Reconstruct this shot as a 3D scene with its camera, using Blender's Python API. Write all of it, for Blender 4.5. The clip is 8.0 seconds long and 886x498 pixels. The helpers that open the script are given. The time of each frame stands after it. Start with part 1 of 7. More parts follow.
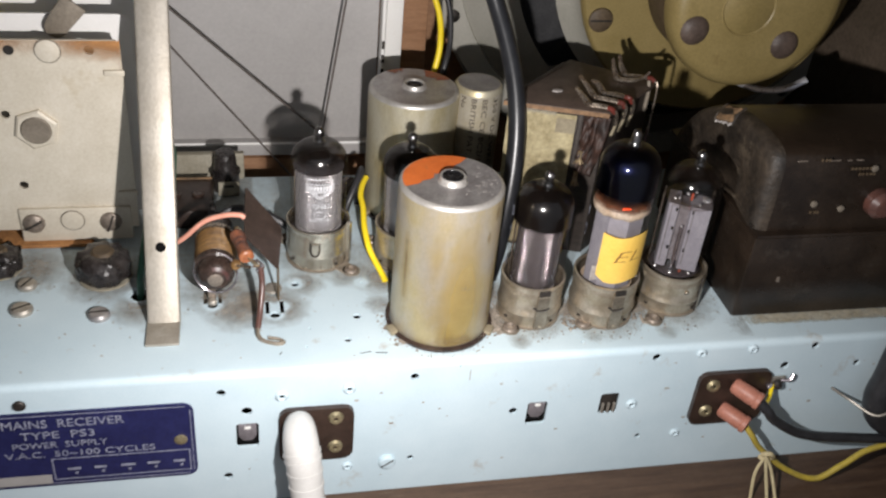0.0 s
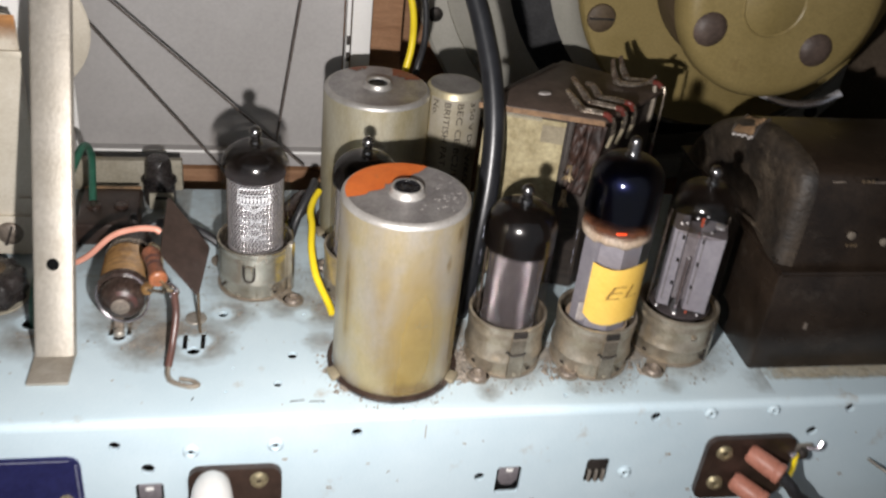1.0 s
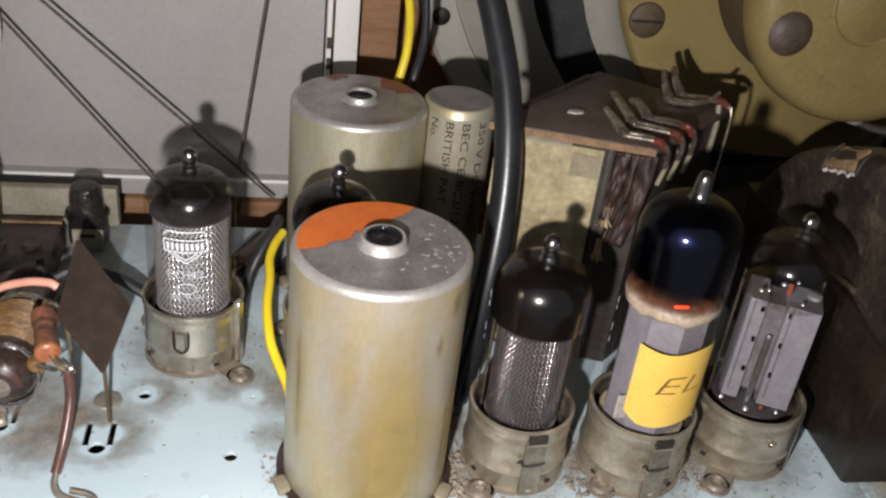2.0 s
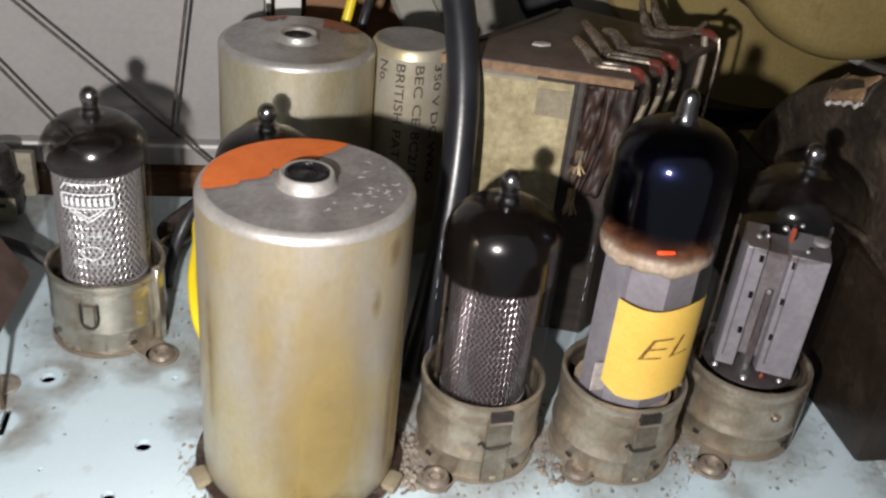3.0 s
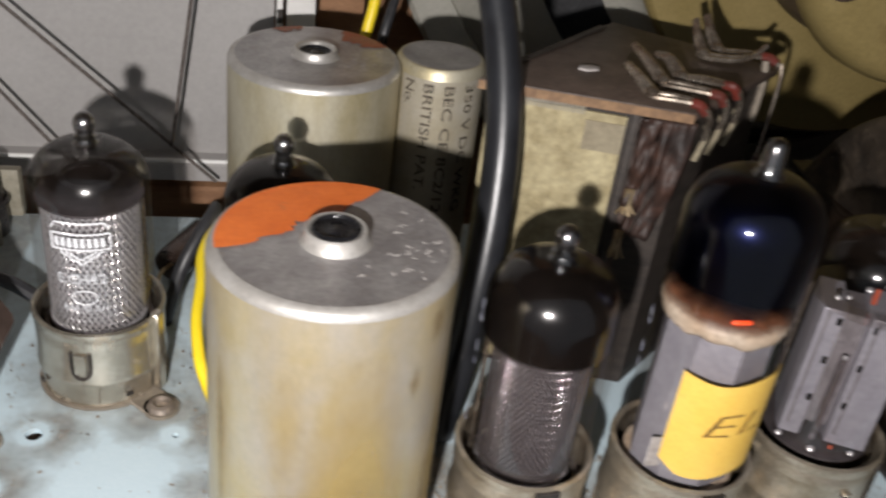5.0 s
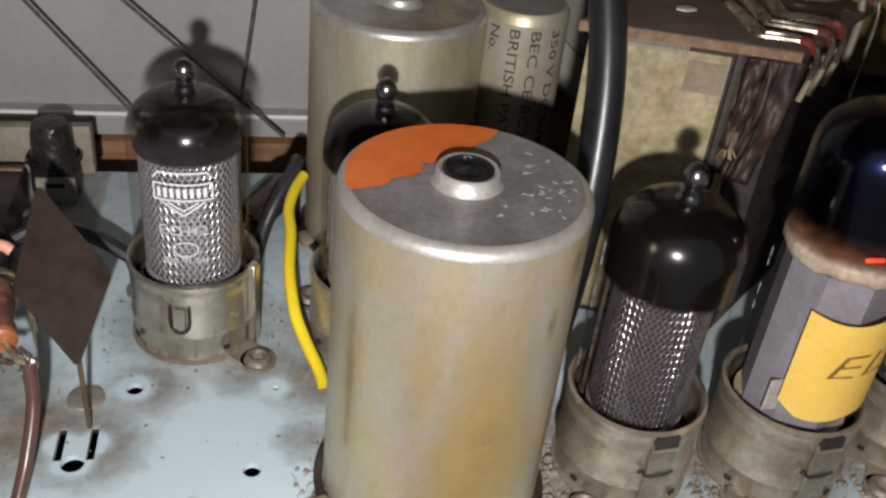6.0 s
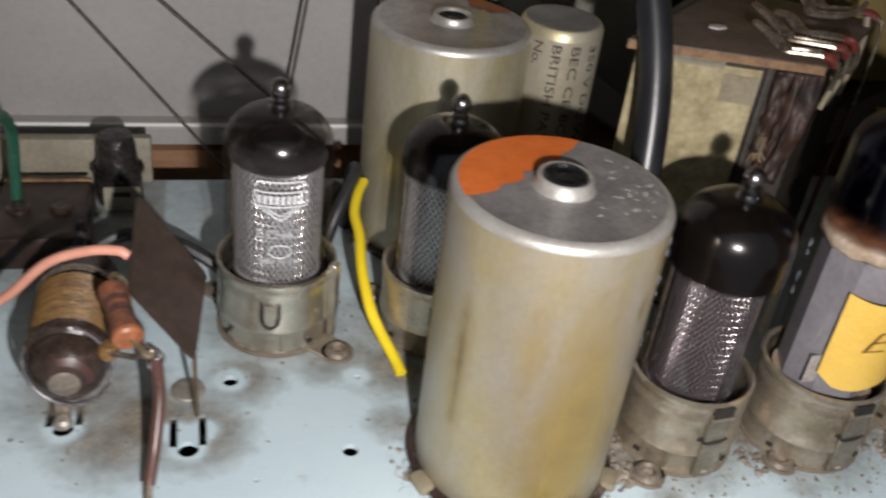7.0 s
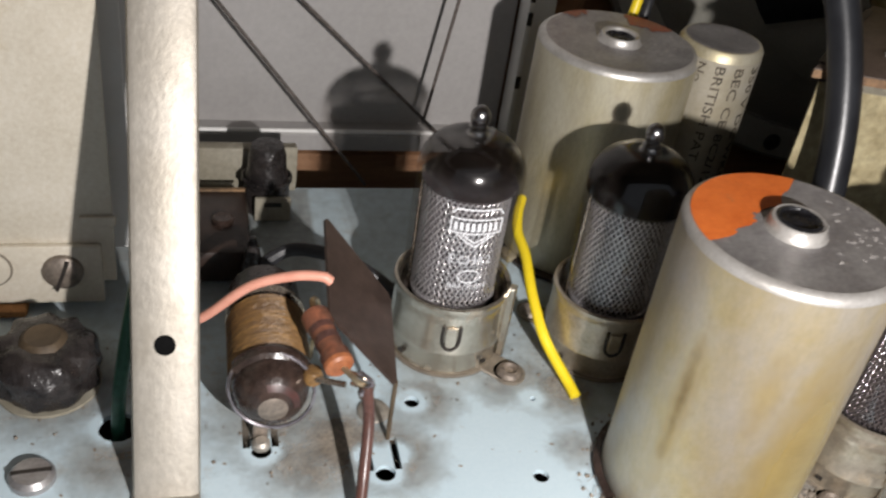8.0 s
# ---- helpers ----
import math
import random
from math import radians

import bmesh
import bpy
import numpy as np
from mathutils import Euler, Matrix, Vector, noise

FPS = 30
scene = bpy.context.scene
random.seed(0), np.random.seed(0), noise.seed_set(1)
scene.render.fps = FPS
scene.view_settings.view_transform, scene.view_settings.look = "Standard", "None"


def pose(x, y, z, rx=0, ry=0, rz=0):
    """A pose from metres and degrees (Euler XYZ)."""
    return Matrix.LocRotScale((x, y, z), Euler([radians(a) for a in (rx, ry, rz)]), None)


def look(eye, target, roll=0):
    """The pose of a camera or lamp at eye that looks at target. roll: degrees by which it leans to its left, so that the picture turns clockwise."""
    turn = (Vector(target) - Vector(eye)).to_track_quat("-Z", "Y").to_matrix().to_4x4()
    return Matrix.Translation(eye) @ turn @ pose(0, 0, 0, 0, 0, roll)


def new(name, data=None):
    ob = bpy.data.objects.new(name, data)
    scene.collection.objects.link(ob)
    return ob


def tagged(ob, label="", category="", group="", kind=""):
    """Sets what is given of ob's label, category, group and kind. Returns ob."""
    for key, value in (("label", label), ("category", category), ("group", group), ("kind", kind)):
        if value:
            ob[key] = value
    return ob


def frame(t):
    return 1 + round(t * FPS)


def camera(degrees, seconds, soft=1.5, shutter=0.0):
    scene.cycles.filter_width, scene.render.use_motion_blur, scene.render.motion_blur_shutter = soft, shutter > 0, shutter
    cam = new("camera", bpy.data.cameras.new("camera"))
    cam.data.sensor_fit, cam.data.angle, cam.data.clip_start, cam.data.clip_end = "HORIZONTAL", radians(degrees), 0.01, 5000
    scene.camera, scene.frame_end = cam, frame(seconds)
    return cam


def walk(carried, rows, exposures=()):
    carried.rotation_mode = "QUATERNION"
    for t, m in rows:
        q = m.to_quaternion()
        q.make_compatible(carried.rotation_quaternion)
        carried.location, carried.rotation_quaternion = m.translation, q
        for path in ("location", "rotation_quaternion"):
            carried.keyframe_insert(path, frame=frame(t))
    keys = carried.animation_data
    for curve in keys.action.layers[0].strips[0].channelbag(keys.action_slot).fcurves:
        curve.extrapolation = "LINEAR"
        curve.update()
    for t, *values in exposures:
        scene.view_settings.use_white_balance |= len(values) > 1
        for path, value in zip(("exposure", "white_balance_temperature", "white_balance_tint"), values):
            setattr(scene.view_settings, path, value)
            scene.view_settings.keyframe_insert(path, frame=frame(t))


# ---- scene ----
cam = camera(49.6, 8.0, soft=2.3, shutter=0.4)
PATH = [
    (0, (0.008, -0.007, 0.304), (0.41, 1.596, -0.823), 5.9),
    (0.5, (0.024, 0.013, 0.29), (0.407, 1.636, -0.814), 6.1),
    (1, (0.04, 0.041, 0.267), (0.412, 1.69, -0.801), 6.8),
    (1.2, (0.047, 0.064, 0.258), (0.391, 1.731, -0.792), 6.8),
    (2.3, (0.064, 0.115, 0.227), (0.399, 1.802, -0.793), 7.2),
    (2.5, (0.067, 0.112, 0.222), (0.409, 1.803, -0.79), 6.9),
    (3, (0.076, 0.133, 0.207), (0.429, 1.819, -0.81), 6.3),
    (3.5, (0.082, 0.14, 0.206), (0.452, 1.824, -0.808), 6.6),
    (4, (0.085, 0.141, 0.209), (0.462, 1.824, -0.804), 7.1),
    (4.5, (0.083, 0.151, 0.212), (0.453, 1.822, -0.823), 7.5),
    (5, (0.071, 0.16, 0.206), (0.444, 1.824, -0.839), 7.7),
    (5.2, (0.061, 0.166, 0.205), (0.426, 1.819, -0.86), 7.5),
    (6.3, (0.051, 0.159, 0.198), (0.433, 1.775, -0.917), 6.3),
    (6.5, (0.048, 0.154, 0.204), (0.486, 1.755, -0.912), 7.3),
    (7, (0.023, 0.152, 0.207), (0.499, 1.758, -0.887), 7.8),
    (7.5, (-0.003, 0.159, 0.216), (0.476, 1.757, -0.888), 8.6),
    (8, (-0.016, 0.166, 0.212), (0.463, 1.737, -0.929), 9.2),
]
EXPOSURES = [(0, 0.18), (1.2, 0.10), (2.5, 0.05), (4.0, 0.20), (5.0, 0.13), (6.5, -0.38), (7.0, -0.22), (7.5, 0.03), (8, 0.06)]
walk(cam, [(t, look(eye, target, roll)) for t, eye, target, roll in PATH], EXPOSURES)

# ---- light: a dim room and one small white torch held in front of the open set ----
world = bpy.data.worlds.new("world")
scene.world = world
world.use_nodes = True
world.node_tree.nodes["Background"].inputs[0].default_value = (0.85, 0.9, 1.0, 1)
world.node_tree.nodes["Background"].inputs[1].default_value = 0.19
torch_data = bpy.data.lights.new("torch", "AREA")
torch_data.shape, torch_data.size, torch_data.energy = "DISK", 0.006, 0.755
torch_data.color = (1.0, 0.956, 0.936)
torch = new("torch", torch_data)
torch.matrix_world = look((0.045, 0.120, 0.190), (0.075, 0.31, 0.085))


# ---- materials ----
def material(name, c1, c2, scale=60, rough=(0.4, 0.6), metal=0.0, bump=0.0, bscale=900, stretch=(1, 1, 1),
             fine=0.25, dirt=None, dirt_scale=40, dirt_amount=0.5, spec=0.5, coat=0.0):
    """Two tones by a broad noise, a fine grain over it, and optional dirt with its own edge."""
    m = bpy.data.materials.new(name)
    m.use_nodes = True
    n, l = m.node_tree.nodes, m.node_tree.links
    b = n["Principled BSDF"]
    co = n.new("ShaderNodeTexCoord")
    mp = n.new("ShaderNodeMapping")
    mp.inputs["Scale"].default_value = stretch
    l.new(co.outputs["Object"], mp.inputs["Vector"])

    def noise_tex(sc, det=5, rou=0.6):
        t = n.new("ShaderNodeTexNoise")
        t.inputs["Scale"].default_value, t.inputs["Detail"].default_value, t.inputs["Roughness"].default_value = sc, det, rou
        l.new(mp.outputs[0], t.inputs["Vector"])
        return t

    def ramp(src, lo, hi, a, z):
        r = n.new("ShaderNodeValToRGB")
        r.color_ramp.elements[0].position, r.color_ramp.elements[1].position = lo, hi
        r.color_ramp.elements[0].color, r.color_ramp.elements[1].color = (*a, 1), (*z, 1)
        l.new(src, r.inputs[0])
        return r

    def mix(a, z, f, kind="MIX"):
        x = n.new("ShaderNodeMix")
        x.data_type, x.blend_type = "RGBA", kind
        for s, v in ((x.inputs[0], f), (x.inputs[6], a), (x.inputs[7], z)):
            if isinstance(v, (int, float)):
                s.default_value = v
            elif isinstance(v, tuple):
                s.default_value = (*v, 1)
            else:
                l.new(v, s)
        return x.outputs[2]

    broad, grain = noise_tex(scale), noise_tex(bscale, 3)
    colour = ramp(broad.outputs[0], 0.35, 0.65, c1, c2).outputs[0]
    g = ramp(grain.outputs[0], 0.25, 0.75, (0.5 - fine, ) * 3, (0.5 + fine, ) * 3).outputs[0]
    colour = mix(colour, g, 0.55, "OVERLAY")
    rr = n.new("ShaderNodeMapRange")
    rr.inputs[3].default_value, rr.inputs[4].default_value = rough
    l.new(noise_tex(scale * 3.1).outputs[0], rr.inputs[0])
    if dirt:
        d = noise_tex(dirt_scale, 8, 0.7)
        lo = 0.72 - 0.4 * dirt_amount
        mask = ramp(d.outputs[0], lo, lo + 0.16, (0, 0, 0), (1, 1, 1)).outputs[0]
        colour = mix(colour, dirt, mask)
        if metal:
            k = n.new("ShaderNodeMapRange")
            k.inputs[3].default_value, k.inputs[4].default_value = metal, metal * 0.15
            l.new(mask, k.inputs[0])
            l.new(k.outputs[0], b.inputs["Metallic"])
    else:
        b.inputs["Metallic"].default_value = metal
    l.new(colour, b.inputs["Base Color"])
    l.new(rr.outputs[0], b.inputs["Roughness"])
    b.inputs["Specular IOR Level"].default_value = spec
    b.inputs["Coat Weight"].default_value = coat
    if bump:
        k = n.new("ShaderNodeBump")
        k.inputs["Strength"].default_value, k.inputs["Distance"].default_value = 0.6, bump
        l.new(grain.outputs[0], k.inputs["Height"])
        l.new(k.outputs[0], b.inputs["Normal"])
    return m


def clear_glass(name, tint, gloss=1.0, rough=0.06, least=0.05, most=0.8):
    """Thin-walled glass: light goes straight through, tinted, and the gloss grows towards its edges."""
    m = bpy.data.materials.new(name)
    m.use_nodes = True
    n, l = m.node_tree.nodes, m.node_tree.links
    n.remove(n["Principled BSDF"])
    tr, gl, mx, lw, pw, ma = (n.new("ShaderNodeBsdfTransparent"), n.new("ShaderNodeBsdfGlossy"), n.new("ShaderNodeMixShader"),
                              n.new("ShaderNodeLayerWeight"), n.new("ShaderNodeMath"), n.new("ShaderNodeMath"))
    tr.inputs[0].default_value = (*tint, 1)
    gl.inputs["Roughness"].default_value = rough
    gl.inputs["Color"].default_value = (gloss, gloss, gloss, 1)
    lw.inputs[0].default_value = 0.5
    pw.operation, ma.operation = "POWER", "MULTIPLY_ADD"
    l.new(lw.outputs["Facing"], pw.inputs[0])
    pw.inputs[1].default_value = 4.5
    l.new(pw.outputs[0], ma.inputs[0])
    ma.inputs[1].default_value, ma.inputs[2].default_value = most, least
    l.new(ma.outputs[0], mx.inputs[0])
    l.new(tr.outputs[0], mx.inputs[1])
    l.new(gl.outputs[0], mx.inputs[2])
    l.new(mx.outputs[0], n["Material Output"].inputs[0])
    return m


def patchy(name, c1, c2, scale, rough, edge=0.5, metal=0.0, bump=0.0003, amp=1.5, nscale=420, coat=0.0, spec=0.5, fine=0.25):
    """A film that thins out towards its own ragged edge: the mesh carries how thickly it covers."""
    m = material(name, c1, c2, scale, (rough, min(1, rough + 0.15)), metal, bump, 1400, fine=fine, coat=coat, spec=spec)
    m.node_tree.nodes["Principled BSDF"].inputs["Coat Roughness"].default_value = 0.1
    n, l = m.node_tree.nodes, m.node_tree.links
    at, co, no, ma, mr = (n.new("ShaderNodeAttribute"), n.new("ShaderNodeTexCoord"), n.new("ShaderNodeTexNoise"), n.new("ShaderNodeMath"), n.new("ShaderNodeMapRange"))
    at.attribute_name = "cover"
    no.inputs["Scale"].default_value, no.inputs["Detail"].default_value, no.inputs["Roughness"].default_value = nscale, 8, 0.72
    l.new(co.outputs["Object"], no.inputs["Vector"])
    ma.operation = "MULTIPLY_ADD"
    l.new(no.outputs[0], ma.inputs[0])
    ma.inputs[1].default_value = amp
    l.new(at.outputs["Fac"], ma.inputs[2])
    mr.inputs[1].default_value, mr.inputs[2].default_value = 0.22 + 0.5 * amp, 0.5 + 0.5 * amp + edge
    l.new(ma.outputs[0], mr.inputs[0])
    tr, mx = n.new("ShaderNodeBsdfTransparent"), n.new("ShaderNodeMixShader")
    l.new(mr.outputs[0], mx.inputs[0])
    l.new(tr.outputs[0], mx.inputs[1])
    l.new(n["Principled BSDF"].outputs[0], mx.inputs[2])
    l.new(mx.outputs[0], n["Material Output"].inputs[0])
    return m


def glowing(name, colour, power):
    m = bpy.data.materials.new(name)
    m.use_nodes = True
    b = m.node_tree.nodes["Principled BSDF"]
    b.inputs["Base Color"].default_value = (0.1, 0.02, 0.01, 1)
    b.inputs["Emission Color"].default_value, b.inputs["Emission Strength"].default_value = (*colour, 1), power
    return m


DUST = (0.30, 0.25, 0.19)
m_chassis = material("chassis_paint", (0.50, 0.62, 0.68), (0.565, 0.68, 0.735), 25, (0.42, 0.6), 0, 0.00008, 1200, fine=0.05,
                     dirt=(0.38, 0.35, 0.30), dirt_scale=55, dirt_amount=0.26, spec=0.3)
m_dust = material("brown_dust", (0.22, 0.17, 0.125), (0.36, 0.31, 0.25), 260, (0.85, 1), 0, 0.0004, 1500, fine=0.3)
m_dust_film = patchy("settled_dust", (0.19, 0.16, 0.125), (0.33, 0.285, 0.23), 200, 0.85, 0.75, amp=0.75, nscale=260)
m_lacquer = patchy("golden_lacquer_stain", (0.50, 0.375, 0.12), (0.42, 0.30, 0.085), 110, 0.3, 1.1, 0.3, 0.0, 0.55, 30, fine=0.05)
m_glue = patchy("yellowed_glue", (0.50, 0.47, 0.38), (0.40, 0.35, 0.25), 200, 0.5, 0.5)
m_can = material("tarnished_aluminium", (0.47, 0.44, 0.40), (0.47, 0.385, 0.22), 60, (0.32, 0.48), 0.58, 0.00004, 900, (1, 1, 0.6), fine=0.07,
                 dirt=(0.33, 0.26, 0.15), dirt_scale=80, dirt_amount=0.25)
m_can_rim = material("bright_aluminium_edge", (0.56, 0.54, 0.51), (0.47, 0.445, 0.41), 200, (0.34, 0.48), 0.6, 0.00005, 1200, fine=0.12)
m_can_top = material("grey_aluminium", (0.42, 0.405, 0.40), (0.27, 0.255, 0.255), 120, (0.3, 0.5), 0.6, 0.00008, 1100, fine=0.16,
                     dirt=(0.33, 0.29, 0.24), dirt_scale=240, dirt_amount=0.3)
m_can_back = material("yellowed_aluminium", (0.58, 0.54, 0.42), (0.44, 0.375, 0.215), 75, (0.36, 0.52), 0.55, 0.00006, 1500, (1, 1, 0.4), fine=0.1,
                      dirt=(0.33, 0.25, 0.12), dirt_scale=90, dirt_amount=0.22)
m_orange = material("orange_paint", (0.72, 0.17, 0.03), (0.62, 0.13, 0.02), 150, (0.4, 0.6), 0, 0.0001, 900, fine=0.15, dirt=(0.35, 0.2, 0.1), dirt_scale=300, dirt_amount=0.25)
m_red = material("worn_red_paint", (0.30, 0.075, 0.032), (0.24, 0.10, 0.055), 250, (0.5, 0.7), 0, 0.0001, 900)
m_sleeve = material("dull_red_sleeving", (0.13, 0.022, 0.015), (0.085, 0.022, 0.016), 300, (0.3, 0.5), fine=0.2)
m_rubber = material("black_rubber", (0.018, 0.018, 0.02), (0.03, 0.03, 0.033), 200, (0.35, 0.5), 0, 0.0001, 900)
m_cable = material("black_cable_sheath", (0.010, 0.0105, 0.0125), (0.018, 0.019, 0.022), 120, (0.28, 0.38), 0, 0.00004, 1200, fine=0.1)
m_skirt = material("dull_nickel", (0.55, 0.49, 0.40), (0.37, 0.31, 0.225), 120, (0.22, 0.46), 0.78, 0.0001, 1100, fine=0.15,
                   dirt=(0.29, 0.225, 0.145), dirt_scale=150, dirt_amount=0.40)
m_skirt_clean = material("bright_nickel", (0.60, 0.555, 0.47), (0.45, 0.40, 0.325), 110, (0.13, 0.32), 0.88, 0.00008, 1100, fine=0.12,
                         dirt=(0.28, 0.225, 0.155), dirt_scale=130, dirt_amount=0.36)
m_dark_slot = material("dark_steel", (0.03, 0.028, 0.025), (0.06, 0.05, 0.045), 200, (0.4, 0.6), 0.5)
m_steel = material("galvanised_steel", (0.40, 0.365, 0.315), (0.50, 0.465, 0.41), 120, (0.42, 0.6), 0.75, 0.0002, 700, fine=0.18,
                   dirt=(0.45, 0.38, 0.26), dirt_scale=120, dirt_amount=0.2)
m_plate = material("dulled_zinc_plate", (0.58, 0.525, 0.425), (0.65, 0.595, 0.495), 60, (0.5, 0.7), 0.2, 0.0001, 900, fine=0.1,
                   dirt=(0.45, 0.365, 0.225), dirt_scale=45, dirt_amount=0.3)
m_rust = material("rusty_orange", (0.42, 0.20, 0.07), (0.30, 0.14, 0.05), 160, (0.7, 0.9), 0.1, 0.0003, 900, fine=0.3)
m_brass = material("dull_brass", (0.42, 0.36, 0.22), (0.52, 0.46, 0.30), 250, (0.35, 0.55), 0.8, 0.0002, 900, fine=0.25)
m_panel = material("grey_white_paint", (0.35, 0.335, 0.325), (0.40, 0.385, 0.375), 18, (0.4, 0.55), 0, 0.00006, 700, fine=0.06,
                   dirt=(0.36, 0.335, 0.31), dirt_scale=90, dirt_amount=0.12)
m_rail = material("dirty_cream_plastic", (0.31, 0.285, 0.225), (0.225, 0.2, 0.145), 90, (0.5, 0.7), 0, 0.0001, 700, fine=0.15, dirt=(0.30, 0.23, 0.07), dirt_scale=120, dirt_amount=0.3)
m_strip = material("white_paint", (0.74, 0.73, 0.70), (0.8, 0.79, 0.77), 40, (0.4, 0.6), 0, 0.00006, 700, fine=0.06, dirt=(0.5, 0.45, 0.38), dirt_scale=160, dirt_amount=0.2)
m_wood = material("cabinet_plywood", (0.25, 0.125, 0.062), (0.35, 0.19, 0.10), 40, (0.55, 0.8), 0, 0.0002, 800, (1, 1, 8), fine=0.25)
m_floor = material("dark_varnished_wood", (0.055, 0.030, 0.018), (0.095, 0.056, 0.034), 60, (0.4, 0.7), 0, 0.0003, 700, (0.5, 6, 6), fine=0.3,
                   dirt=(0.2, 0.17, 0.13), dirt_scale=80, dirt_amount=0.25)
m_side = material("brown_cabinet_board", (0.10, 0.075, 0.05), (0.14, 0.105, 0.075), 30, (0.6, 0.85), 0, 0.0003, 500, fine=0.25)
m_cream = material("mottled_cream_paper", (0.40, 0.345, 0.205), (0.25, 0.205, 0.11), 220, (0.6, 0.8), 0, 0.0002, 700, fine=0.18,
                   dirt=(0.25, 0.195, 0.105), dirt_scale=120, dirt_amount=0.2)
m_pax = material("brown_paxolin", (0.065, 0.046, 0.037), (0.105, 0.075, 0.06), 130, (0.4, 0.65), 0, 0.0002, 900, fine=0.2,
                 dirt=(0.15, 0.115, 0.088), dirt_scale=120, dirt_amount=0.24)
m_pax_edge = material("paxolin_edge", (0.24, 0.14, 0.07), (0.15, 0.085, 0.045), 300, (0.5, 0.7), 0, 0.0001, 900)
m_lam = material("dark_laminations", (0.024, 0.019, 0.016), (0.046, 0.036, 0.030), 120, (0.45, 0.7), 0.2, 0.0002, 900, (1, 1, 6), fine=0.3)
m_plug = material("glossy_black_plug", (0.006, 0.006, 0.007), (0.012, 0.012, 0.014), 300, (0.15, 0.35), 0, 0.0008, 700)
m_tagwire = material("tarnished_tinned_wire", (0.22, 0.17, 0.13), (0.46, 0.40, 0.33), 260, (0.16, 0.36), 0.85)
m_bobbin = material("brown_winding_paper", (0.035, 0.02, 0.015), (0.075, 0.042, 0.028), 200, (0.4, 0.7), 0, 0.0003, 900, fine=0.3, dirt=(0.11, 0.085, 0.06), dirt_scale=160, dirt_amount=0.25)
m_mains = material("black_enamel", (0.011, 0.0072, 0.005), (0.023, 0.0155, 0.0105), 60, (0.2, 0.42), 0, 0.0002, 700, fine=0.25,
                   dirt=(0.04, 0.032, 0.025), dirt_scale=70, dirt_amount=0.35)
m_mains_dusty = material("dusty_black_enamel", (0.011, 0.0082, 0.006), (0.048, 0.0355, 0.0245), 70, (0.4, 0.8), 0, 0.0008, 420, fine=0.4,
                         dirt=(0.135, 0.105, 0.072), dirt_scale=60, dirt_amount=0.50)
m_magnet = material("dark_magnet_iron", (0.07, 0.048, 0.028), (0.11, 0.078, 0.046), 90, (0.5, 0.7), 0.1, 0.0002, 900, fine=0.2)
m_pot = material("olive_yellow_paint", (0.235, 0.178, 0.068), (0.285, 0.218, 0.090), 40, (0.35, 0.5), 0, 0.0001, 900, fine=0.12,
                 dirt=(0.165, 0.112, 0.042), dirt_scale=70, dirt_amount=0.27)
m_basket = material("cream_grey_paint", (0.36, 0.35, 0.30), (0.43, 0.415, 0.365), 40, (0.45, 0.6), 0, 0.0001, 900, fine=0.08)
m_cone = material("dark_cone_paper", (0.035, 0.035, 0.037), (0.055, 0.055, 0.057), 120, (0.8, 0.95), 0, 0.0003, 900)
m_getter = patchy("getter_mirror", (0.003, 0.0024, 0.0022), (0.006, 0.0045, 0.004), 120, 0.15, 0.25, 0.0, 0, 0.35, 260, spec=0.35)
m_getter_blue = patchy("getter_blue_black", (0.0022, 0.003, 0.011), (0.0034, 0.005, 0.023), 100, 0.26, 0.35, 1.0, 0, 0.35, 260, 0.0, 0.25)
m_getter_brown = patchy("getter_brown_film", (0.004, 0.003, 0.0024), (0.008, 0.0056, 0.0046), 120, 0.14, 0.35, 0.0, 0, 0.5, 260, spec=0.35)
m_grid = material("bright_wire_screen", (0.82, 0.81, 0.84), (0.92, 0.91, 0.93), 300, (0.22, 0.36), 0.75)
m_grid_dark = material("grey_wire_screen", (0.39, 0.355, 0.375), (0.54, 0.49, 0.515), 300, (0.12, 0.24), 0.88)
m_anode = material("grey_anode", (0.32, 0.31, 0.355), (0.385, 0.375, 0.42), 200, (0.38, 0.55), 0.35, fine=0.12)
# darker copy of the anode grey: painted shade, and plain dark metal elsewhere
m_anode_mid = material("dark_and_shaded_anode", (0.17, 0.155, 0.165), (0.23, 0.21, 0.225), 200, (0.5, 0.7), 0.3)
m_anode_dark = material("carbonised_anode", (0.062, 0.053, 0.056), (0.10, 0.087, 0.09), 200, (0.5, 0.7), 0.3)
m_mica = material("scorched_mica", (0.52, 0.435, 0.345), (0.42, 0.32, 0.23), 160, (0.4, 0.7), 0, fine=0.25, dirt=(0.20, 0.12, 0.07), dirt_scale=300, dirt_amount=0.3)
m_label = material("yellow_paper_label", (0.72, 0.475, 0.10), (0.68, 0.43, 0.075), 120, (0.6, 0.8), 0, 0.00008, 1200, fine=0.07,
                   dirt=(0.56, 0.34, 0.07), dirt_scale=140, dirt_amount=0.28)
m_ink = material("dark_pencil", (0.26, 0.16, 0.05), (0.42, 0.26, 0.07), 500, (0.6, 0.8))
m_print = material("white_print", (0.72, 0.72, 0.74), (0.82, 0.82, 0.84), 400, (0.5, 0.7), fine=0.2)
m_print_worn = material("worn_white_print", (0.32, 0.33, 0.39), (0.20, 0.21, 0.28), 400, (0.5, 0.7), fine=0.3, dirt=(0.03, 0.035, 0.09), dirt_scale=500, dirt_amount=0.35)
m_black_print = material("black_print", (0.035, 0.028, 0.02), (0.13, 0.105, 0.075), 420, (0.6, 0.8), fine=0.2)
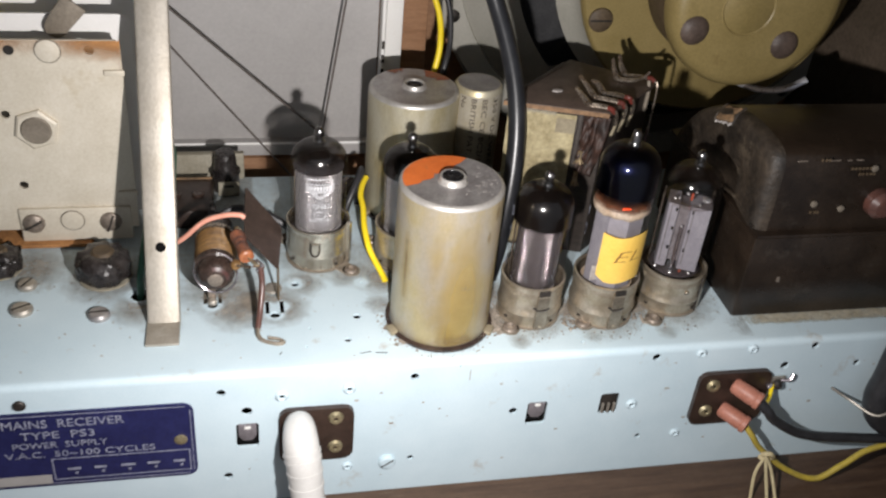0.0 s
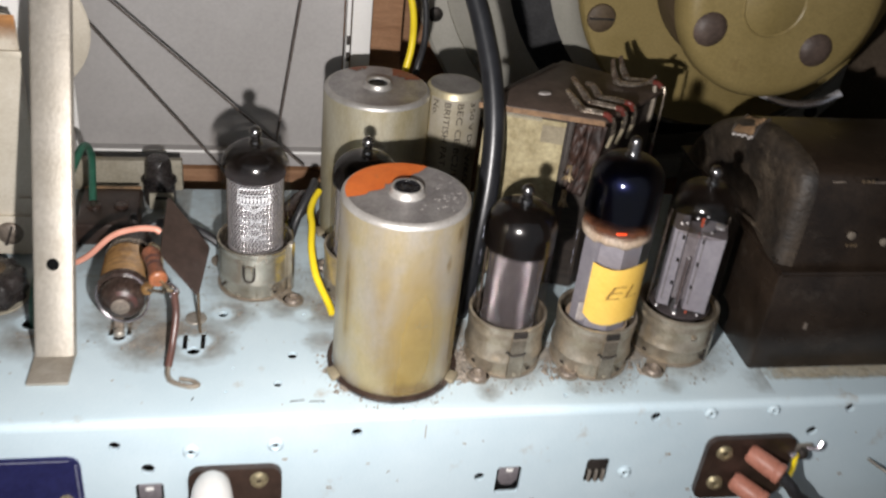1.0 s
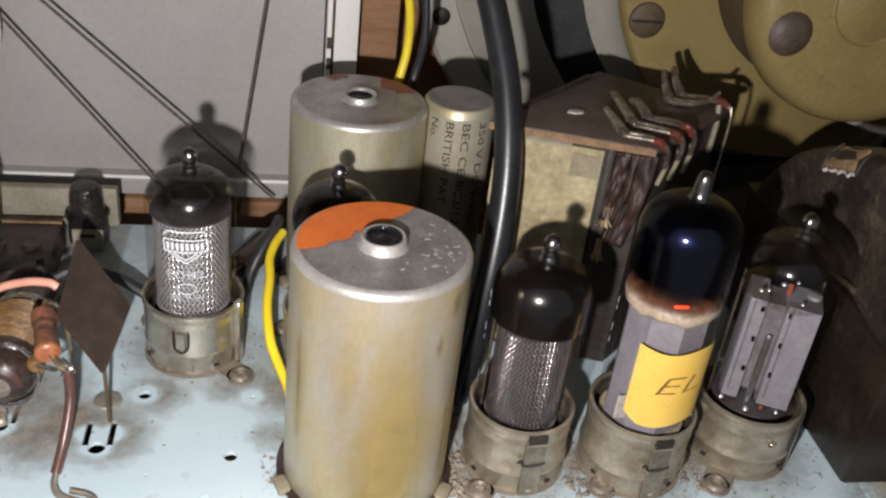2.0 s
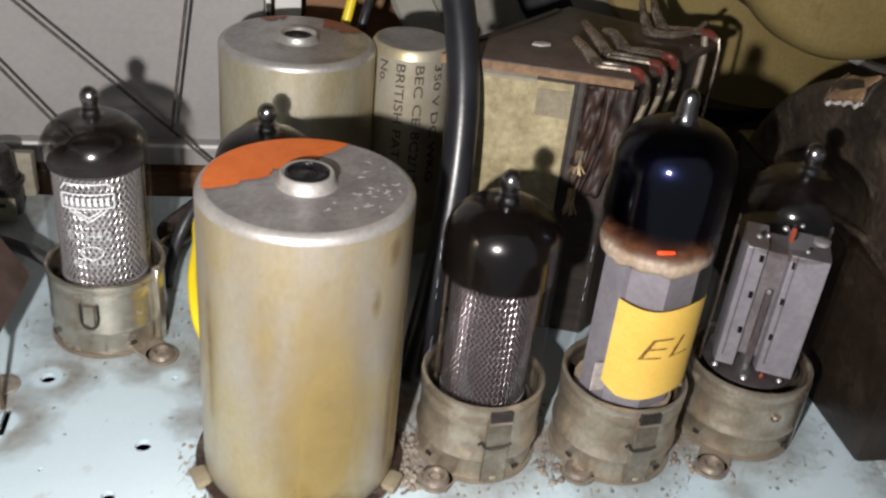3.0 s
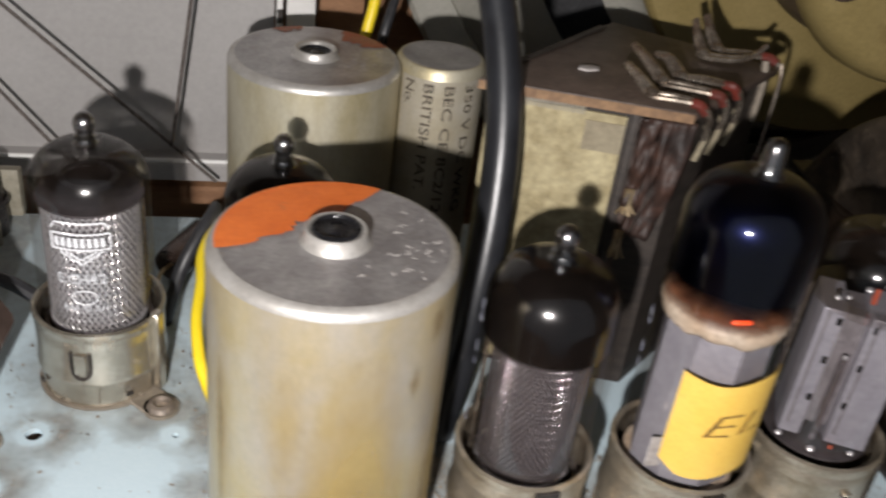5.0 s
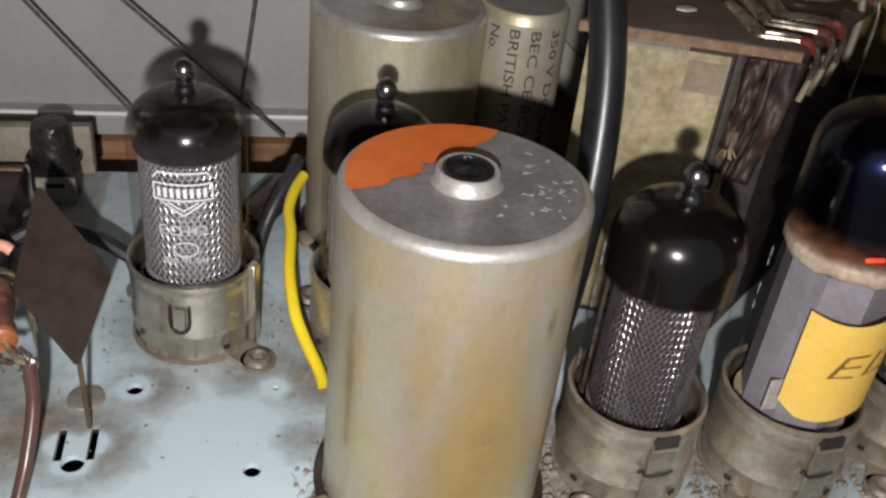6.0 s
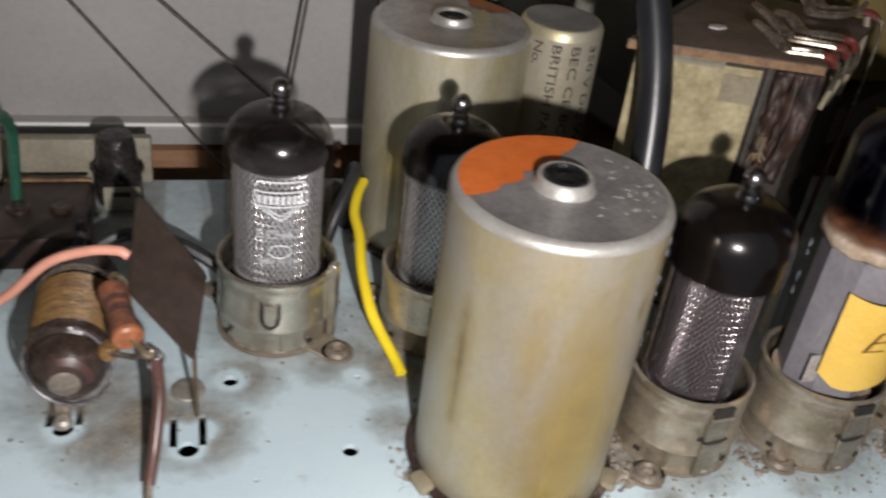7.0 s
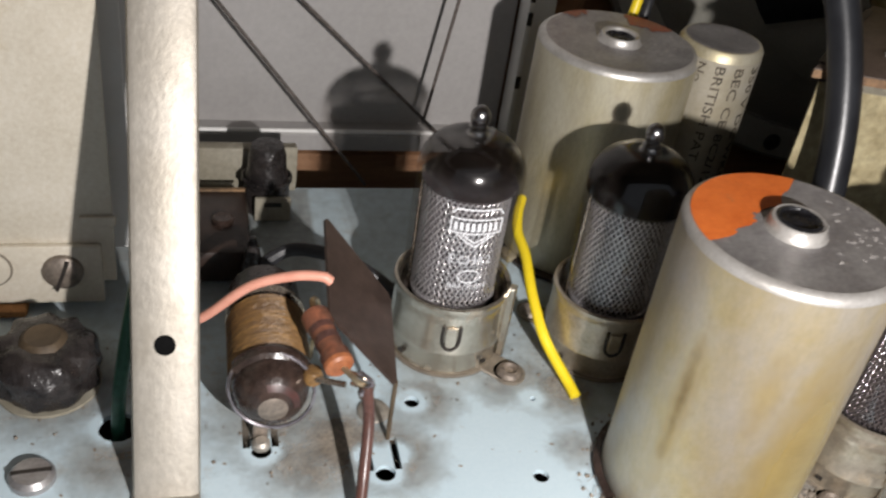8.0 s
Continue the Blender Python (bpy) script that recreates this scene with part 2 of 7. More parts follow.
m_yellow_wire = material("yellow_pvc", (0.86, 0.66, 0.02), (0.80, 0.60, 0.02), 200, (0.3, 0.45), fine=0.08)
m_pink_wire = material("pink_pvc", (0.80, 0.38, 0.28), (0.72, 0.32, 0.23), 200, (0.35, 0.5), fine=0.08)
m_green_wire = material("dark_green_pvc", (0.018, 0.085, 0.055), (0.028, 0.11, 0.07), 200, (0.3, 0.45))
m_brown_wire = material("red_brown_sleeving", (0.115, 0.05, 0.038), (0.075, 0.04, 0.034), 120, (0.2, 0.4), fine=0.2)
m_copper = material("tinned_copper", (0.42, 0.30, 0.16), (0.55, 0.45, 0.30), 300, (0.3, 0.45), 0.85)
m_cord = material("grey_brown_cord", (0.07, 0.058, 0.05), (0.11, 0.09, 0.08), 900, (0.7, 0.9), fine=0.3)
m_blueplate = material("blue_enamel", (0.011, 0.013, 0.062), (0.018, 0.021, 0.088), 60, (0.3, 0.5), 0, 0.00008, 900, fine=0.2,
                       dirt=(0.06, 0.065, 0.10), dirt_scale=140, dirt_amount=0.2)
m_bake = material("dark_bakelite", (0.024, 0.0145, 0.011), (0.045, 0.027, 0.02), 150, (0.3, 0.5), 0, 0.0001, 900)
m_white_plastic = material("white_plastic", (0.52, 0.51, 0.49), (0.60, 0.59, 0.57), 60, (0.35, 0.5), fine=0.04)
m_stencil_ground = material("silvery_cream_lacquer", (0.47, 0.435, 0.36), (0.39, 0.345, 0.25), 110, (0.38, 0.52), 0.35, 0.00004, 900, fine=0.08,
                            dirt=(0.33, 0.27, 0.16), dirt_scale=150, dirt_amount=0.25)
m_yellow_dirty = material("dirty_yellow_pvc", (0.50, 0.38, 0.05), (0.38, 0.29, 0.06), 200, (0.4, 0.6), fine=0.15)
m_salmon = material("salmon_plastic", (0.42, 0.18, 0.13), (0.34, 0.135, 0.09), 150, (0.4, 0.55), fine=0.15)
m_coil = material("ochre_winding", (0.26, 0.145, 0.048), (0.12, 0.064, 0.026), 140, (0.3, 0.5), 0, 0.0004, 700, (1, 5, 1), fine=0.35)
m_ceramic = material("burnt_brown_ceramic", (0.022, 0.015, 0.0125), (0.052, 0.033, 0.026), 190, (0.14, 0.36), 0, 0.0002, 900, fine=0.3)
m_res = material("brown_red_resistor", (0.25, 0.092, 0.05), (0.12, 0.055, 0.036), 260, (0.35, 0.5), fine=0.3, dirt=(0.05, 0.034, 0.026), dirt_scale=200, dirt_amount=0.32)
m_card = material("brown_insulating_card", (0.040, 0.026, 0.0205), (0.062, 0.041, 0.033), 120, (0.32, 0.55), 0, 0.0002, 500, fine=0.2)
m_tar = material("black_pitch", (0.014, 0.012, 0.012), (0.035, 0.029, 0.027), 160, (0.14, 0.42), 0, 0.0007, 500, fine=0.3)
m_cork = material("cork_brown", (0.27, 0.165, 0.085), (0.13, 0.085, 0.048), 200, (0.7, 0.9), 0, 0.0003, 900)
m_glass = clear_glass("clear_glass", (0.90, 0.885, 0.875), 1.0, 0.09, 0.042, 0.14)
m_glass_tip = clear_glass("thick_glass", (0.40, 0.385, 0.38), 1.0, 0.22, 0.22, 0.7)
# black paint that stands for the shade inside holes and slots
m_hole = material("deep_black", (0.004, 0.004, 0.004), (0.006, 0.006, 0.006), 100, (0.9, 1.0), spec=0.1)
m_strap = material("pitted_galvanised_steel", (0.37, 0.335, 0.28), (0.45, 0.415, 0.36), 90, (0.42, 0.6), 0.5, 0.00012, 900, (1, 1, 0.5), fine=0.1,
                   dirt=(0.30, 0.235, 0.155), dirt_scale=90, dirt_amount=0.16)
m_fluff = material("grey_fluff", (0.13, 0.11, 0.09), (0.29, 0.25, 0.205), 300, (0.9, 1), 0, 0, 900, fine=0.3)
m_waxed = material("red_brown_waxed_paper", (0.055, 0.027, 0.019), (0.02, 0.013, 0.011), 260, (0.4, 0.65), 0, 0.0002, 500, fine=0.25, spec=0.35)
m_patch = material("faded_paper", (0.25, 0.215, 0.145), (0.205, 0.172, 0.115), 150, (0.6, 0.8), fine=0.15)
m_orange_end = material("orange_dip", (0.40, 0.145, 0.06), (0.28, 0.095, 0.04), 250, (0.35, 0.5), fine=0.2)
m_scorch = patchy("brown_scorch", (0.10, 0.035, 0.018), (0.19, 0.08, 0.04), 150, 0.4, 0.25, 0, 0, 0.7, 300)
m_ragged = material("worn_paper_edge", (0.48, 0.445, 0.42), (0.37, 0.34, 0.325), 260, (0.6, 0.8), fine=0.2)
m_smear = patchy("brown_smear", (0.30, 0.215, 0.10), (0.22, 0.15, 0.07), 160, 0.35, 0.7, 0.2, 0.00003, 0.9, 160)
m_string = material("waxed_string", (0.50, 0.43, 0.26), (0.40, 0.33, 0.19), 300, (0.6, 0.8), fine=0.2)
m_rust_film = patchy("rust_bloom", (0.42, 0.20, 0.07), (0.30, 0.14, 0.05), 160, 0.75, 0.7, 0, 0.0001, 0.8, 150)
m_leaf = material("grey_brown_leaf_spring", (0.25, 0.215, 0.17), (0.19, 0.16, 0.125), 120, (0.5, 0.7), 0.3, 0.0001, 900, fine=0.15)
m_red_smear = material("dull_red_smear", (0.085, 0.03, 0.025), (0.05, 0.026, 0.022), 300, (0.3, 0.5), fine=0.2)
m_rivet = material("brown_grey_rivet", (0.17, 0.14, 0.115), (0.27, 0.225, 0.185), 400, (0.35, 0.55), 0.4, 0.0002, 900, fine=0.25)
m_band = material("dark_steel_band", (0.37, 0.32, 0.255), (0.26, 0.22, 0.17), 200, (0.22, 0.42), 0.8, 0.0001, 900, fine=0.2)
m_glow = glowing("heater_glow", (1.0, 0.085, 0.015), 1.6)
m_glow_dim = glowing("dim_heater_glow", (1.0, 0.16, 0.06), 0.25)


# ---- mesh helpers ----
def finish(name, bm, mat, smooth=38):
    me = bpy.data.meshes.new(name)
    bmesh.ops.recalc_face_normals(bm, faces=bm.faces)
    bm.to_mesh(me)
    bm.free()
    if smooth:
        me.shade_smooth()
        me.set_sharp_from_angle(angle=radians(smooth))
    for x in (mat if isinstance(mat, (list, tuple)) else [mat]):
        me.materials.append(x)
    return me


def part(name, bm, mat, parent=None, label="", smooth=38):
    ob = new(name, finish(name, bm, mat, smooth))
    if parent:
        ob.parent = parent
        if parent.type == "EMPTY":
            ob.matrix_parent_inverse = Matrix.Translation(-parent.location)
    return tagged(ob, label)


def thing(name, at, label, category, group=""):
    ob = new(name)
    ob.location = at
    ob.empty_display_size = 0.01
    return tagged(ob, label, category, group)


def lathe(profile, at=(0, 0, 0), seg=40, axis="z", arc=(0, 360), closed=False):
    """Turns (radius, height) pairs round an upright axis, or one along y."""
    bm = bmesh.new()
    full = arc[1] - arc[0] >= 360
    n = seg if full else seg + 1
    rings = []
    for r, h in profile:
        if r < 1e-7 and full:
            rings.append([bm.verts.new((0, 0, h))])
        else:
            rings.append([bm.verts.new((r * math.cos(a), r * math.sin(a), h))
                          for a in (radians(arc[0] + (arc[1] - arc[0]) * i / seg) for i in range(n))])
    pairs = list(zip(rings, rings[1:])) + ([(rings[-1], rings[0])] if closed else [])
    for a, b in pairs:
        for i in range(seg):
            j = (i + 1) % n
            if len(a) == 1 and len(b) == 1:
                continue
            f = (a[0], b[i], b[j]) if len(a) == 1 else (a[i], a[j], b[0]) if len(b) == 1 else (a[i], a[j], b[j], b[i])
            bm.faces.new(f)
    if axis == "y":
        bmesh.ops.transform(bm, matrix=Matrix.Rotation(radians(90), 4, "X"), verts=bm.verts)
    bmesh.ops.translate(bm, vec=at, verts=bm.verts)
    return bm


def box(x0, x1, y0, y1, z0, z1, bevel=0.0, seg=2):
    bm = bmesh.new()
    bmesh.ops.create_cube(bm, size=1)
    bmesh.ops.scale(bm, vec=(x1 - x0, y1 - y0, z1 - z0), verts=bm.verts)
    bmesh.ops.translate(bm, vec=((x0 + x1) / 2, (y0 + y1) / 2, (z0 + z1) / 2), verts=bm.verts)
    if bevel:
        bmesh.ops.bevel(bm, geom=bm.edges[:], offset=bevel, segments=seg, affect="EDGES", profile=0.5)
    return bm


def join(*bms):
    out = bmesh.new()
    for b in bms:
        me = bpy.data.meshes.new("tmp")
        b.to_mesh(me)
        b.free()
        out.from_mesh(me)
        bpy.data.meshes.remove(me)
    return out


def prism(poly, z0, z1, bevel=0.0):
    """An upright prism over a plan polygon."""
    bm = bmesh.new()
    lo, hi = [bm.verts.new((x, y, z0)) for x, y in poly], [bm.verts.new((x, y, z1)) for x, y in poly]
    bm.faces.new(lo[::-1]), bm.faces.new(hi)
    for i in range(len(poly)):
        j = (i + 1) % len(poly)
        bm.faces.new((lo[i], lo[j], hi[j], hi[i]))
    if bevel:
        bmesh.ops.bevel(bm, geom=bm.edges[:], offset=bevel, segments=2, affect="EDGES", profile=0.5)
    return bm


def moved(bm, m):
    bmesh.ops.transform(bm, matrix=m, verts=bm.verts)
    return bm


def smooth_path(pts, per=8):
    """A Catmull-Rom curve through the points."""
    p = [Vector(q) for q in pts]
    p = [2 * p[0] - p[1]] + p + [2 * p[-1] - p[-2]]
    out = []
    for i in range(1, len(p) - 2):
        a, b, c, d = p[i - 1:i + 3]
        for k in range(per):
            t = k / per
            out.append(0.5 * (2 * b + (c - a) * t + (2 * a - 5 * b + 4 * c - d) * t * t + (3 * b - a - 3 * c + d) * t ** 3))
    return out + [p[-2]]


def tube(pts, r, seg=12, per=8, flat=1.0, radii=None):
    line = smooth_path(pts, per) if per > 1 else [Vector(q) for q in pts]
    bm, rings = bmesh.new(), []
    side = None
    for i, q in enumerate(line):
        t = (line[min(i + 1, len(line) - 1)] - line[max(i - 1, 0)]).normalized()
        if side is None:
            side = t.orthogonal().normalized()
        side = (side - t * side.dot(t)).normalized()
        up = t.cross(side)
        rad = r if radii is None else radii(i / (len(line) - 1))
        rings.append([bm.verts.new(q + rad * (math.cos(a) * side + flat * math.sin(a) * up)) for a in (2 * math.pi * k / seg for k in range(seg))])
    for a, b in zip(rings, rings[1:]):
        for k in range(seg):
            j = (k + 1) % seg
            bm.faces.new((a[k], a[j], b[j], b[k]))
    bm.faces.new(rings[0][::-1]), bm.faces.new(rings[-1])
    return bm


def disc(at, r, h, seg=24, axis="z", dome=0.0, bev=0.0):
    """A short round head that starts at the place given and rises by h, with an optional dome."""
    prof = [(0, 0), (r, 0), (r, h - bev)] + ([(r - bev, h)] if bev else [])
    if dome:
        prof += [(r * 0.75, h + dome * 0.5), (r * 0.4, h + dome * 0.9)]
    prof += [(0, h + dome)]
    return lathe(prof, at, seg, axis)


def letters(body, size, depth=0.0001, bold=0.0):
    cu = bpy.data.curves.new("tmp", "FONT")
    cu.body, cu.size, cu.extrude, cu.offset = body, size, depth, bold
    cu.resolution_u = 3
    ob = new("tmp", cu)
    me = bpy.data.meshes.new_from_object(ob.evaluated_get(bpy.context.evaluated_depsgraph_get()))
    bm = bmesh.new()
    bm.from_mesh(me)
    bpy.data.objects.remove(ob)
    bpy.data.curves.remove(cu)
    bpy.data.meshes.remove(me)
    return bm


def wrap(bm, cx, cy, r, a0=-90.0):
    """Lays a flat figure (x along, z up, small y depth) round an upright cylinder, centred at the angle a0."""
    for v in bm.verts:
        a = radians(a0) + v.co.x / r
        rr = r - v.co.y
        v.co = Vector((cx + rr * math.cos(a), cy + rr * math.sin(a), v.co.z))
    return bm


UP = Matrix.Rotation(radians(90), 4, "X")  # stands a flat figure upright, facing -y


def structure(name, bm, mat, label, smooth=38):
    return tagged(part(name, bm, mat, None, label, smooth), kind="structure", category=name.split("_")[0])

# ---- the cabinet ----
FLOOR = -0.004
structure("floor", box(-0.25, 0.36, 0.10, 0.52, FLOOR - 0.012, FLOOR, 0.001), m_floor, "dark varnished wooden cabinet floor")
structure("wall_right", box(0.335, 0.347, 0.12, 0.488, FLOOR, 0.40), m_side, "dark brown cabinet side board")
structure("wall_left", box(-0.25, -0.238, 0.12, 0.488, FLOOR, 0.40), m_side, "dark brown cabinet side board")
structure("ceiling", box(-0.25, 0.347, 0.12, 0.488, 0.402, 0.414), m_side, "dark brown cabinet top board")
structure("wall_front", box(-0.25, 0.36, 0.478, 0.488, FLOOR, 0.40), m_wood, "brown plywood cabinet front seen from behind")
structure("trim", box(-0.20, 0.10, 0.437, 0.4775, FLOOR, 0.054, 0.0008), m_wood, "brown wooden batten along the cabinet front")
structure("trim", box(0.086, 0.1, 0.438, 0.4775, 0.056, 0.32, 0.001), m_wood, "brown wooden batten beside the loudspeaker")

# ---- the chassis ----
CH = 0.065


def arc_pts(cy, cz, r, a0, a1, n=5):
    return [(cy + r * math.cos(radians(a0 + (a1 - a0) * i / n)), cz + r * math.sin(radians(a0 + (a1 - a0) * i / n))) for i in range(n + 1)]


def extrude_x(profile, x0, x1):
    """A closed (y, z) outline drawn out along x."""
    bm = bmesh.new()
    a, b = [bm.verts.new((x0, y, z)) for y, z in profile], [bm.verts.new((x1, y, z)) for y, z in profile]
    bm.faces.new(a), bm.faces.new(b[::-1])
    for i in range(len(profile)):
        j = (i + 1) % len(profile)
        bm.faces.new((a[i], b[i], b[j], a[j]))
    return bm


def chassis_body():
    t, y0, y1, z0 = 0.0012, 0.2592, 0.401, FLOOR + 0.0002
    outer = [(y0, z0)] + arc_pts(y0 + 0.0026, CH - 0.0026, 0.0026, 180, 90) + arc_pts(y1 - 0.003, CH - 0.003, 0.003, 90, 0) + [(y1, z0)]
    inner = [(y0 + t, z0)] + arc_pts(y0 + 0.0026, CH - 0.0026, 0.0026 - t, 180, 90) + arc_pts(y1 - 0.003, CH - 0.003, 0.003 - t, 90, 0) + [(y1 - t, z0)]
    body = new("tmp", finish("tmp", extrude_x(outer + inner[::-1], -0.16, 0.325), m_chassis))
    cuts = []
    for x, y, r in ((0.027, 0.312, 0.0017), (0.050, 0.289, 0.0017), (0.045, 0.275, 0.0014), (-0.0335, 0.309, 0.004), (0.058, 0.2655, 0.0006),
                    (0.029, 0.272, 0.0006), (0.0545, 0.311, 0.0007), (0.137, 0.2655, 0.0008), (0.031, 0.283, 0.0005)):
        cuts.append(lathe([(0, 0.06), (r, 0.06), (r, 0.07), (0, 0.07)], (x, y, 0), 14))
    for x, y in ((0.0182, 0.2925), (-0.0058, 0.3005)):
        cuts += [box(x - 0.0036, x - 0.0021, y + 0.0008, y + 0.0098, 0.06, 0.07), box(x + 0.0021, x + 0.0036, y + 0.0008, y + 0.0098, 0.06, 0.07),
                 lathe([(0, 0.06), (0.0021, 0.06), (0.0021, 0.07), (0, 0.07)], (x, y, 0), 16)]
    for x, z, r in ((0.069, 0.058, 0.0017), (-0.003, 0.056, 0.0017), (0.006, 0.046, 0.0021), (-0.002, 0.012, 0.0018), (0.070, 0.014, 0.0014), (0.167, 0.060, 0.0018),
                    (0.237, 0.061, 0.0018), (0.226, 0.051, 0.0020), (0.168, 0.016, 0.0014), (0.260, 0.050, 0.0017), (0.1105, 0.036, 0.0018), (0.0865, 0.062, 0.0005)):
        cuts.append(lathe([(0, -0.27), (r, -0.27), (r, -0.25), (0, -0.25)], (x, 0, z), 14, "y"))
    for x, z, w, h in ((0.006, 0.0335, 0.0042, 0.0062), (0.1205, 0.034, 0.0042, 0.006), (0.151, 0.0365, 0.004, 0.0055)):
        cuts.append(box(x - w, x + w, 0.25, 0.27, z - h, z + h, 0.0008, 1))
    cutter = new("tmp", finish("tmp", join(*cuts), m_chassis, 0))
    mod = body.modifiers.new("cut", "BOOLEAN")
    mod.operation, mod.solver, mod.object = "DIFFERENCE", "EXACT", cutter
    me = bpy.data.meshes.new_from_object(body.evaluated_get(bpy.context.evaluated_depsgraph_get()))
    me.name = "chassis"
    for o in (body, cutter):
        bpy.data.objects.remove(o)
    t = thing("chassis", (0.08, 0.33, FLOOR), "pale blue painted steel radio chassis, dusty round the sockets", "chassis")
    ob = new("tray", me)
    ob.parent, ob.matrix_parent_inverse = t, Matrix.Translation(-t.location)
    tagged(ob, "bent sheet steel tray with punched holes")
    return t


chassis = chassis_body()


def cover_layer(me, values):
    layer = me.attributes.new("cover", "FLOAT", "POINT")
    for i, v in enumerate(values):
        layer.data[i].value = v


def blob(cx, cy, r, seed, z=CH, h=0.0003, n=26, rough=0.35):
    """A low uneven dab of solder or grime."""
    rnd = random.Random(seed)
    ph = [rnd.uniform(0, 6.28) for _ in range(4)]
    bm = bmesh.new()
    mid = bm.verts.new((cx, cy, z + h))
    ring = []
    for i in range(n):
        a = 2 * math.pi * i / n
        k = 1 + rough * (0.5 * math.sin(2 * a + ph[0]) + 0.35 * math.sin(3 * a + ph[1]) + 0.3 * math.sin(7 * a + ph[2]) + 0.2 * math.sin(11 * a + ph[3]))
        ring.append(bm.verts.new((cx + r * k * math.cos(a), cy + r * k * math.sin(a), z + 0.00003)))
    for i in range(n):
        bm.faces.new((mid, ring[i], ring[(i + 1) % n]))
    return bm


def dust_sheet(spots, x0, x1, y0, y1, step=0.0012):
    """One thin film over the chassis top, thick where dust has gathered and nothing elsewhere."""
    nx, ny = int((x1 - x0) / step), int((y1 - y0) / step)
    xs, ys = np.linspace(x0, x1, nx), np.linspace(y0, y1, ny)
    gx, gy = np.meshgrid(xs, ys, indexing="ij")
    cover = np.zeros_like(gx)
    for cx, cy, r, k in spots:
        d = np.hypot(gx - cx, gy - cy) / r
        cover = np.maximum(cover, k * np.clip(1.25 - d, 0, 1))
    cover = np.maximum(cover, (0.34 + 0.3 * (gx < 0.012)) * np.clip((gy - 0.315) / 0.05, 0, 1))
    for hx, hy, hr in ((0.027, 0.312, 0.0026), (0.050, 0.289, 0.0026), (-0.0335, 0.309, 0.0048), (0.0182, 0.2925, 0.0030), (0.0153, 0.2972, 0.0022), (0.0211, 0.2972, 0.0022), (-0.0058, 0.3005, 0.0030), (0.0545, 0.311, 0.0015)):
        cover = cover * np.clip((np.hypot(gx - hx, gy - hy) - hr * 0.75) / 0.003, 0, 1)
    idx = np.full(gx.shape, -1)
    verts, vals, faces = [], [], []
    keep = cover > 0.02
    for i in range(nx):
        for j in range(ny):
            if keep[i, j]:
                idx[i, j] = len(verts)
                verts.append((float(xs[i]), float(ys[j]), CH + 0.00022))
                vals.append(float(cover[i, j]))
    for i in range(nx - 1):
        for j in range(ny - 1):
            q = [int(idx[i, j]), int(idx[i + 1, j]), int(idx[i + 1, j + 1]), int(idx[i, j + 1])]
            if min(q) >= 0:
                faces.append(q)
    me = bpy.data.meshes.new("dust")
    me.from_pydata(verts, [], faces)
    cover_layer(me, vals)
    me.materials.append(m_dust_film)
    return tagged(new("dust", me), "brown dust and fluff settled round the valve sockets", "dust", kind="stuff")


# ---- screws, rivets and eyelets ----
def screw(at, r, axis, label, turn=20.0, name="screw", mat=None):
    """A slotted screw head, facing up or towards -y."""
    h = r * 0.55
    bm = lathe([(0, 0), (r, 0), (r, h * 0.55), (r * 0.8, h * 0.95), (r * 0.5, h), (r * 0.5, h)] + [(0, h)], (0, 0, 0), 22)
    head_ob = bm
    slot = box(-r * 0.86, r * 0.86, -r * 0.1, r * 0.1, h * 0.9, h * 1.04)
    turn_m = Matrix.Rotation(radians(turn), 4, "Z")
    place = Matrix.Translation(at) @ (UP if axis == "y" else Matrix.Identity(4)) @ turn_m
    t = thing(name, at, label, "screw")
    part("head", moved(head_ob, place), mat or m_brass, t)
    part("slot", moved(slot, place), m_dark_slot, t, "dark slot")
    return t


def eyelet(at, r, axis="y", label="small dull metal eyelet in the blue chassis", mat=None):
    bm = lathe([(r * 0.35, 0), (r * 0.35, r * 0.3), (r * 0.6, r * 0.5), (r, r * 0.15), (r, 0)], (0, 0, 0), 18)
    core = lathe([(0, r * 0.05), (r * 0.36, r * 0.05)], (0, 0, 0), 14)
    place = Matrix.Translation(at) @ (UP if axis == "y" else Matrix.Identity(4))
    t = part("eyelet", moved(bm, place), mat or m_chassis, chassis, label)
    # black disc takes the place of the shaded bore
    part("core", moved(core, place), m_hole, t, "black disc for the shade in the eyelet")
    return t


Y0 = 0.2592
for x, z, r in ((0.019, 0.053, 0.0026), (0.0442, 0.0545, 0.0026), (0.161, 0.0355, 0.0024), (0.0445, 0.0125, 0.0022), (0.186, 0.061, 0.0022), (0.2085, 0.0615, 0.0022), (0.1845, 0.0165, 0.0022)):
    eyelet((x, Y0 - 0.0001, z), r)
screw((0.0605, Y0, 0.0135), 0.0034, "y", "flat painted screw in the blue chassis front", 35, mat=m_chassis)
screw((-0.072, Y0, 0.0565), 0.0022, "y", "small dark screw above the blue name plate", 10, mat=m_dark_slot)
screw((-0.048, 0.2968, CH), 0.0042, "z", "dull slotted screw on the chassis top", 5, mat=m_can_top)
screw((-0.0765, 0.302, CH), 0.0042, "z", "dull slotted screw on the chassis top", 30, mat=m_steel)
screw((-0.077, 0.318, CH), 0.0038, "z", "dull slotted screw on the chassis top", 60, mat=m_steel)


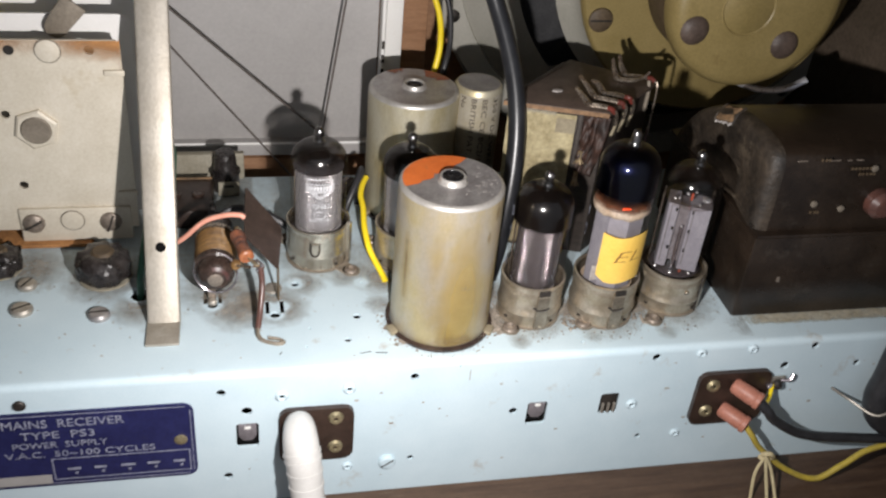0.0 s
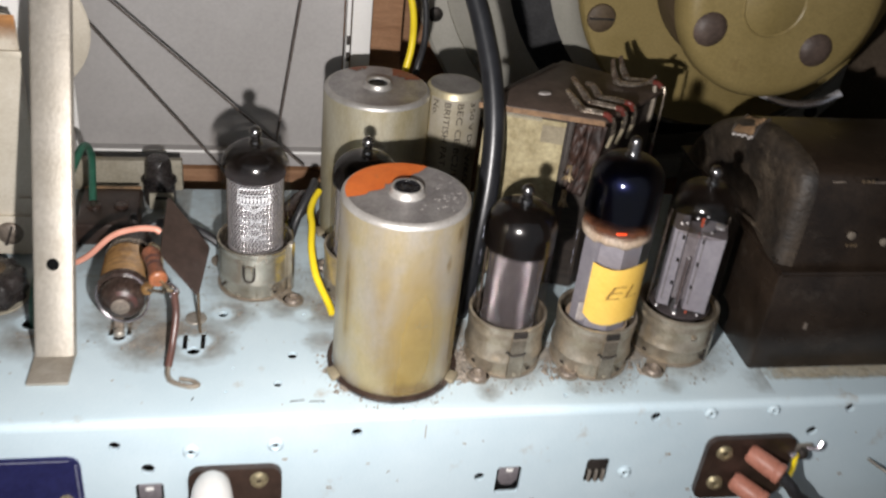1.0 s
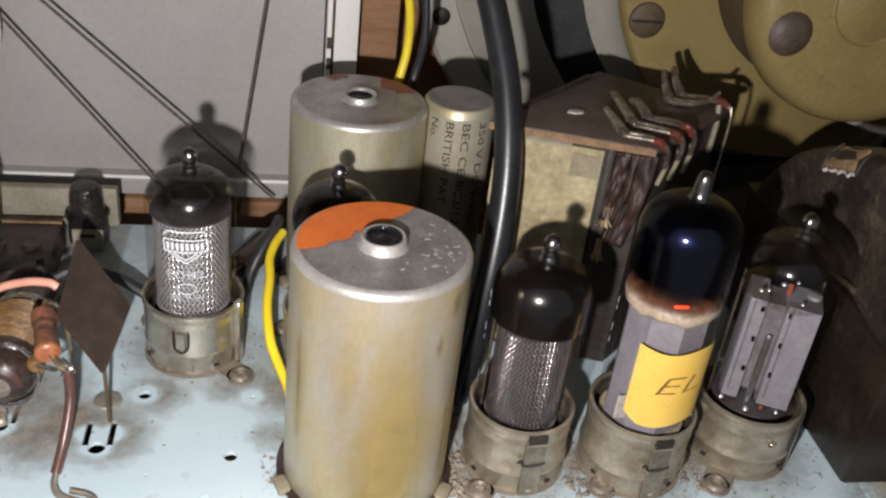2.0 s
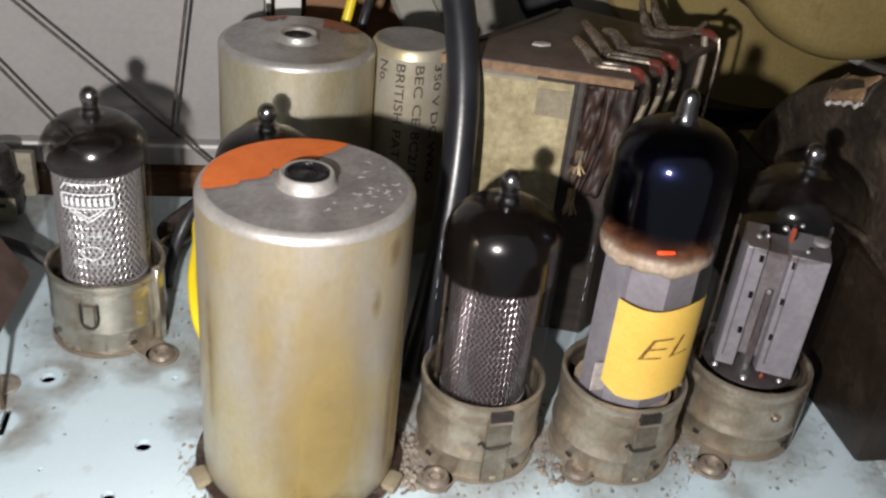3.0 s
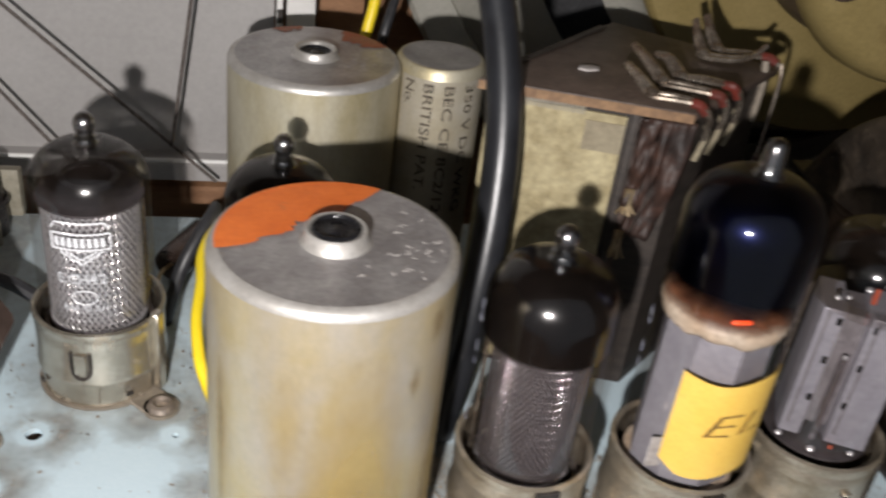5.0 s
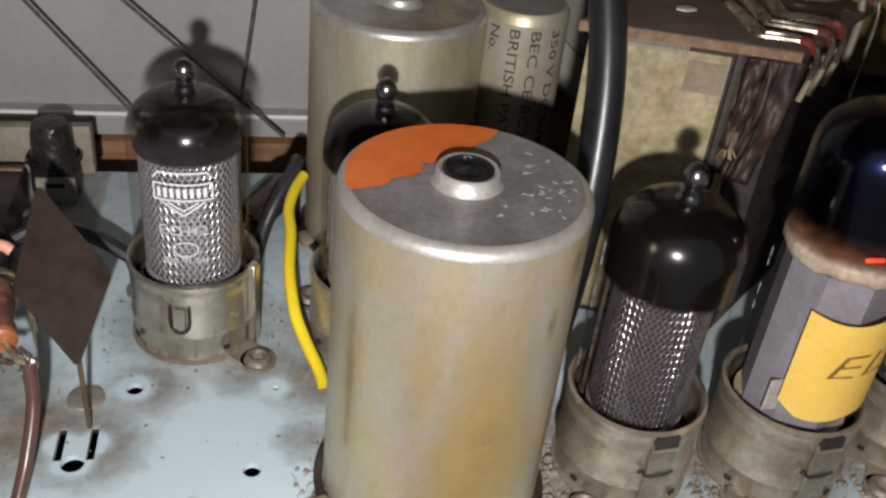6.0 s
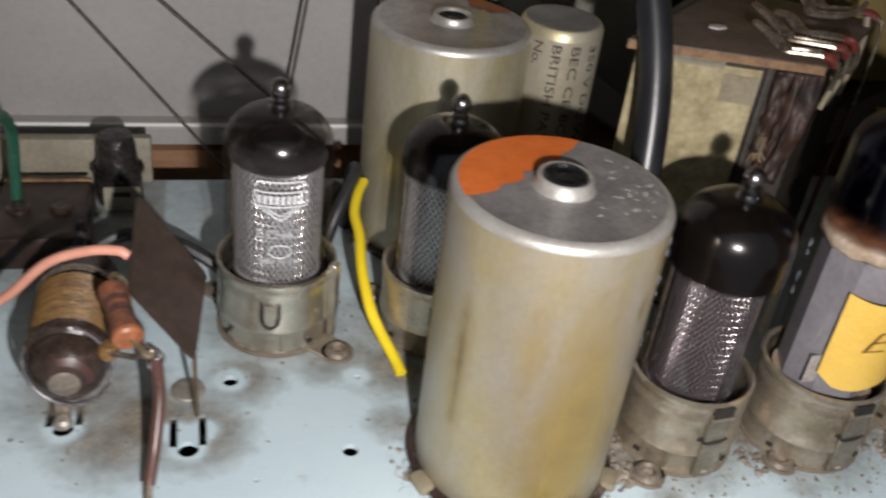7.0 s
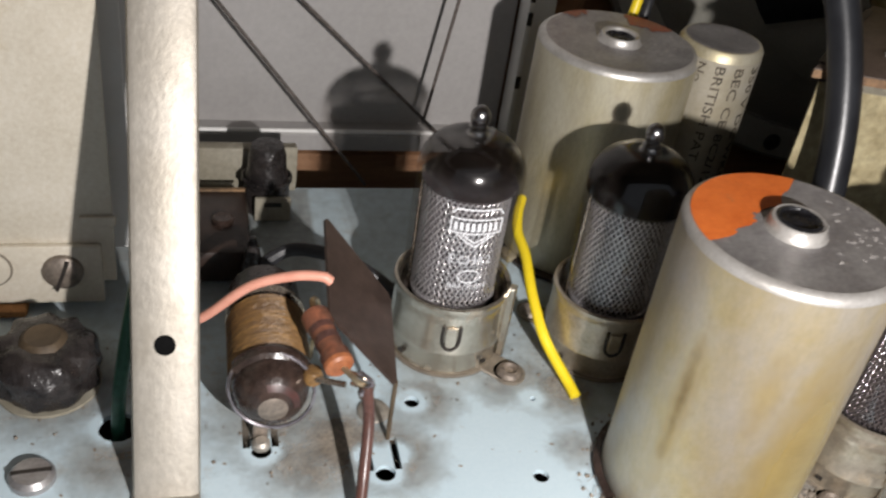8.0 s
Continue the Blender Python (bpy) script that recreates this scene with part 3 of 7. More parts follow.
# ---- spring clips in the cut-outs of the chassis front ----
def clip(x, z):
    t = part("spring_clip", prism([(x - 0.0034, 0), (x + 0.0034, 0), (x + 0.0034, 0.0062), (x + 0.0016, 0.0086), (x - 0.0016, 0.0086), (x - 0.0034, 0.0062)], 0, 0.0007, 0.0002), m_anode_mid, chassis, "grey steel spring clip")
    t.data.transform(Matrix.Translation((0, Y0 + 0.0006, z + 0.0052)) @ Matrix.Rotation(radians(-90), 4, "X") @ Matrix.Translation((0, 0, 0)))
    # black sheet added behind the cut-out to give its shade
    part("back", box(x - 0.0042, x + 0.0042, Y0 + 0.0022, Y0 + 0.0028, z - 0.0066, z + 0.0066), m_hole, t, "black sheet put in for the shade behind the clip")
    part("bright_spot", box(x - 0.0012, x + 0.0012, Y0 - 0.0004, Y0 + 0.0001, z + 0.0034, z + 0.0048, 0.0002, 1), m_strip, t, "small white square at the top of the clip")
    return t


clip(0.006, 0.0335)
clip(0.1205, 0.0345)


def comb(x, z):
    t = part("terminal_comb", box(x - 0.0035, x + 0.0035, Y0 + 0.0002, Y0 + 0.001, z - 0.001, z + 0.005, 0.0002), m_dark_slot, chassis, "small blackened terminal comb")
    for k in (-1, 0, 1):
        part("tooth", box(x + k * 0.0024 - 0.0005, x + k * 0.0024 + 0.0005, Y0 - 0.0008, Y0 + 0.0006, z - 0.0045, z + 0.0005, 0.0002), m_steel, t)


comb(0.151, 0.0365)


part("pressed_tongue", lathe([(0.0036, CH + 0.0001), (0.0034, CH + 0.0006), (0.0026, CH + 0.0009), (0, CH + 0.0010)], (0.0182, 0.3095, 0), 24), m_steel, chassis, "rounded pressed tongue between the slots")


# ---- name plate ----
def name_plate():
    x0, x1, z0, z1 = -0.118, -0.0132, 0.0155, 0.0527
    t = thing("name_plate", ((x0 + x1) / 2, Y0, z0), "blue enamelled metal name plate with worn white lettering", "name plate")
    pl = box(x0, x1, Y0 - 0.0008, Y0, z0, z1)
    bmesh.ops.bevel(pl, geom=[e for e in pl.edges if abs(e.verts[0].co.y - e.verts[1].co.y) > 1e-5], offset=0.004, segments=5, affect="EDGES", profile=0.5)
    part("plate", pl, m_blueplate, t)
    y = Y0 - 0.0009
    for a, b, c, d in ((x0 + 0.003, x1 - 0.003, z1 - 0.0014, z1 - 0.0011), (x0 + 0.003, x1 - 0.003, z0 + 0.0011, z0 + 0.0014),
                       (x1 - 0.0014, x1 - 0.0011, z0 + 0.003, z1 - 0.003)):
        part("border", box(a, b, y, y + 0.0002, c, d), m_print_worn, t)
    for a, b, c, d in ((-0.065, -0.0155, 0.0292, 0.0296), (-0.065, -0.0155, 0.0185, 0.0189), (-0.065, -0.0646, 0.0189, 0.0292), (-0.0159, -0.0155, 0.0189, 0.0292)):
        part("frame_line", box(a, b, y, y + 0.0002, c, d), m_print_worn, t)
    for body, size, x, z, w in (("MAINS  RECEIVER", 0.0056, -0.0798, 0.0456, 0.0420), ("TYPE  PS3", 0.0050, -0.0740, 0.0402, 0.0255), ("POWER  SUPPLY", 0.0042, -0.0775, 0.0355, 0.033),
                                ("V.A.C.  50~100 CYCLES", 0.0042, -0.0805, 0.0308, 0.0525)):
        bm = letters(body, size, 0.00005)
        wid = max(v.co.x for v in bm.verts)
        bmesh.ops.scale(bm, vec=(w / wid, 1, 1), verts=bm.verts)
        part("lettering", moved(bm, Matrix.Translation((x, y, z)) @ UP), m_print_worn, t, "worn white capitals")
    rnd = random.Random(4)
    for k in range(5):
        xa = -0.060 + 0.0095 * k
        part("small_writing", box(xa, xa + rnd.uniform(0.004, 0.007), y, y + 0.0002, 0.0232, 0.0243), m_print_worn, t)
        part("dot", disc((xa + 0.003, y + 0.0001, 0.0215), 0.0006, 0.0001, 10, "y"), m_print_worn, t)
    part("pale_field", box(-0.11, -0.066, y, y + 0.0002, 0.0165, 0.0215), m_panel, t, "pale blank field")
    part("rivet", disc((-0.0185, y, 0.035), 0.0024, 0.0004, 20, "y", 0.0004), m_brass, t, "brass rivet")


name_plate()


# ---- two small sockets with their plugs ----
def socket_panel(name, x0, x1, z0, z1, pins, label):
    t = thing(name, ((x0 + x1) / 2, Y0, z0), label, "socket")
    pl = box(x0, x1, Y0 - 0.0022, Y0, z0, z1)
    bmesh.ops.bevel(pl, geom=[e for e in pl.edges if abs(e.verts[0].co.y - e.verts[1].co.y) > 1e-5], offset=0.004, segments=4, affect="EDGES", profile=0.5)
    part("panel", pl, m_bake, t)
    for x, z in pins:
        part("contact", moved(lathe([(0.0009, 0.0006), (0.0011, 0.0013), (0.0024, 0.0012), (0.003, 0)], (0, 0, 0), 18), Matrix.Translation((x, Y0 - 0.0022, z)) @ UP), m_brass, t, "brass ringed contact")
    return t


socket_panel("aerial_socket", 0.0178, 0.0462, 0.0195, 0.0465, ((0.0392, 0.0418), (0.0392, 0.0265)), "dark bakelite two-pole socket on the chassis front")
socket_panel("speaker_socket", 0.188, 0.2205, 0.0225, 0.0505, ((0.1945, 0.0445), (0.1945, 0.0305)), "dark bakelite two-pole socket with salmon plugs")


def white_plug():
    t = thing("white_plug", (0.0265, 0.23, FLOOR), "white ribbed plastic plug and lead in the bakelite socket", "plug")
    line = [(0.0251, 0.257, 0.0410), (0.0251, 0.2515, 0.0418), (0.0253, 0.2465, 0.0385), (0.0262, 0.243, 0.032), (0.0275, 0.238, 0.018), (0.0285, 0.2345, 0.008)]
    part("body", tube(line, 0.0062, 24, 8, 1.0, lambda f: 0.0052 + 0.0016 * math.sin(min(1, f * 2.2) * math.pi / 2) - 0.0022 * max(0, f - 0.55)), m_white_plastic, t)
    for k in range(6):
        f = 0.45 + 0.09 * k
        a = smooth_path(line, 8)
        i = min(int(f * (len(a) - 1)), len(a) - 2)
        part("rib", tube([a[i], a[i] + (a[i + 1] - a[i]).normalized() * 0.0011], 0.0072 - 0.0010 * (k / 6), 24, 1), m_white_plastic, t)
    part("lead", tube([(0.0283, 0.2352, 0.01), (0.0287, 0.231, 0.0025), (0.029, 0.215, FLOOR + 0.0028), (0.02, 0.17, FLOOR + 0.0028), (-0.02, 0.12, FLOOR + 0.0028)], 0.0027, 12), m_white_plastic, t)


white_plug()


def salmon_plug(x, z, lead, mat, label):
    t = thing("salmon_plug", (x, 0.245, z), label, "plug", "plugs of the speaker lead")
    ends = Vector((x, Y0 - 0.0022, z)), Vector((x + 0.0085, Y0 - 0.0118, z - 0.0022))
    turn = (ends[1] - ends[0]).to_track_quat("Z", "Y").to_matrix().to_4x4()
    L = (ends[1] - ends[0]).length
    prof = [(0, 0), (0.0028, 0), (0.0035, 0.0010), (0.0037, L * 0.7), (0.0035, L * 0.8), (0.0039, L * 0.84), (0.0038, L * 0.97), (0.0028, L), (0, L)]
    part("cap", moved(lathe(prof, (0, 0, 0), 24), Matrix.Translation(ends[0]) @ turn), m_salmon, t)
    part("lead", tube([ends[1] - (ends[1] - ends[0]) * 0.1] + lead, 0.0013 if mat is m_yellow_dirty else 0.0022, 12), mat, t)
    return t


salmon_plug(0.2035, 0.0445, [(0.2155, 0.2460, 0.0385), (0.2210, 0.246, 0.0325), (0.2370, 0.246, 0.0230), (0.261, 0.246, 0.0185), (0.282, 0.246, 0.0160), (0.33, 0.246, 0.013)], m_rubber, "salmon plastic plug with a black lead")
salmon_plug(0.2010, 0.0315, [(0.2125, 0.2460, 0.0245), (0.2190, 0.246, 0.0160), (0.2330, 0.244, 0.0045), (0.248, 0.242, -0.0012), (0.260, 0.243, 0.0050), (0.273, 0.245, 0.0115), (0.30, 0.246, 0.0145), (0.33, 0.246, 0.011)], m_yellow_dirty, "salmon plastic plug with a yellow lead")


def solder_tag():
    t = thing("solder_tag", (0.2215, Y0, 0.04), "bent tinned solder tag with a blob and yellow core", "tag")
    part("tag", box(0.2195, 0.2275, Y0 - 0.0016, Y0 - 0.0006, 0.0425, 0.0462, 0.0004), m_steel, t)
    part("blob", lathe([(0, -0.0016), (0.0014, -0.001), (0.0018, 0), (0.0012, 0.0011), (0, 0.0015)], (0.2205, Y0 - 0.0026, 0.0425), 14), m_grid_dark, t, "bright solder blob")
    part("dark_joint", lathe([(0, -0.0024), (0.0018, -0.0016), (0.0022, 0), (0.0015, 0.0016), (0, 0.0022)], (0.2238, Y0 - 0.0024, 0.0430), 12), m_dark_slot, t, "burnt dark joint")
    part("bent_end", tube([(0.2255, Y0 - 0.0016, 0.0445), (0.2285, Y0 - 0.0030, 0.0455), (0.2300, Y0 - 0.0022, 0.0478)], 0.0008, 8, 6, 0.6), m_grid_dark, t, "bent bright tag end")
    part("strand", tube([(0.2145, 0.2475, 0.0415), (0.2185, 0.252, 0.0405), (0.2215, 0.2565, 0.043)], 0.0009, 8), m_yellow_wire, t, "yellow wire core")


solder_tag()


def string_tie():
    t = thing("string_tie", (0.2215, 0.243, FLOOR), "frayed waxed string tied round the yellow lead", "string")
    part("knot", tube([(0.2185, 0.2440, 0.0150), (0.2215, 0.2425, 0.0165), (0.2245, 0.2440, 0.0125), (0.2215, 0.2460, 0.0105), (0.2185, 0.2440, 0.0135)], 0.0011, 8), m_string, t)
    for dx, y1, z1 in ((-0.0045, 0.236, -0.0034), (0.0005, 0.233, -0.0034), (0.003, 0.231, -0.0034)):
        part("strand", tube([(0.2205, 0.2435, 0.0145), (0.2205 + dx, 0.2405, 0.008), (0.2205 + dx * 1.3, y1, z1)], 0.0007, 6), m_string, t)


string_tie()


def mains_lead():
    t = thing("mains_lead", (0.27, 0.248, FLOOR), "thick black mains lead looped against the chassis front", "cable")
    part("sheath", tube([(0.2740, 0.2530, 0.075), (0.2712, 0.2515, 0.060), (0.2700, 0.2505, 0.048), (0.2690, 0.2500, 0.038), (0.2725, 0.2490, 0.028), (0.2830, 0.2480, 0.020), (0.30, 0.247, 0.008), (0.325, 0.246, 0.002)], 0.0058, 18), m_rubber, t)
    part("bare_wire", tube([(0.2520, 0.2580, 0.0372), (0.2585, 0.2530, 0.0345), (0.2660, 0.2435, 0.0335), (0.2760, 0.2430, 0.0390)], 0.0006, 8), m_steel, t, "bare silvery wire loop")


mains_lead()


# ---- electrolytic cans ----
def big_can(name, x, y, r, z1, mat, label, paint, patch, seed, rise=0.0, sunk=0.0):
    t = thing(name, (x, y, CH), label, "capacitor", "capacitor cans")
    R = 0.0017
    part("wall", lathe([(r * 0.985, CH + 0.0005), (r, CH + 0.002), (r, z1 - R)], (x, y, 0), 72), mat, t, "tarnished golden-grey metal side")
    part("rim", lathe([(r - R + R * math.cos(radians(k)), z1 - R + R * math.sin(radians(k))) for k in (0, 15, 30, 45, 60, 75, 90)], (x, y, 0), 72), m_can_rim, t, "bright rounded edge")
    part("top", lathe([(r - R, z1), (r * 0.86, z1 - 0.0002), (0.0062, z1 - 0.0002), (0, z1 - 0.0002)], (x, y, 0), 64), m_can_top, t, "grey scuffed metal top")
    boss = [(0.0058, -0.0004), (0.0053, 0.0001), (0.0050, 0.0007), (0.0049, 0.0014 + rise), (0.0046, 0.0017 + rise), (0.0040, 0.0015 + rise), (0.0034, 0.0005)]
    part("boss", lathe([(q, z1 + h) for q, h in boss], (x, y, 0), 40), m_can_rim, t, "raised metal boss")
    plug = [(0.0039, 0.0010), (0.0039, 0.0017), (0.0035, 0.0019), (0.0031, 0.0014), (0.0017, 0.0012), (0.0009, 0.0016), (0, 0.0015)]
    part("plug", lathe([(q, z1 + rise - sunk + h) for q, h in plug], (x, y, 0), 32), m_plug, t, "black rubber vent plug")
    fl = random.Random(seed + 20)
    for k in range(26):
        a, d = fl.gauss(-25, 30), fl.uniform(0.0085, 0.0165)
        cx, cy = x + d * math.cos(radians(a)), y + d * math.sin(radians(a))
        part("scuff", blob(cx, cy, fl.uniform(0.00015, 0.0006), seed * 50 + k, z1 - 0.0002, 0.00006, 12, 0.9), m_ragged, t)
    rnd = random.Random(seed)
    for a0, a1, r0, m in patch:
        bm, inner, outer = bmesh.new(), [], []
        n = 96
        for i in range(n + 1):
            f = i / n
            a = radians(a0 + (a1 - a0) * f)
            wob = 0.0006 * math.sin(9 * f + seed) + 0.0005 * math.sin(23 * f) + 0.0004 * math.sin(61 * f + 2) + rnd.uniform(-1, 1) * 0.0001
            edge = min(1, 6 * f, 6 * (1 - f)) ** 0.5
            wob *= 1 + 1.0 * (1 - edge)
            ri = (r - R * 0.9) - ((r - R * 0.9) - r0) * edge + wob
            outer.append(bm.verts.new((x + (r - R * 0.75) * math.cos(a), y + (r - R * 0.75) * math.sin(a), z1 + 0.00003)))
            inner.append(bm.verts.new((x + max(ri, 0.0068) * math.cos(a), y + max(ri, 0.0068) * math.sin(a), z1 + 0.00003)))
        for i in range(n):
            bm.faces.new((inner[i], outer[i], outer[i + 1], inner[i + 1]))
        part("paint_mark", bm, m, t, paint)
    part("seat_ring", lathe([(r + 0.0002, CH), (r + 0.0016, CH), (r + 0.0018, CH + 0.0012), (r + 0.0002, CH + 0.0018)], (x, y, 0), 56), m_ceramic, t, "brown insulating ring at the foot")
    for a in (200, 330, 80):
        ca, sa = math.cos(radians(a)), math.sin(radians(a))
        lug = box(-0.0027, 0.0027, r - 0.0002, r + 0.0032, CH + 0.0001, CH + 0.0024, 0.0009)
        part("lug", moved(lug, Matrix.Translation((x, y, 0)) @ Matrix.Rotation(radians(a - 90), 4, "Z")), m_patch, t, "dust-covered fixing lug")
    return t


big_can("smoothing_capacitor", 0.0822, 0.285, 0.0195, 0.129, m_can, "golden tarnished electrolytic can with orange paint on top", "orange paint dab", [(62, 190, 0.0068, m_orange)], 1, 0.0004)
big_can("smoothing_capacitor", 0.0825, 0.3712, 0.0199, 0.1255, m_can_back, "dull yellowed electrolytic can with traces of red paint", "worn red paint", [(22, 66, 0.0128, m_red), (98, 122, 0.0158, m_red)], 5, 0.0, 0.0009)


def small_can():
    x, y, r, z1 = 0.1127, 0.3755, 0.0108, 0.1255
    t = thing("paper_capacitor", (x, y, CH), "grey tubular can capacitor with black stencilled lettering", "capacitor")
    part("body", lathe([(0, CH), (r, CH), (r, z1 - 0.0014), (r - 0.0008, z1 - 0.0002), (r - 0.0013, z1 - 0.0001)], (x, y, 0), 48), m_can_back, t)
    part("top", lathe([(r - 0.0013, z1 - 0.0001), (r - 0.002, z1), (r * 0.6, z1 - 0.0004), (0, z1 - 0.0004)], (x, y, 0), 48), m_can_top, t, "dull grey metal top")
    part("label", lathe([(r + 0.00008, 0.0745), (r + 0.00008, 0.1228)], (x, y, 0), 24, arc=(-152, -30)), m_stencil_ground, t, "silvery cream printed sleeve")
    for body, a, w in (("350 V DC WKG", -58, 0.034), ("BEC CE 8C2/12", -86, 0.034), ("BRITISH PAT.", -112, 0.028), ("No.", -138, 0.0065)):
        bm = letters(body, 0.0034, 0.00002, 0.00003)
        wid = max(v.co.x for v in bm.verts)
        bmesh.ops.scale(bm, vec=(w / wid, 1, 1), verts=bm.verts)
        # reads downwards: x runs down the can, the capitals' height runs round it
        for v in bm.verts:
            v.co = Vector((v.co.y - 0.0012, -v.co.z - 0.0001, 0.1222 - v.co.x))
        part("lettering", wrap(bm, x, y, r + 0.0001, a), m_black_print, t, "black stencilled capitals")


small_can()


def can_stain(name, spots, mat, label, lift):
    """A stain on the near can's side: spots of (angle, reach in degrees, height, reach in metres, thickness)."""
    x, y, r = 0.0822, 0.285, 0.0195
    na, nz = 90, 70
    verts, vals, faces = [], [], []
    for i in range(na + 1):
        for j in range(nz + 1):
            a, z = -165 + 150 * i / na, CH + 0.002 + (0.1275 - CH - 0.002) * j / nz
            k = 0.0
            for sa, wa, sz, wz, th in spots:
                k = max(k, th * max(0.0, 1.2 - math.hypot((a - sa) / wa, (z - sz) / wz)))
            verts.append((x + (r + lift) * math.cos(radians(a)), y + (r + lift) * math.sin(radians(a)), z))
            vals.append(min(1.0, k))
    for i in range(na):
        for j in range(nz):
            q = i * (nz + 1) + j
            if max(vals[q], vals[q + 1], vals[q + nz + 1], vals[q + nz + 2]) > 0.001:
                faces.append((q, q + nz + 1, q + nz + 2, q + 1))
    me = bpy.data.meshes.new(name)
    me.from_pydata(verts, [], faces)
    me.shade_smooth()
    cover_layer(me, vals)
    me.materials.append(mat)
    ob = new(name, me)
    can = bpy.data.objects["smoothing_capacitor"]
    ob.parent, ob.matrix_parent_inverse = can, Matrix.Translation(-can.location)
    tagged(ob, label)


can_stain("stain", [(-78, 30, 0.088, 0.034, 1.3), (-84, 22, 0.074, 0.018, 1.2), (-60, 14, 0.082, 0.022, 0.8), (-112, 14, 0.106, 0.018, 0.6), (-72, 10, 0.113, 0.012, 0.6), (-26, 9, 0.090, 0.032, 1.0), (-150, 12, 0.098, 0.030, 0.6)], m_lacquer, "golden lacquer stain", 0.00004)
can_stain("smear", [(-53, 5, 0.1135, 0.0045, 0.6), (-41, 6, 0.1225, 0.004, 0.6), (-150, 5, 0.100, 0.025, 0.5), (-80, 26, 0.069, 0.004, 0.8), (-35, 5, 0.085, 0.020, 0.6)], m_smear, "brown smear", 0.00007)


# ---- valves ----
def screen(x, y, r, z0, z1, n, mat, parent, rise=0.62, w=0.00019, lift=0.00013):
    """A woven wire screen on a cylinder: two sets of slanting wires that pass over and under each other."""
    verts, faces = [], []
    turn = (z1 - z0) * rise / r
    crossings = turn * n / math.pi
    seg = int(crossings * 4)
    for s in (1, -1):
        for k in range(n):
            a0 = 2 * math.pi * k / n
            for i in range(seg + 1):
                f = i / seg
                a, z = a0 + s * turn * f, z0 + (z1 - z0) * f
                h = s * lift * math.cos(math.pi * crossings * f)
                for q, up in ((-1, 0.0), (0, 0.00012), (1, 0.0)):
                    b, rr = a + q * w / r, r + h + up
                    verts.append((x + rr * math.cos(b), y + rr * math.sin(b), z))
                if i:
                    e = len(verts) - 6
                    faces += [(e, e + 1, e + 4, e + 3), (e + 1, e + 2, e + 5, e + 4)]
    me = bpy.data.meshes.new("screen")
    me.from_pydata(verts, [], faces)
    me.shade_smooth()
    me.materials.append(mat)
    ob = new("screen", me)
    ob.parent, ob.matrix_parent_inverse = parent, Matrix.Translation(-parent.location)
    return tagged(ob, "fine diagonal metal mesh")


def outward(ob, x, y):
    """Turns the faces of an open shell away from its axis."""
    s = sum((f.center.x - x) * f.normal.x + (f.center.y - y) * f.normal.y for f in ob.data.polygons)
    if s < 0:
        ob.data.flip_normals()


def glass_profile(r, z0, zs, zt, tip):
    """Envelope: straight wall, round shoulder, small sealed tip."""
    p = [(r * 0.97, z0), (r, z0 + 0.001), (r, zs)]
    for i in range(1, 13):
        a = radians(90 * i / 12)
        p.append((0.0024 + (r - 0.0024) * math.cos(a), zs + (zt - zs) * math.sin(a)))
    return p


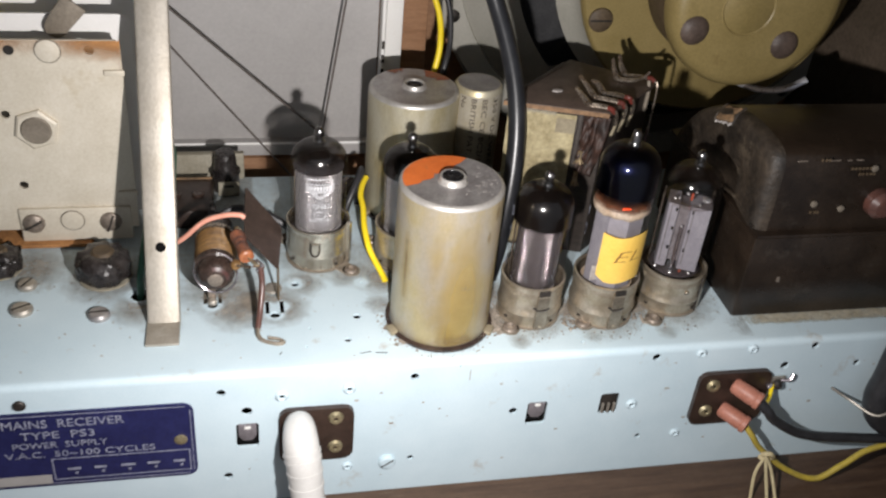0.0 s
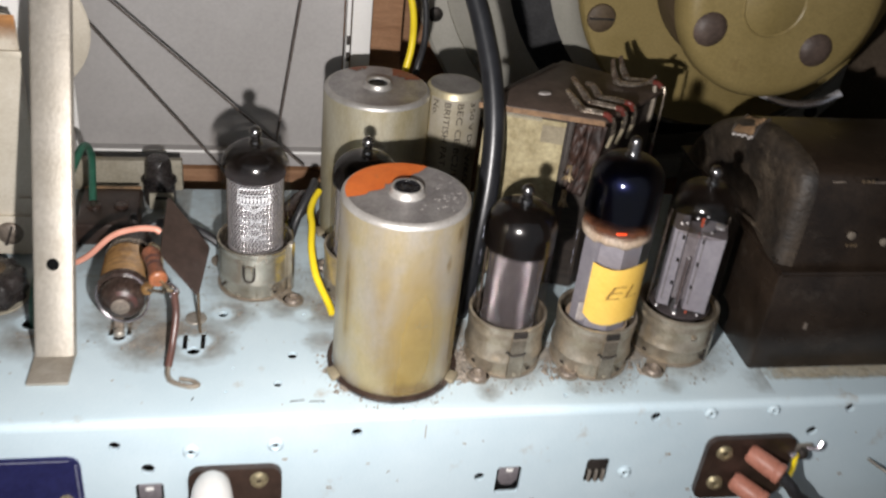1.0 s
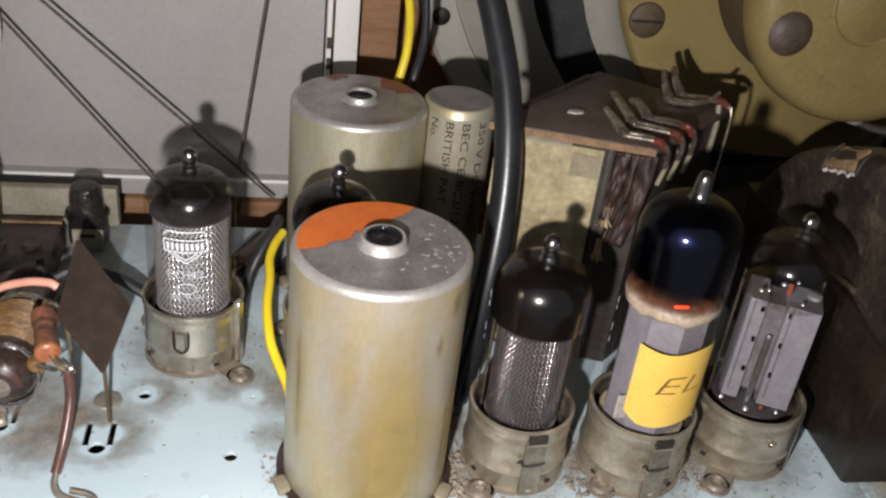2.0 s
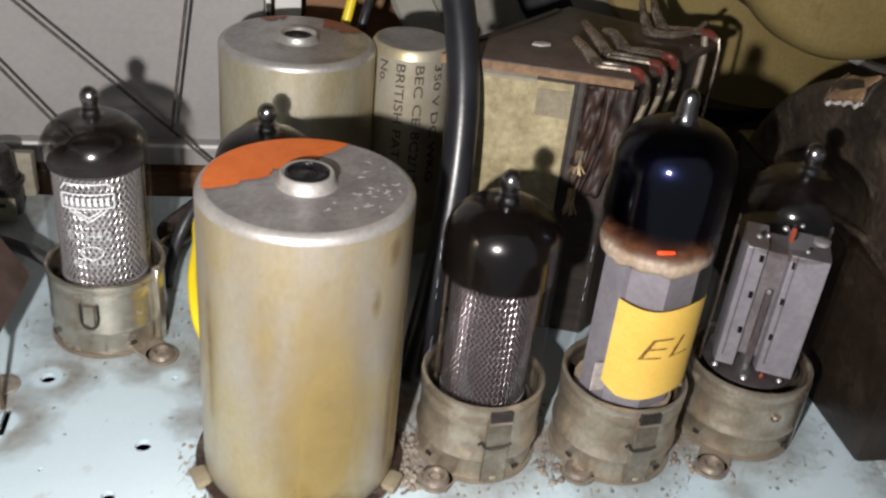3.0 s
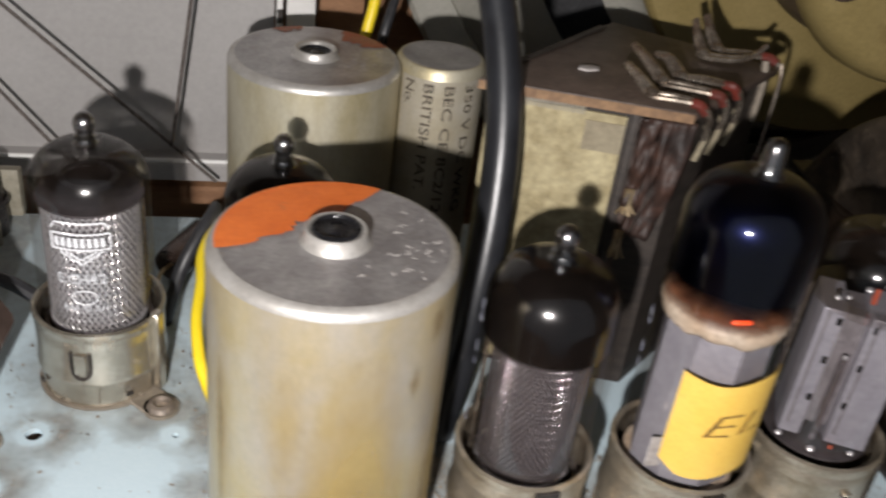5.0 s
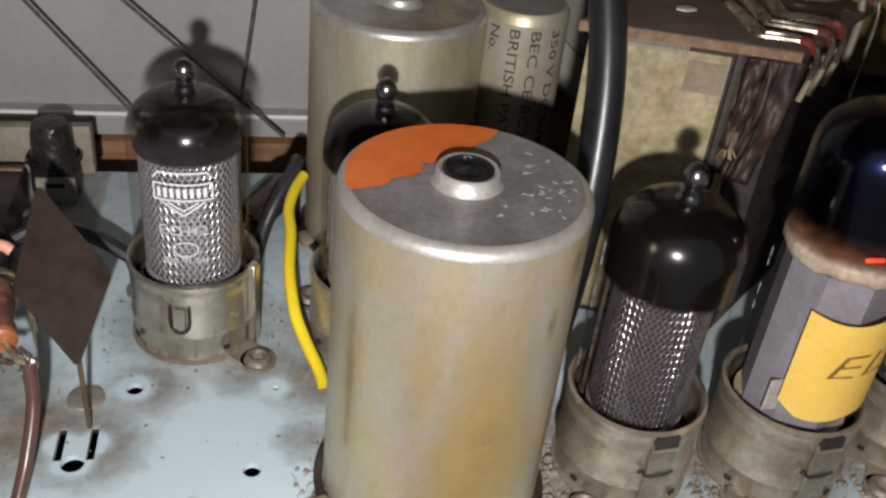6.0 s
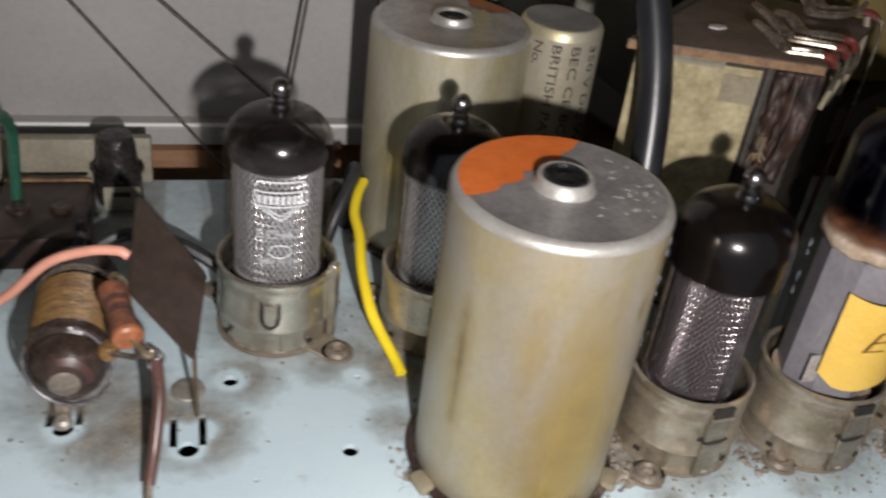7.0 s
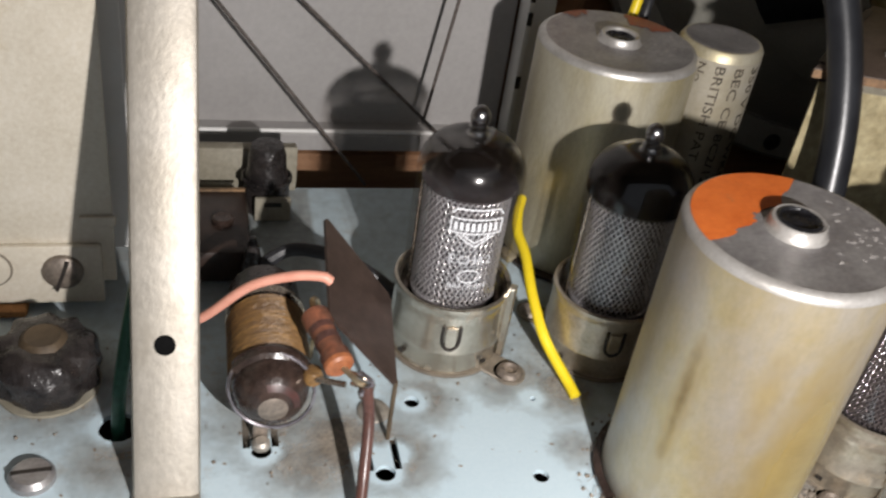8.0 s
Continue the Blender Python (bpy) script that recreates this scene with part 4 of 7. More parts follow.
def skirt(t, x, y, r, z1, mat, style, ears):
    """Pressed metal valve skirt with its rolled rim, beads, clip and riveted foot."""
    bead, groove = (0.0003, 0.00003) if style == "u" else (0.0005, 0.0002)
    prof = [(r - 0.0002, CH + 0.0006), (r - 0.0004, CH + 0.0018), (r - 0.0002, CH + 0.003), (r, CH + 0.0058), (r + bead, CH + 0.0064), (r + bead, CH + 0.0071), (r, CH + 0.0078),
            (r, z1 - 0.0052), (r + groove, z1 - 0.0047), (r + groove * 0.3, z1 - 0.0042), (r + groove, z1 - 0.0036), (r, z1 - 0.0031), (r, z1 - 0.002), (r + 0.0004, z1 - 0.0012), (r + 0.0003, z1 - 0.0003), (r - 0.0003, z1), (r - 0.0008, z1 - 0.0006), (r - 0.0008, CH + 0.001)]
    sk = part("skirt", lathe(prof, (x, y, 0), 48), mat, t, "dull pressed metal skirt")
    foot = [lathe([(0.0, CH + 0.00005), (r + 0.0004, CH + 0.00005), (r + 0.0004, CH + 0.0008), (0, CH + 0.0008)], (x, y, 0), 40)]
    for dx, dy in ears:
        d = math.hypot(dx, dy)
        ang = math.atan2(dy, dx)
        foot.append(moved(box(0, d, -0.0036, 0.0036, CH + 0.0001, CH + 0.0009, 0.0003, 1), Matrix.Translation((x, y, 0)) @ Matrix.Rotation(ang, 4, "Z")))
        foot.append(lathe([(0, CH + 0.0001), (0.0037, CH + 0.0001), (0.0037, CH + 0.0009), (0, CH + 0.0009)], (x + dx, y + dy, 0), 20))
    part("foot", join(*foot), m_leaf, t, "dusty riveted foot plate")
    for dx, dy in ears:
        part("rivet", lathe([(0.0011, CH + 0.0010), (0.0012, CH + 0.0016), (0.0018, CH + 0.0021), (0.0026, CH + 0.0018), (0.0031, CH + 0.0008)], (x + dx, y + dy, 0), 22), m_rivet, t, "hollow brown-grey rivet")
        part("rivet_core", lathe([(0, CH + 0.0012), (0.0012, CH + 0.0012)], (x + dx, y + dy, 0), 14), m_dust, t)
    if style == "u":
        u = [(-0.0019, 0.0148), (-0.0019, 0.0105), (-0.0012, 0.0088), (0, 0.0082), (0.0012, 0.0088), (0.0019, 0.0105), (0.0019, 0.0148)]
        pts = smooth_path([(a, 0, CH + b) for a, b in u], 4)
        line = []
        for q in pts:
            aa = radians(-100) + q.x / (r + 0.0002)
            line.append((x + (r + 0.0002) * math.cos(aa), y + (r + 0.0002) * math.sin(aa), q.z))
        part("slot", tube(line, 0.00038, 6, 1), m_dark_slot, t, "dark U-shaped slot")
        part("tongue", wrap(moved(box(-0.0013, 0.0013, 0, 0.0005, 0.0095, 0.0145, 0.0002, 1), Matrix.Translation((0, -0.0005, CH))), x, y, r + 0.0002, -100), mat, t)
    elif style == "strap":
        part("strap", wrap(moved(box(-0.0026, 0.0026, -0.0007, 0.0003, 0.0008, z1 - CH - 0.0025, 0.0003, 1), Matrix.Translation((0, 0, CH))), x, y, r + 0.0002, -84), m_band, t, "riveted joint strap")
        hook = [(-0.0040, 0.0112), (-0.0034, 0.0117), (-0.0024, 0.0104), (0.0005, 0.0103), (0.0028, 0.0108)]
        line = []
        for a, b in hook:
            aa = radians(-84) + a / (r + 0.0009)
            line.append((x + (r + 0.0009) * math.cos(aa), y + (r + 0.0009) * math.sin(aa), CH + b))
        part("slot", tube(line, 0.00035, 6, 4), m_dark_slot, t, "dark hooked slot")
        part("strap_hole", wrap(moved(box(-0.0007, 0.0007, -0.0009, 0.0003, 0.0017, 0.0025, 0.0003, 2), Matrix.Translation((0, 0, CH))), x, y, r + 0.0002, -84), m_rail, t, "pale hole in the strap")
        part("notch", wrap(moved(box(-0.0022, 0.0022, -0.0009, 0.0004, z1 - CH - 0.0030, z1 - CH - 0.0006, 0.0001, 1), Matrix.Translation((0, 0, CH))), x, y, r + 0.0002, -84), m_dark_slot, t, "dark notch in the rim")
        part("notch_lip", wrap(moved(box(-0.0024, 0.0024, -0.0012, 0.0003, z1 - CH - 0.0036, z1 - CH - 0.0030, 0.0001, 1), Matrix.Translation((0, 0, CH))), x, y, r + 0.0002, -84), m_skirt, t, "lip under the notch")
    else:
        part("seam", wrap(moved(box(-0.0003, 0.0003, -0.0004, 0.0003, 0.0006, z1 - CH - 0.0012, 0.0001, 1), Matrix.Translation((0, 0, CH))), x, y, r + 0.0002, -52), m_dark_slot, t, "dark butt seam")
        part("overlap", wrap(moved(box(-0.0021, 0.0021, -0.0004, 0.0003, 0.0006, z1 - CH - 0.0016, 0.0002, 1), Matrix.Translation((0, 0, CH))), x, y, r + 0.0002, -41), mat, t, "overlapping joint")
        part("dimple", wrap(moved(box(-0.0009, 0.0009, -0.0005, 0.0003, z1 - CH - 0.0072, z1 - CH - 0.0064, 0.0002, 1), Matrix.Translation((0, 0, CH))), x, y, r + 0.0002, -84), m_dark_slot, t, "small pressed slot")
        part("dimple_lip", wrap(moved(box(-0.0009, 0.0009, -0.0009, 0.0003, z1 - CH - 0.0063, z1 - CH - 0.0057, 0.0002, 1), Matrix.Translation((0, 0, CH))), x, y, r + 0.0002, -84), mat, t)
    if style == "u":
        part("side_clip", wrap(moved(box(-0.0011, 0.0011, -0.0016, 0.0003, 0.001, z1 - CH + 0.0012, 0.0003, 1), Matrix.Translation((0, 0, CH))), x, y, r + 0.0002, -28), mat, t, "upright spring clip")
    for a in (-150, -60):
        part("nib", wrap(moved(box(-0.0007, 0.0007, -0.0003, 0.0002, 0.0028, 0.0036), Matrix.Translation((0, 0, CH))), x, y, r + 0.0002, a), m_dark_slot, t)


def valve(name, label, x, y, tip, rim, r, rs, ears, style, skirt_mat, slim=False):
    t = thing(name, (x, y, CH), label, "valve", "valves on the chassis")
    skirt(t, x, y, rs, rim, skirt_mat, style, ears)
    zt = tip - 0.0062
    zs = zt - 0.0085
    outward(part("envelope", lathe(glass_profile(r, CH + 0.004, zs, zt, tip), (x, y, 0), 64), m_glass, t, "clear glass envelope"), x, y)
    h = tip - zt
    ball = [(0.0026, 0.0), (0.0021, 0.07), (0.0018, 0.15), (0.0021, 0.23), (0.0016, 0.31), (0.0016, 0.38), (0.0019, 0.46), (0.0021, 0.60), (0.0020, 0.74), (0.0015, 0.88), (0.0008, 0.97), (0, 1.0)]
    bullet = [(0.0028, 0.0), (0.0023, 0.08), (0.0020, 0.20), (0.0019, 0.40), (0.0018, 0.60), (0.0017, 0.78), (0.0013, 0.92), (0.0006, 0.99), (0, 1.0)]
    outward(part("tip", lathe([(q, zt - 0.0002 + f * (h + 0.0002)) for q, f in (bullet if slim else ball)], (x, y, 0), 24), m_glass_tip, t, "sealed glass tip"), x, y)
    part("tip_core", lathe([(0.0009, zt + h * 0.30), (0.0012, zt + h * 0.5), (0.0012, zt + h * 0.68), (0.0005, zt + h * 0.86), (0, zt + h * 0.9)], (x, y, 0), 14), m_grid_dark, t, "silvered seal inside the tip")
    part("inner_ring", lathe([(r + 0.0003, rim - 0.0024), (r + 0.0004, rim - 0.0014), (rs - 0.0010, rim - 0.0012), (rs - 0.0010, rim - 0.0024)], (x, y, 0), 48, closed=True), m_band, t, "springy ring gripping the glass")
    part("base", lathe([(0, CH + 0.0035), (r * 0.95, CH + 0.0035), (r * 0.95, CH + 0.006), (r * 0.6, CH + 0.0075), (0, CH + 0.0075)], (x, y, 0), 32), m_anode_dark, t, "dark pressed glass base")
    return t, zs, zt


def dome(t, x, y, r, zlow, zs, zt, mat, name, label, fade=0.004, most=1.0):
    """The getter film inside the glass: dense at the top, fading out at its lower edge."""
    g = 0.00016
    p = [(r - g, zlow + (zs - zlow) * i / 10) for i in range(10)]
    p += [(0.0024 - g + (r - 0.0024) * math.cos(radians(90 * i / 12)), zs + (zt - g - zs) * math.sin(radians(90 * i / 12))) for i in range(13)]
    ob = part(name, lathe(p, (x, y, 0), 64), mat, t, label)
    outward(ob, x, y)
    cover_layer(ob.data, [min(most, max(0.0, (v.co.z - zlow) / fade)) for v in ob.data.vertices])


def screened_valve(name, label, x, y, tip, rim, ears, style, skirt_mat, bright, z0, z1, dark_top):
    t, zs, zt = valve(name, label, x, y, tip, rim, 0.0115, 0.0130 if bright else 0.0126, ears, style, skirt_mat)
    rs = 0.0093 if bright else 0.0086
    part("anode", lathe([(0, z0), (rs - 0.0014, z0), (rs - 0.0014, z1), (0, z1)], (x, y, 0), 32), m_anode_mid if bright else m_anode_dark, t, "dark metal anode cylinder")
    screen(x, y, rs, z0 - 0.001, z1, 46 if bright else 52, m_grid if bright else m_grid_dark, t, 0.62, 0.00018 if bright else 0.00014, 0.00010)
    part("band", lathe([(rs - 0.0003, z0 - 0.0012), (rs + 0.0003, z0 - 0.0012), (rs + 0.0003, z0 - 0.0002), (rs - 0.0003, z0 - 0.0002)], (x, y, 0), 36, closed=True), m_grid, t, "bright lower band of the screen")
    # ring added to imitate the glint between screen and skirt
    part("foot_ring", lathe([(0.0100, z0 - 0.0030), (0.0108, z0 - 0.0034), (0.0110, z0 - 0.0028), (0.0102, z0 - 0.0024)], (x, y, 0), 40, closed=True), m_grid_dark, t, "bright ring put in for a glint low in the glass")
    part("mica", lathe([(0, z1 + 0.0006), (0.0102, z1 + 0.0006), (0.0102, z1 + 0.001), (0, z1 + 0.001)], (x, y, 0), 32), m_anode_dark, t, "dark mica spacer")
    dome(t, x, y, 0.0115, z1 + (-0.0008 if dark_top else 0.0028), zs, zt, m_getter if dark_top else m_getter_brown, "getter", "dark mirrored getter film" if dark_top else "brownish smoky getter film", 0.002 if dark_top else 0.005, 1.0 if dark_top else 0.74)
    if not dark_top:
        part("getter_ring", lathe([(0.0045, z1 + 0.0045), (0.0052, z1 + 0.004), (0.0058, z1 + 0.0045), (0.0052, z1 + 0.005)], (x, y, 0), 28, closed=True), m_grid, t, "bright getter ring")
    for a in (15, 165, 90):
        part("support_rod", lathe([(0.0004, CH + 0.006), (0.0004, z1 + 0.0025)], (x + 0.0098 * math.cos(radians(a)), y + 0.0098 * math.sin(radians(a)), 0), 8), m_tagwire, t)
    return t


v1 = screened_valve("glass_valve", "clear glass radio valve with bright mesh screen and white printed mark", 0.0380, 0.332, 0.1268, 0.0845, ((0.013, -0.013), (-0.0125, 0.0125)), "u", m_skirt_clean, True, 0.0825, 0.1090, False)
v2 = screened_valve("glass_valve", "glass radio valve with bright mesh screen and dark getter", 0.0750, 0.328, 0.1258, 0.0835, ((0.013, -0.013), (-0.0125, 0.0125)), "u", m_skirt, True, 0.0815, 0.1085, True)
v3 = screened_valve("glass_valve", "glass radio valve with grey mesh screen and dark mirrored top", 0.1197, 0.287, 0.1312, 0.0850, ((-0.0102, -0.0115), (0.012, 0.012)), "strap", m_skirt, False, 0.0815, 0.1100, True)


def valve_print():
    """White marks on the first valve: a plain shield, its type and origin, and an oval seal."""
    x, y, r = 0.0380, 0.332, 0.01158
    me = []
    for a, b in (((-0.0045, 0.1092), (0.0045, 0.1092)), ((-0.0055, 0.1068), (0.0055, 0.1068)), ((-0.0055, 0.1034), (0.0055, 0.1034)), ((-0.0055, 0.1068), (-0.0055, 0.1034)), ((0.0055, 0.1068), (0.0055, 0.1034)),
                 ((-0.0045, 0.1092), (-0.0055, 0.1078)), ((0.0045, 0.1092), (0.0055, 0.1078)), ((-0.004, 0.1030), (0, 0.1002)), ((0.004, 0.1030), (0, 0.1002)), ((-0.0028, 0.1030), (0, 0.1012)), ((0.0028, 0.1030), (0, 0.1012))):
        d = Vector((b[0] - a[0], b[1] - a[1]))
        L = d.length
        bar = box(0, L, -0.00005, 0.00005, -0.00016, 0.00016)
        bmesh.ops.subdivide_edges(bar, edges=[e for e in bar.edges if abs(e.verts[0].co.x - e.verts[1].co.x) > 1e-6], cuts=5)
        me.append(moved(bar, Matrix.Translation((a[0], 0, a[1])) @ Matrix.Rotation(-math.atan2(d.y, d.x), 4, "Y")))
    for k in range(8):
        bar = box(-0.0048 + 0.00122 * k, -0.0048 + 0.00122 * k + 0.0007, -0.00005, 0.00005, 0.1040, 0.1060)
        me.append(bar)
    ring = tube([(0.0024 * math.cos(a), 0, 0.0925 + 0.0016 * math.sin(a)) for a in (2 * math.pi * i / 20 for i in range(21))], 0.00014, 5, 1)
    me.append(ring)
    part("printed_shield", wrap(join(*me), x, y, r, -92), m_print, v1, "plain white printed shield and oval")
    for body, size, z, w in (("ECH42", 0.0031, 0.0957, 0.0098), ("BRITISH", 0.0018, 0.0893, 0.0085)):
        for k, letter in enumerate(body):
            bm = letters(letter, size, 0.00002, 0.00007)
            x0 = min(v.co.x for v in bm.verts)
            for v in bm.verts:
                v.co = Vector((v.co.x - x0 - w / 2 + w * k / len(body), 0, z + v.co.y))
            part("letter", wrap(bm, x, y, r, -92), m_print, v1, "white printed capital")


valve_print()


def output_valve():
    x, y, r = 0.1500, 0.2853, 0.0116
    t, zs, zt = valve("glass_valve", "tall output valve with blue-black getter and yellow paper label", x, y, 0.1487, 0.0852, r, 0.0130, ((-0.0095, -0.0093), (0.012, 0.012)), "strap", m_skirt, True)
    dome(t, x, y, r, 0.1195, zs, zt, m_getter_blue, "getter", "glossy blue-black getter film", 0.006)
    part("anode", lathe([(0, 0.0825), (0.0097, 0.0825), (0.0097, 0.1150), (0, 0.1150)], (x, y, 0), 8), m_anode, t, "grey folded metal anode", 20)
    part("lower_mica", lathe([(0, 0.0815), (0.0104, 0.0815), (0.0104, 0.082), (0, 0.082)], (x, y, 0), 24), m_mica, t, "pale mica disc")
    bm = lathe([(0.0092, 0.1150), (0.0104, 0.1153), (0.0110, 0.1160), (0.0111, 0.1170), (0.0108, 0.1182), (0.0096, 0.1192), (0.0070, 0.1197), (0, 0.1199)], (x, y, 0), 64)
    for v in bm.verts:
        a = math.atan2(v.co.y - y, v.co.x - x)
        v.co.z += 0.00030 * math.sin(5 * a) + 0.00018 * math.sin(13 * a + 1) + 0.0005 * noise.noise(v.co * 700)
    part("upper_mica", bm, m_mica, t, "scorched pale mica collar", 50)
    ob = part("scorch", lathe([(0.01118, 0.1165), (0.01118, 0.1172), (0.01090, 0.1184), (0.0098, 0.1194), (0.0071, 0.1199), (0, 0.1201)], (x, y, 0), 64), m_scorch, t, "brown scorch on the mica", 50)
    for v in ob.data.vertices:
        a = math.atan2(v.co.y - y, v.co.x - x)
        v.co.z += 0.00030 * math.sin(5 * a) + 0.00018 * math.sin(13 * a + 1) + 0.0004
    cover_layer(ob.data, [min(1.0, max(0.0, (v.co.z - 0.1172) / 0.0032 - 0.05)) for v in ob.data.vertices])
    part("heater", box(x - 0.0040, x - 0.0004, y - 0.0101, y - 0.0093, 0.1199, 0.1207, 0.0003, 1), m_glow, t, "glowing orange heater end")
    for a in (60, 120):
        part("support_rod", lathe([(0.0005, 0.082), (0.0005, 0.1150)], (x + 0.0098 * math.cos(radians(a)), y + 0.0098 * math.sin(radians(a)), 0), 8), m_tagwire, t)
    part("ragged_edge", wrap(box(-0.0132, 0.0108, -0.00014, -0.00003, 0.0855, 0.0925, 0.0), x, y, r + 0.0001, -82), m_ragged, t, "torn whitish paper edge")
    lab = box(-0.0112, 0.0108, -0.00018, -0.00004, 0.0, 0.0212)
    bmesh.ops.subdivide_edges(lab, edges=[e for e in lab.edges if abs(e.verts[0].co.x - e.verts[1].co.x) > 1e-6], cuts=18)
    for v in lab.verts:
        v.co.z += 0.0876 + 0.0006 * math.sin(v.co.x * 340) + (0.0016 * max(0.0, -v.co.x / 0.0112 - 0.7) / 0.3 if v.co.z < 0.01 else 0)
    part("paper_label", wrap(lab, x, y, r + 0.0001, -82), m_label, t, "yellow paper label with pencilled letters")
    bm = letters("EL", 0.0080, 0.00002, -0.00013)
    for v in bm.verts:
        v.co = Vector((v.co.x * 1.5 - 0.0064 + 0.40 * v.co.y, -0.00045, 0.0968 + v.co.y * 0.95 + 0.16 * v.co.x))
    part("pencil_mark", wrap(bm, x, y, r + 0.0001, -82), m_ink, t, "pencilled letters")
    return t


v4 = output_valve()


def rectifier():
    x, y, r = 0.1818, 0.2915, 0.0115
    t, zs, zt = valve("glass_valve", "clear glass rectifier valve with two grey slotted anodes", x, y, 0.1360, 0.0838, r, 0.0136, ((-0.0112, -0.0155), (0.012, 0.012)), "plain", m_skirt)
    dome(t, x, y, r, 0.1215, zs, zt, m_getter_brown, "getter", "brownish smoky getter film", 0.008, 0.66)
    for xa, xb, xs in ((-0.0084, -0.0036, -0.0046), (0.0004, 0.0088, 0.0019)):
        an = part("anode", prism([(x + xa + 0.0006, y - 0.0066), (x + xb - 0.0002, y - 0.0066), (x + xb, y - 0.0050), (x + xb, y + 0.0050), (x + xa, y + 0.0050), (x + xa, y - 0.0040)], 0.0845, 0.1140, 0.0003), m_anode, t, "flat lilac-grey slotted anode", 20)
        for z in (0.1118, 0.1030, 0.0940):
            # slots are black bars, their shade put into the colour
            part("slot", box(x + xs - 0.0004, x + xs + 0.0005, y - 0.0068, y - 0.0062, z - 0.0008, z + 0.0007), m_hole, an)
        # the crease's shade is drawn as a darker grey strip
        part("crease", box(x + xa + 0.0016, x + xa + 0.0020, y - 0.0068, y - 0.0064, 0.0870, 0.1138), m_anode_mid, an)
    # shade of the recess is put into the block's darker grey
    part("centre_gap", box(x - 0.0036, x + 0.0006, y - 0.0045, y + 0.004, 0.087, 0.1128), m_anode_mid, t, "recess between the anodes, shade put in its grey")
    part("centre_strip", box(x - 0.0020, x - 0.0004, y - 0.0068, y - 0.0060, 0.0835, 0.1050, 0.0004, 1), m_grid_dark, t, "bright metal strip")
    part("strip_end", box(x - 0.0017, x - 0.0008, y - 0.0071, y - 0.0066, 0.1042, 0.1052, 0.0002, 1), m_grid, t, "bright welded end")
    for dx, dy in ((-0.0106, -0.002), (-0.0102, 0.003), (0.0088, 0.0062)):
        part("support_rod", lathe([(0.00035, 0.080), (0.00035, 0.1160)], (x + dx, y + dy, 0), 8), m_tagwire, t)
    # small bright beads imitate glints among the electrodes
    for dx, dy, z, q in ((-0.0075, -0.0072, 0.0842, 0.0007), (-0.0012, -0.0088, 0.0836, 0.0008), (0.0062, -0.0076, 0.0842, 0.0006), (-0.0062, -0.0062, 0.1164, 0.0006), (-0.0046, -0.0066, 0.1172, 0.0005), (0.0036, -0.0066, 0.1156, 0.0005),
                         (-0.0018, -0.0066, 0.1196, 0.0007), (0.0012, -0.0058, 0.1205, 0.0005)):
        part("weld_bead", lathe([(0, -q), (q * 0.8, -q * 0.5), (q, 0), (q * 0.8, q * 0.5), (0, q)], (x + dx, y + dy, z), 10), m_grid, t, "bright bead placed for a glint")
    part("upper_mica", lathe([(0.0060, 0.1146), (0.0108, 0.1146), (0.0108, 0.1149), (0.0060, 0.1149)], (x, y, 0), 32, closed=True), m_glass, t, "clear mica disc")
    part("lower_mica", lathe([(0, 0.0828), (0.0105, 0.0828), (0.0105, 0.0833), (0, 0.0833)], (x, y, 0), 32), m_anode_dark, t, "dark mica disc")
    part("heater", box(x - 0.0004, x + 0.0006, y - 0.0050, y - 0.0043, 0.1158, 0.1192, 0.0003, 1), m_glow_dim, t, "dim red heater end")
    part("lower_heater", box(x - 0.0017, x - 0.0007, y - 0.0082, y - 0.0076, 0.0838, 0.0850, 0.0003, 1), m_glow_dim, t, "dim red heater foot")
    # bright cup added as one more glint
    part("getter_cup", disc((x + 0.0058, y - 0.0050, 0.1172), 0.0017, 0.0008, 16, "z", 0.0003), m_grid, t, "bright cup placed for a glint")

    inner = ("anode", "slot", "crease", "centre", "strip_end", "weld_bead", "getter_cup", "heater", "support_rod")
    turn = Matrix.Translation((x, y, 0)) @ Matrix.Rotation(radians(-26), 4, "Z") @ Matrix.Translation((-x, -y, 0))
    for ob in t.children_recursive:
        if ob.name.startswith(inner) and not (ob.name.startswith("slot") and ob.parent == t):
            ob.data.transform(turn)


rectifier()


def side_marks(valve_ob, x, y, r, marks, turn):
    """Small worn marks printed on the side of a glass envelope."""
    for z, h, w in marks:
        part("small_writing", wrap(box(-w, w, -0.00006, 0.00006, z - h, z + h), x, y, r + 0.0001, turn), m_print_worn, valve_ob, "worn white print")


side_marks(v3, 0.1197, 0.287, 0.0115, ((0.1130, 0.0009, 0.0004), (0.1105, 0.0008, 0.0005), (0.1040, 0.0010, 0.0004), (0.1008, 0.0004, 0.0005), (0.0898, 0.0004, 0.0010), (0.0880, 0.0005, 0.0008)), -199)
side_marks(v4, 0.1500, 0.2853, 0.0116, ((0.1120, 0.0008, 0.0005), (0.1098, 0.0006, 0.0005), (0.1040, 0.0011, 0.0004), (0.1005, 0.0007, 0.0006)), -208)

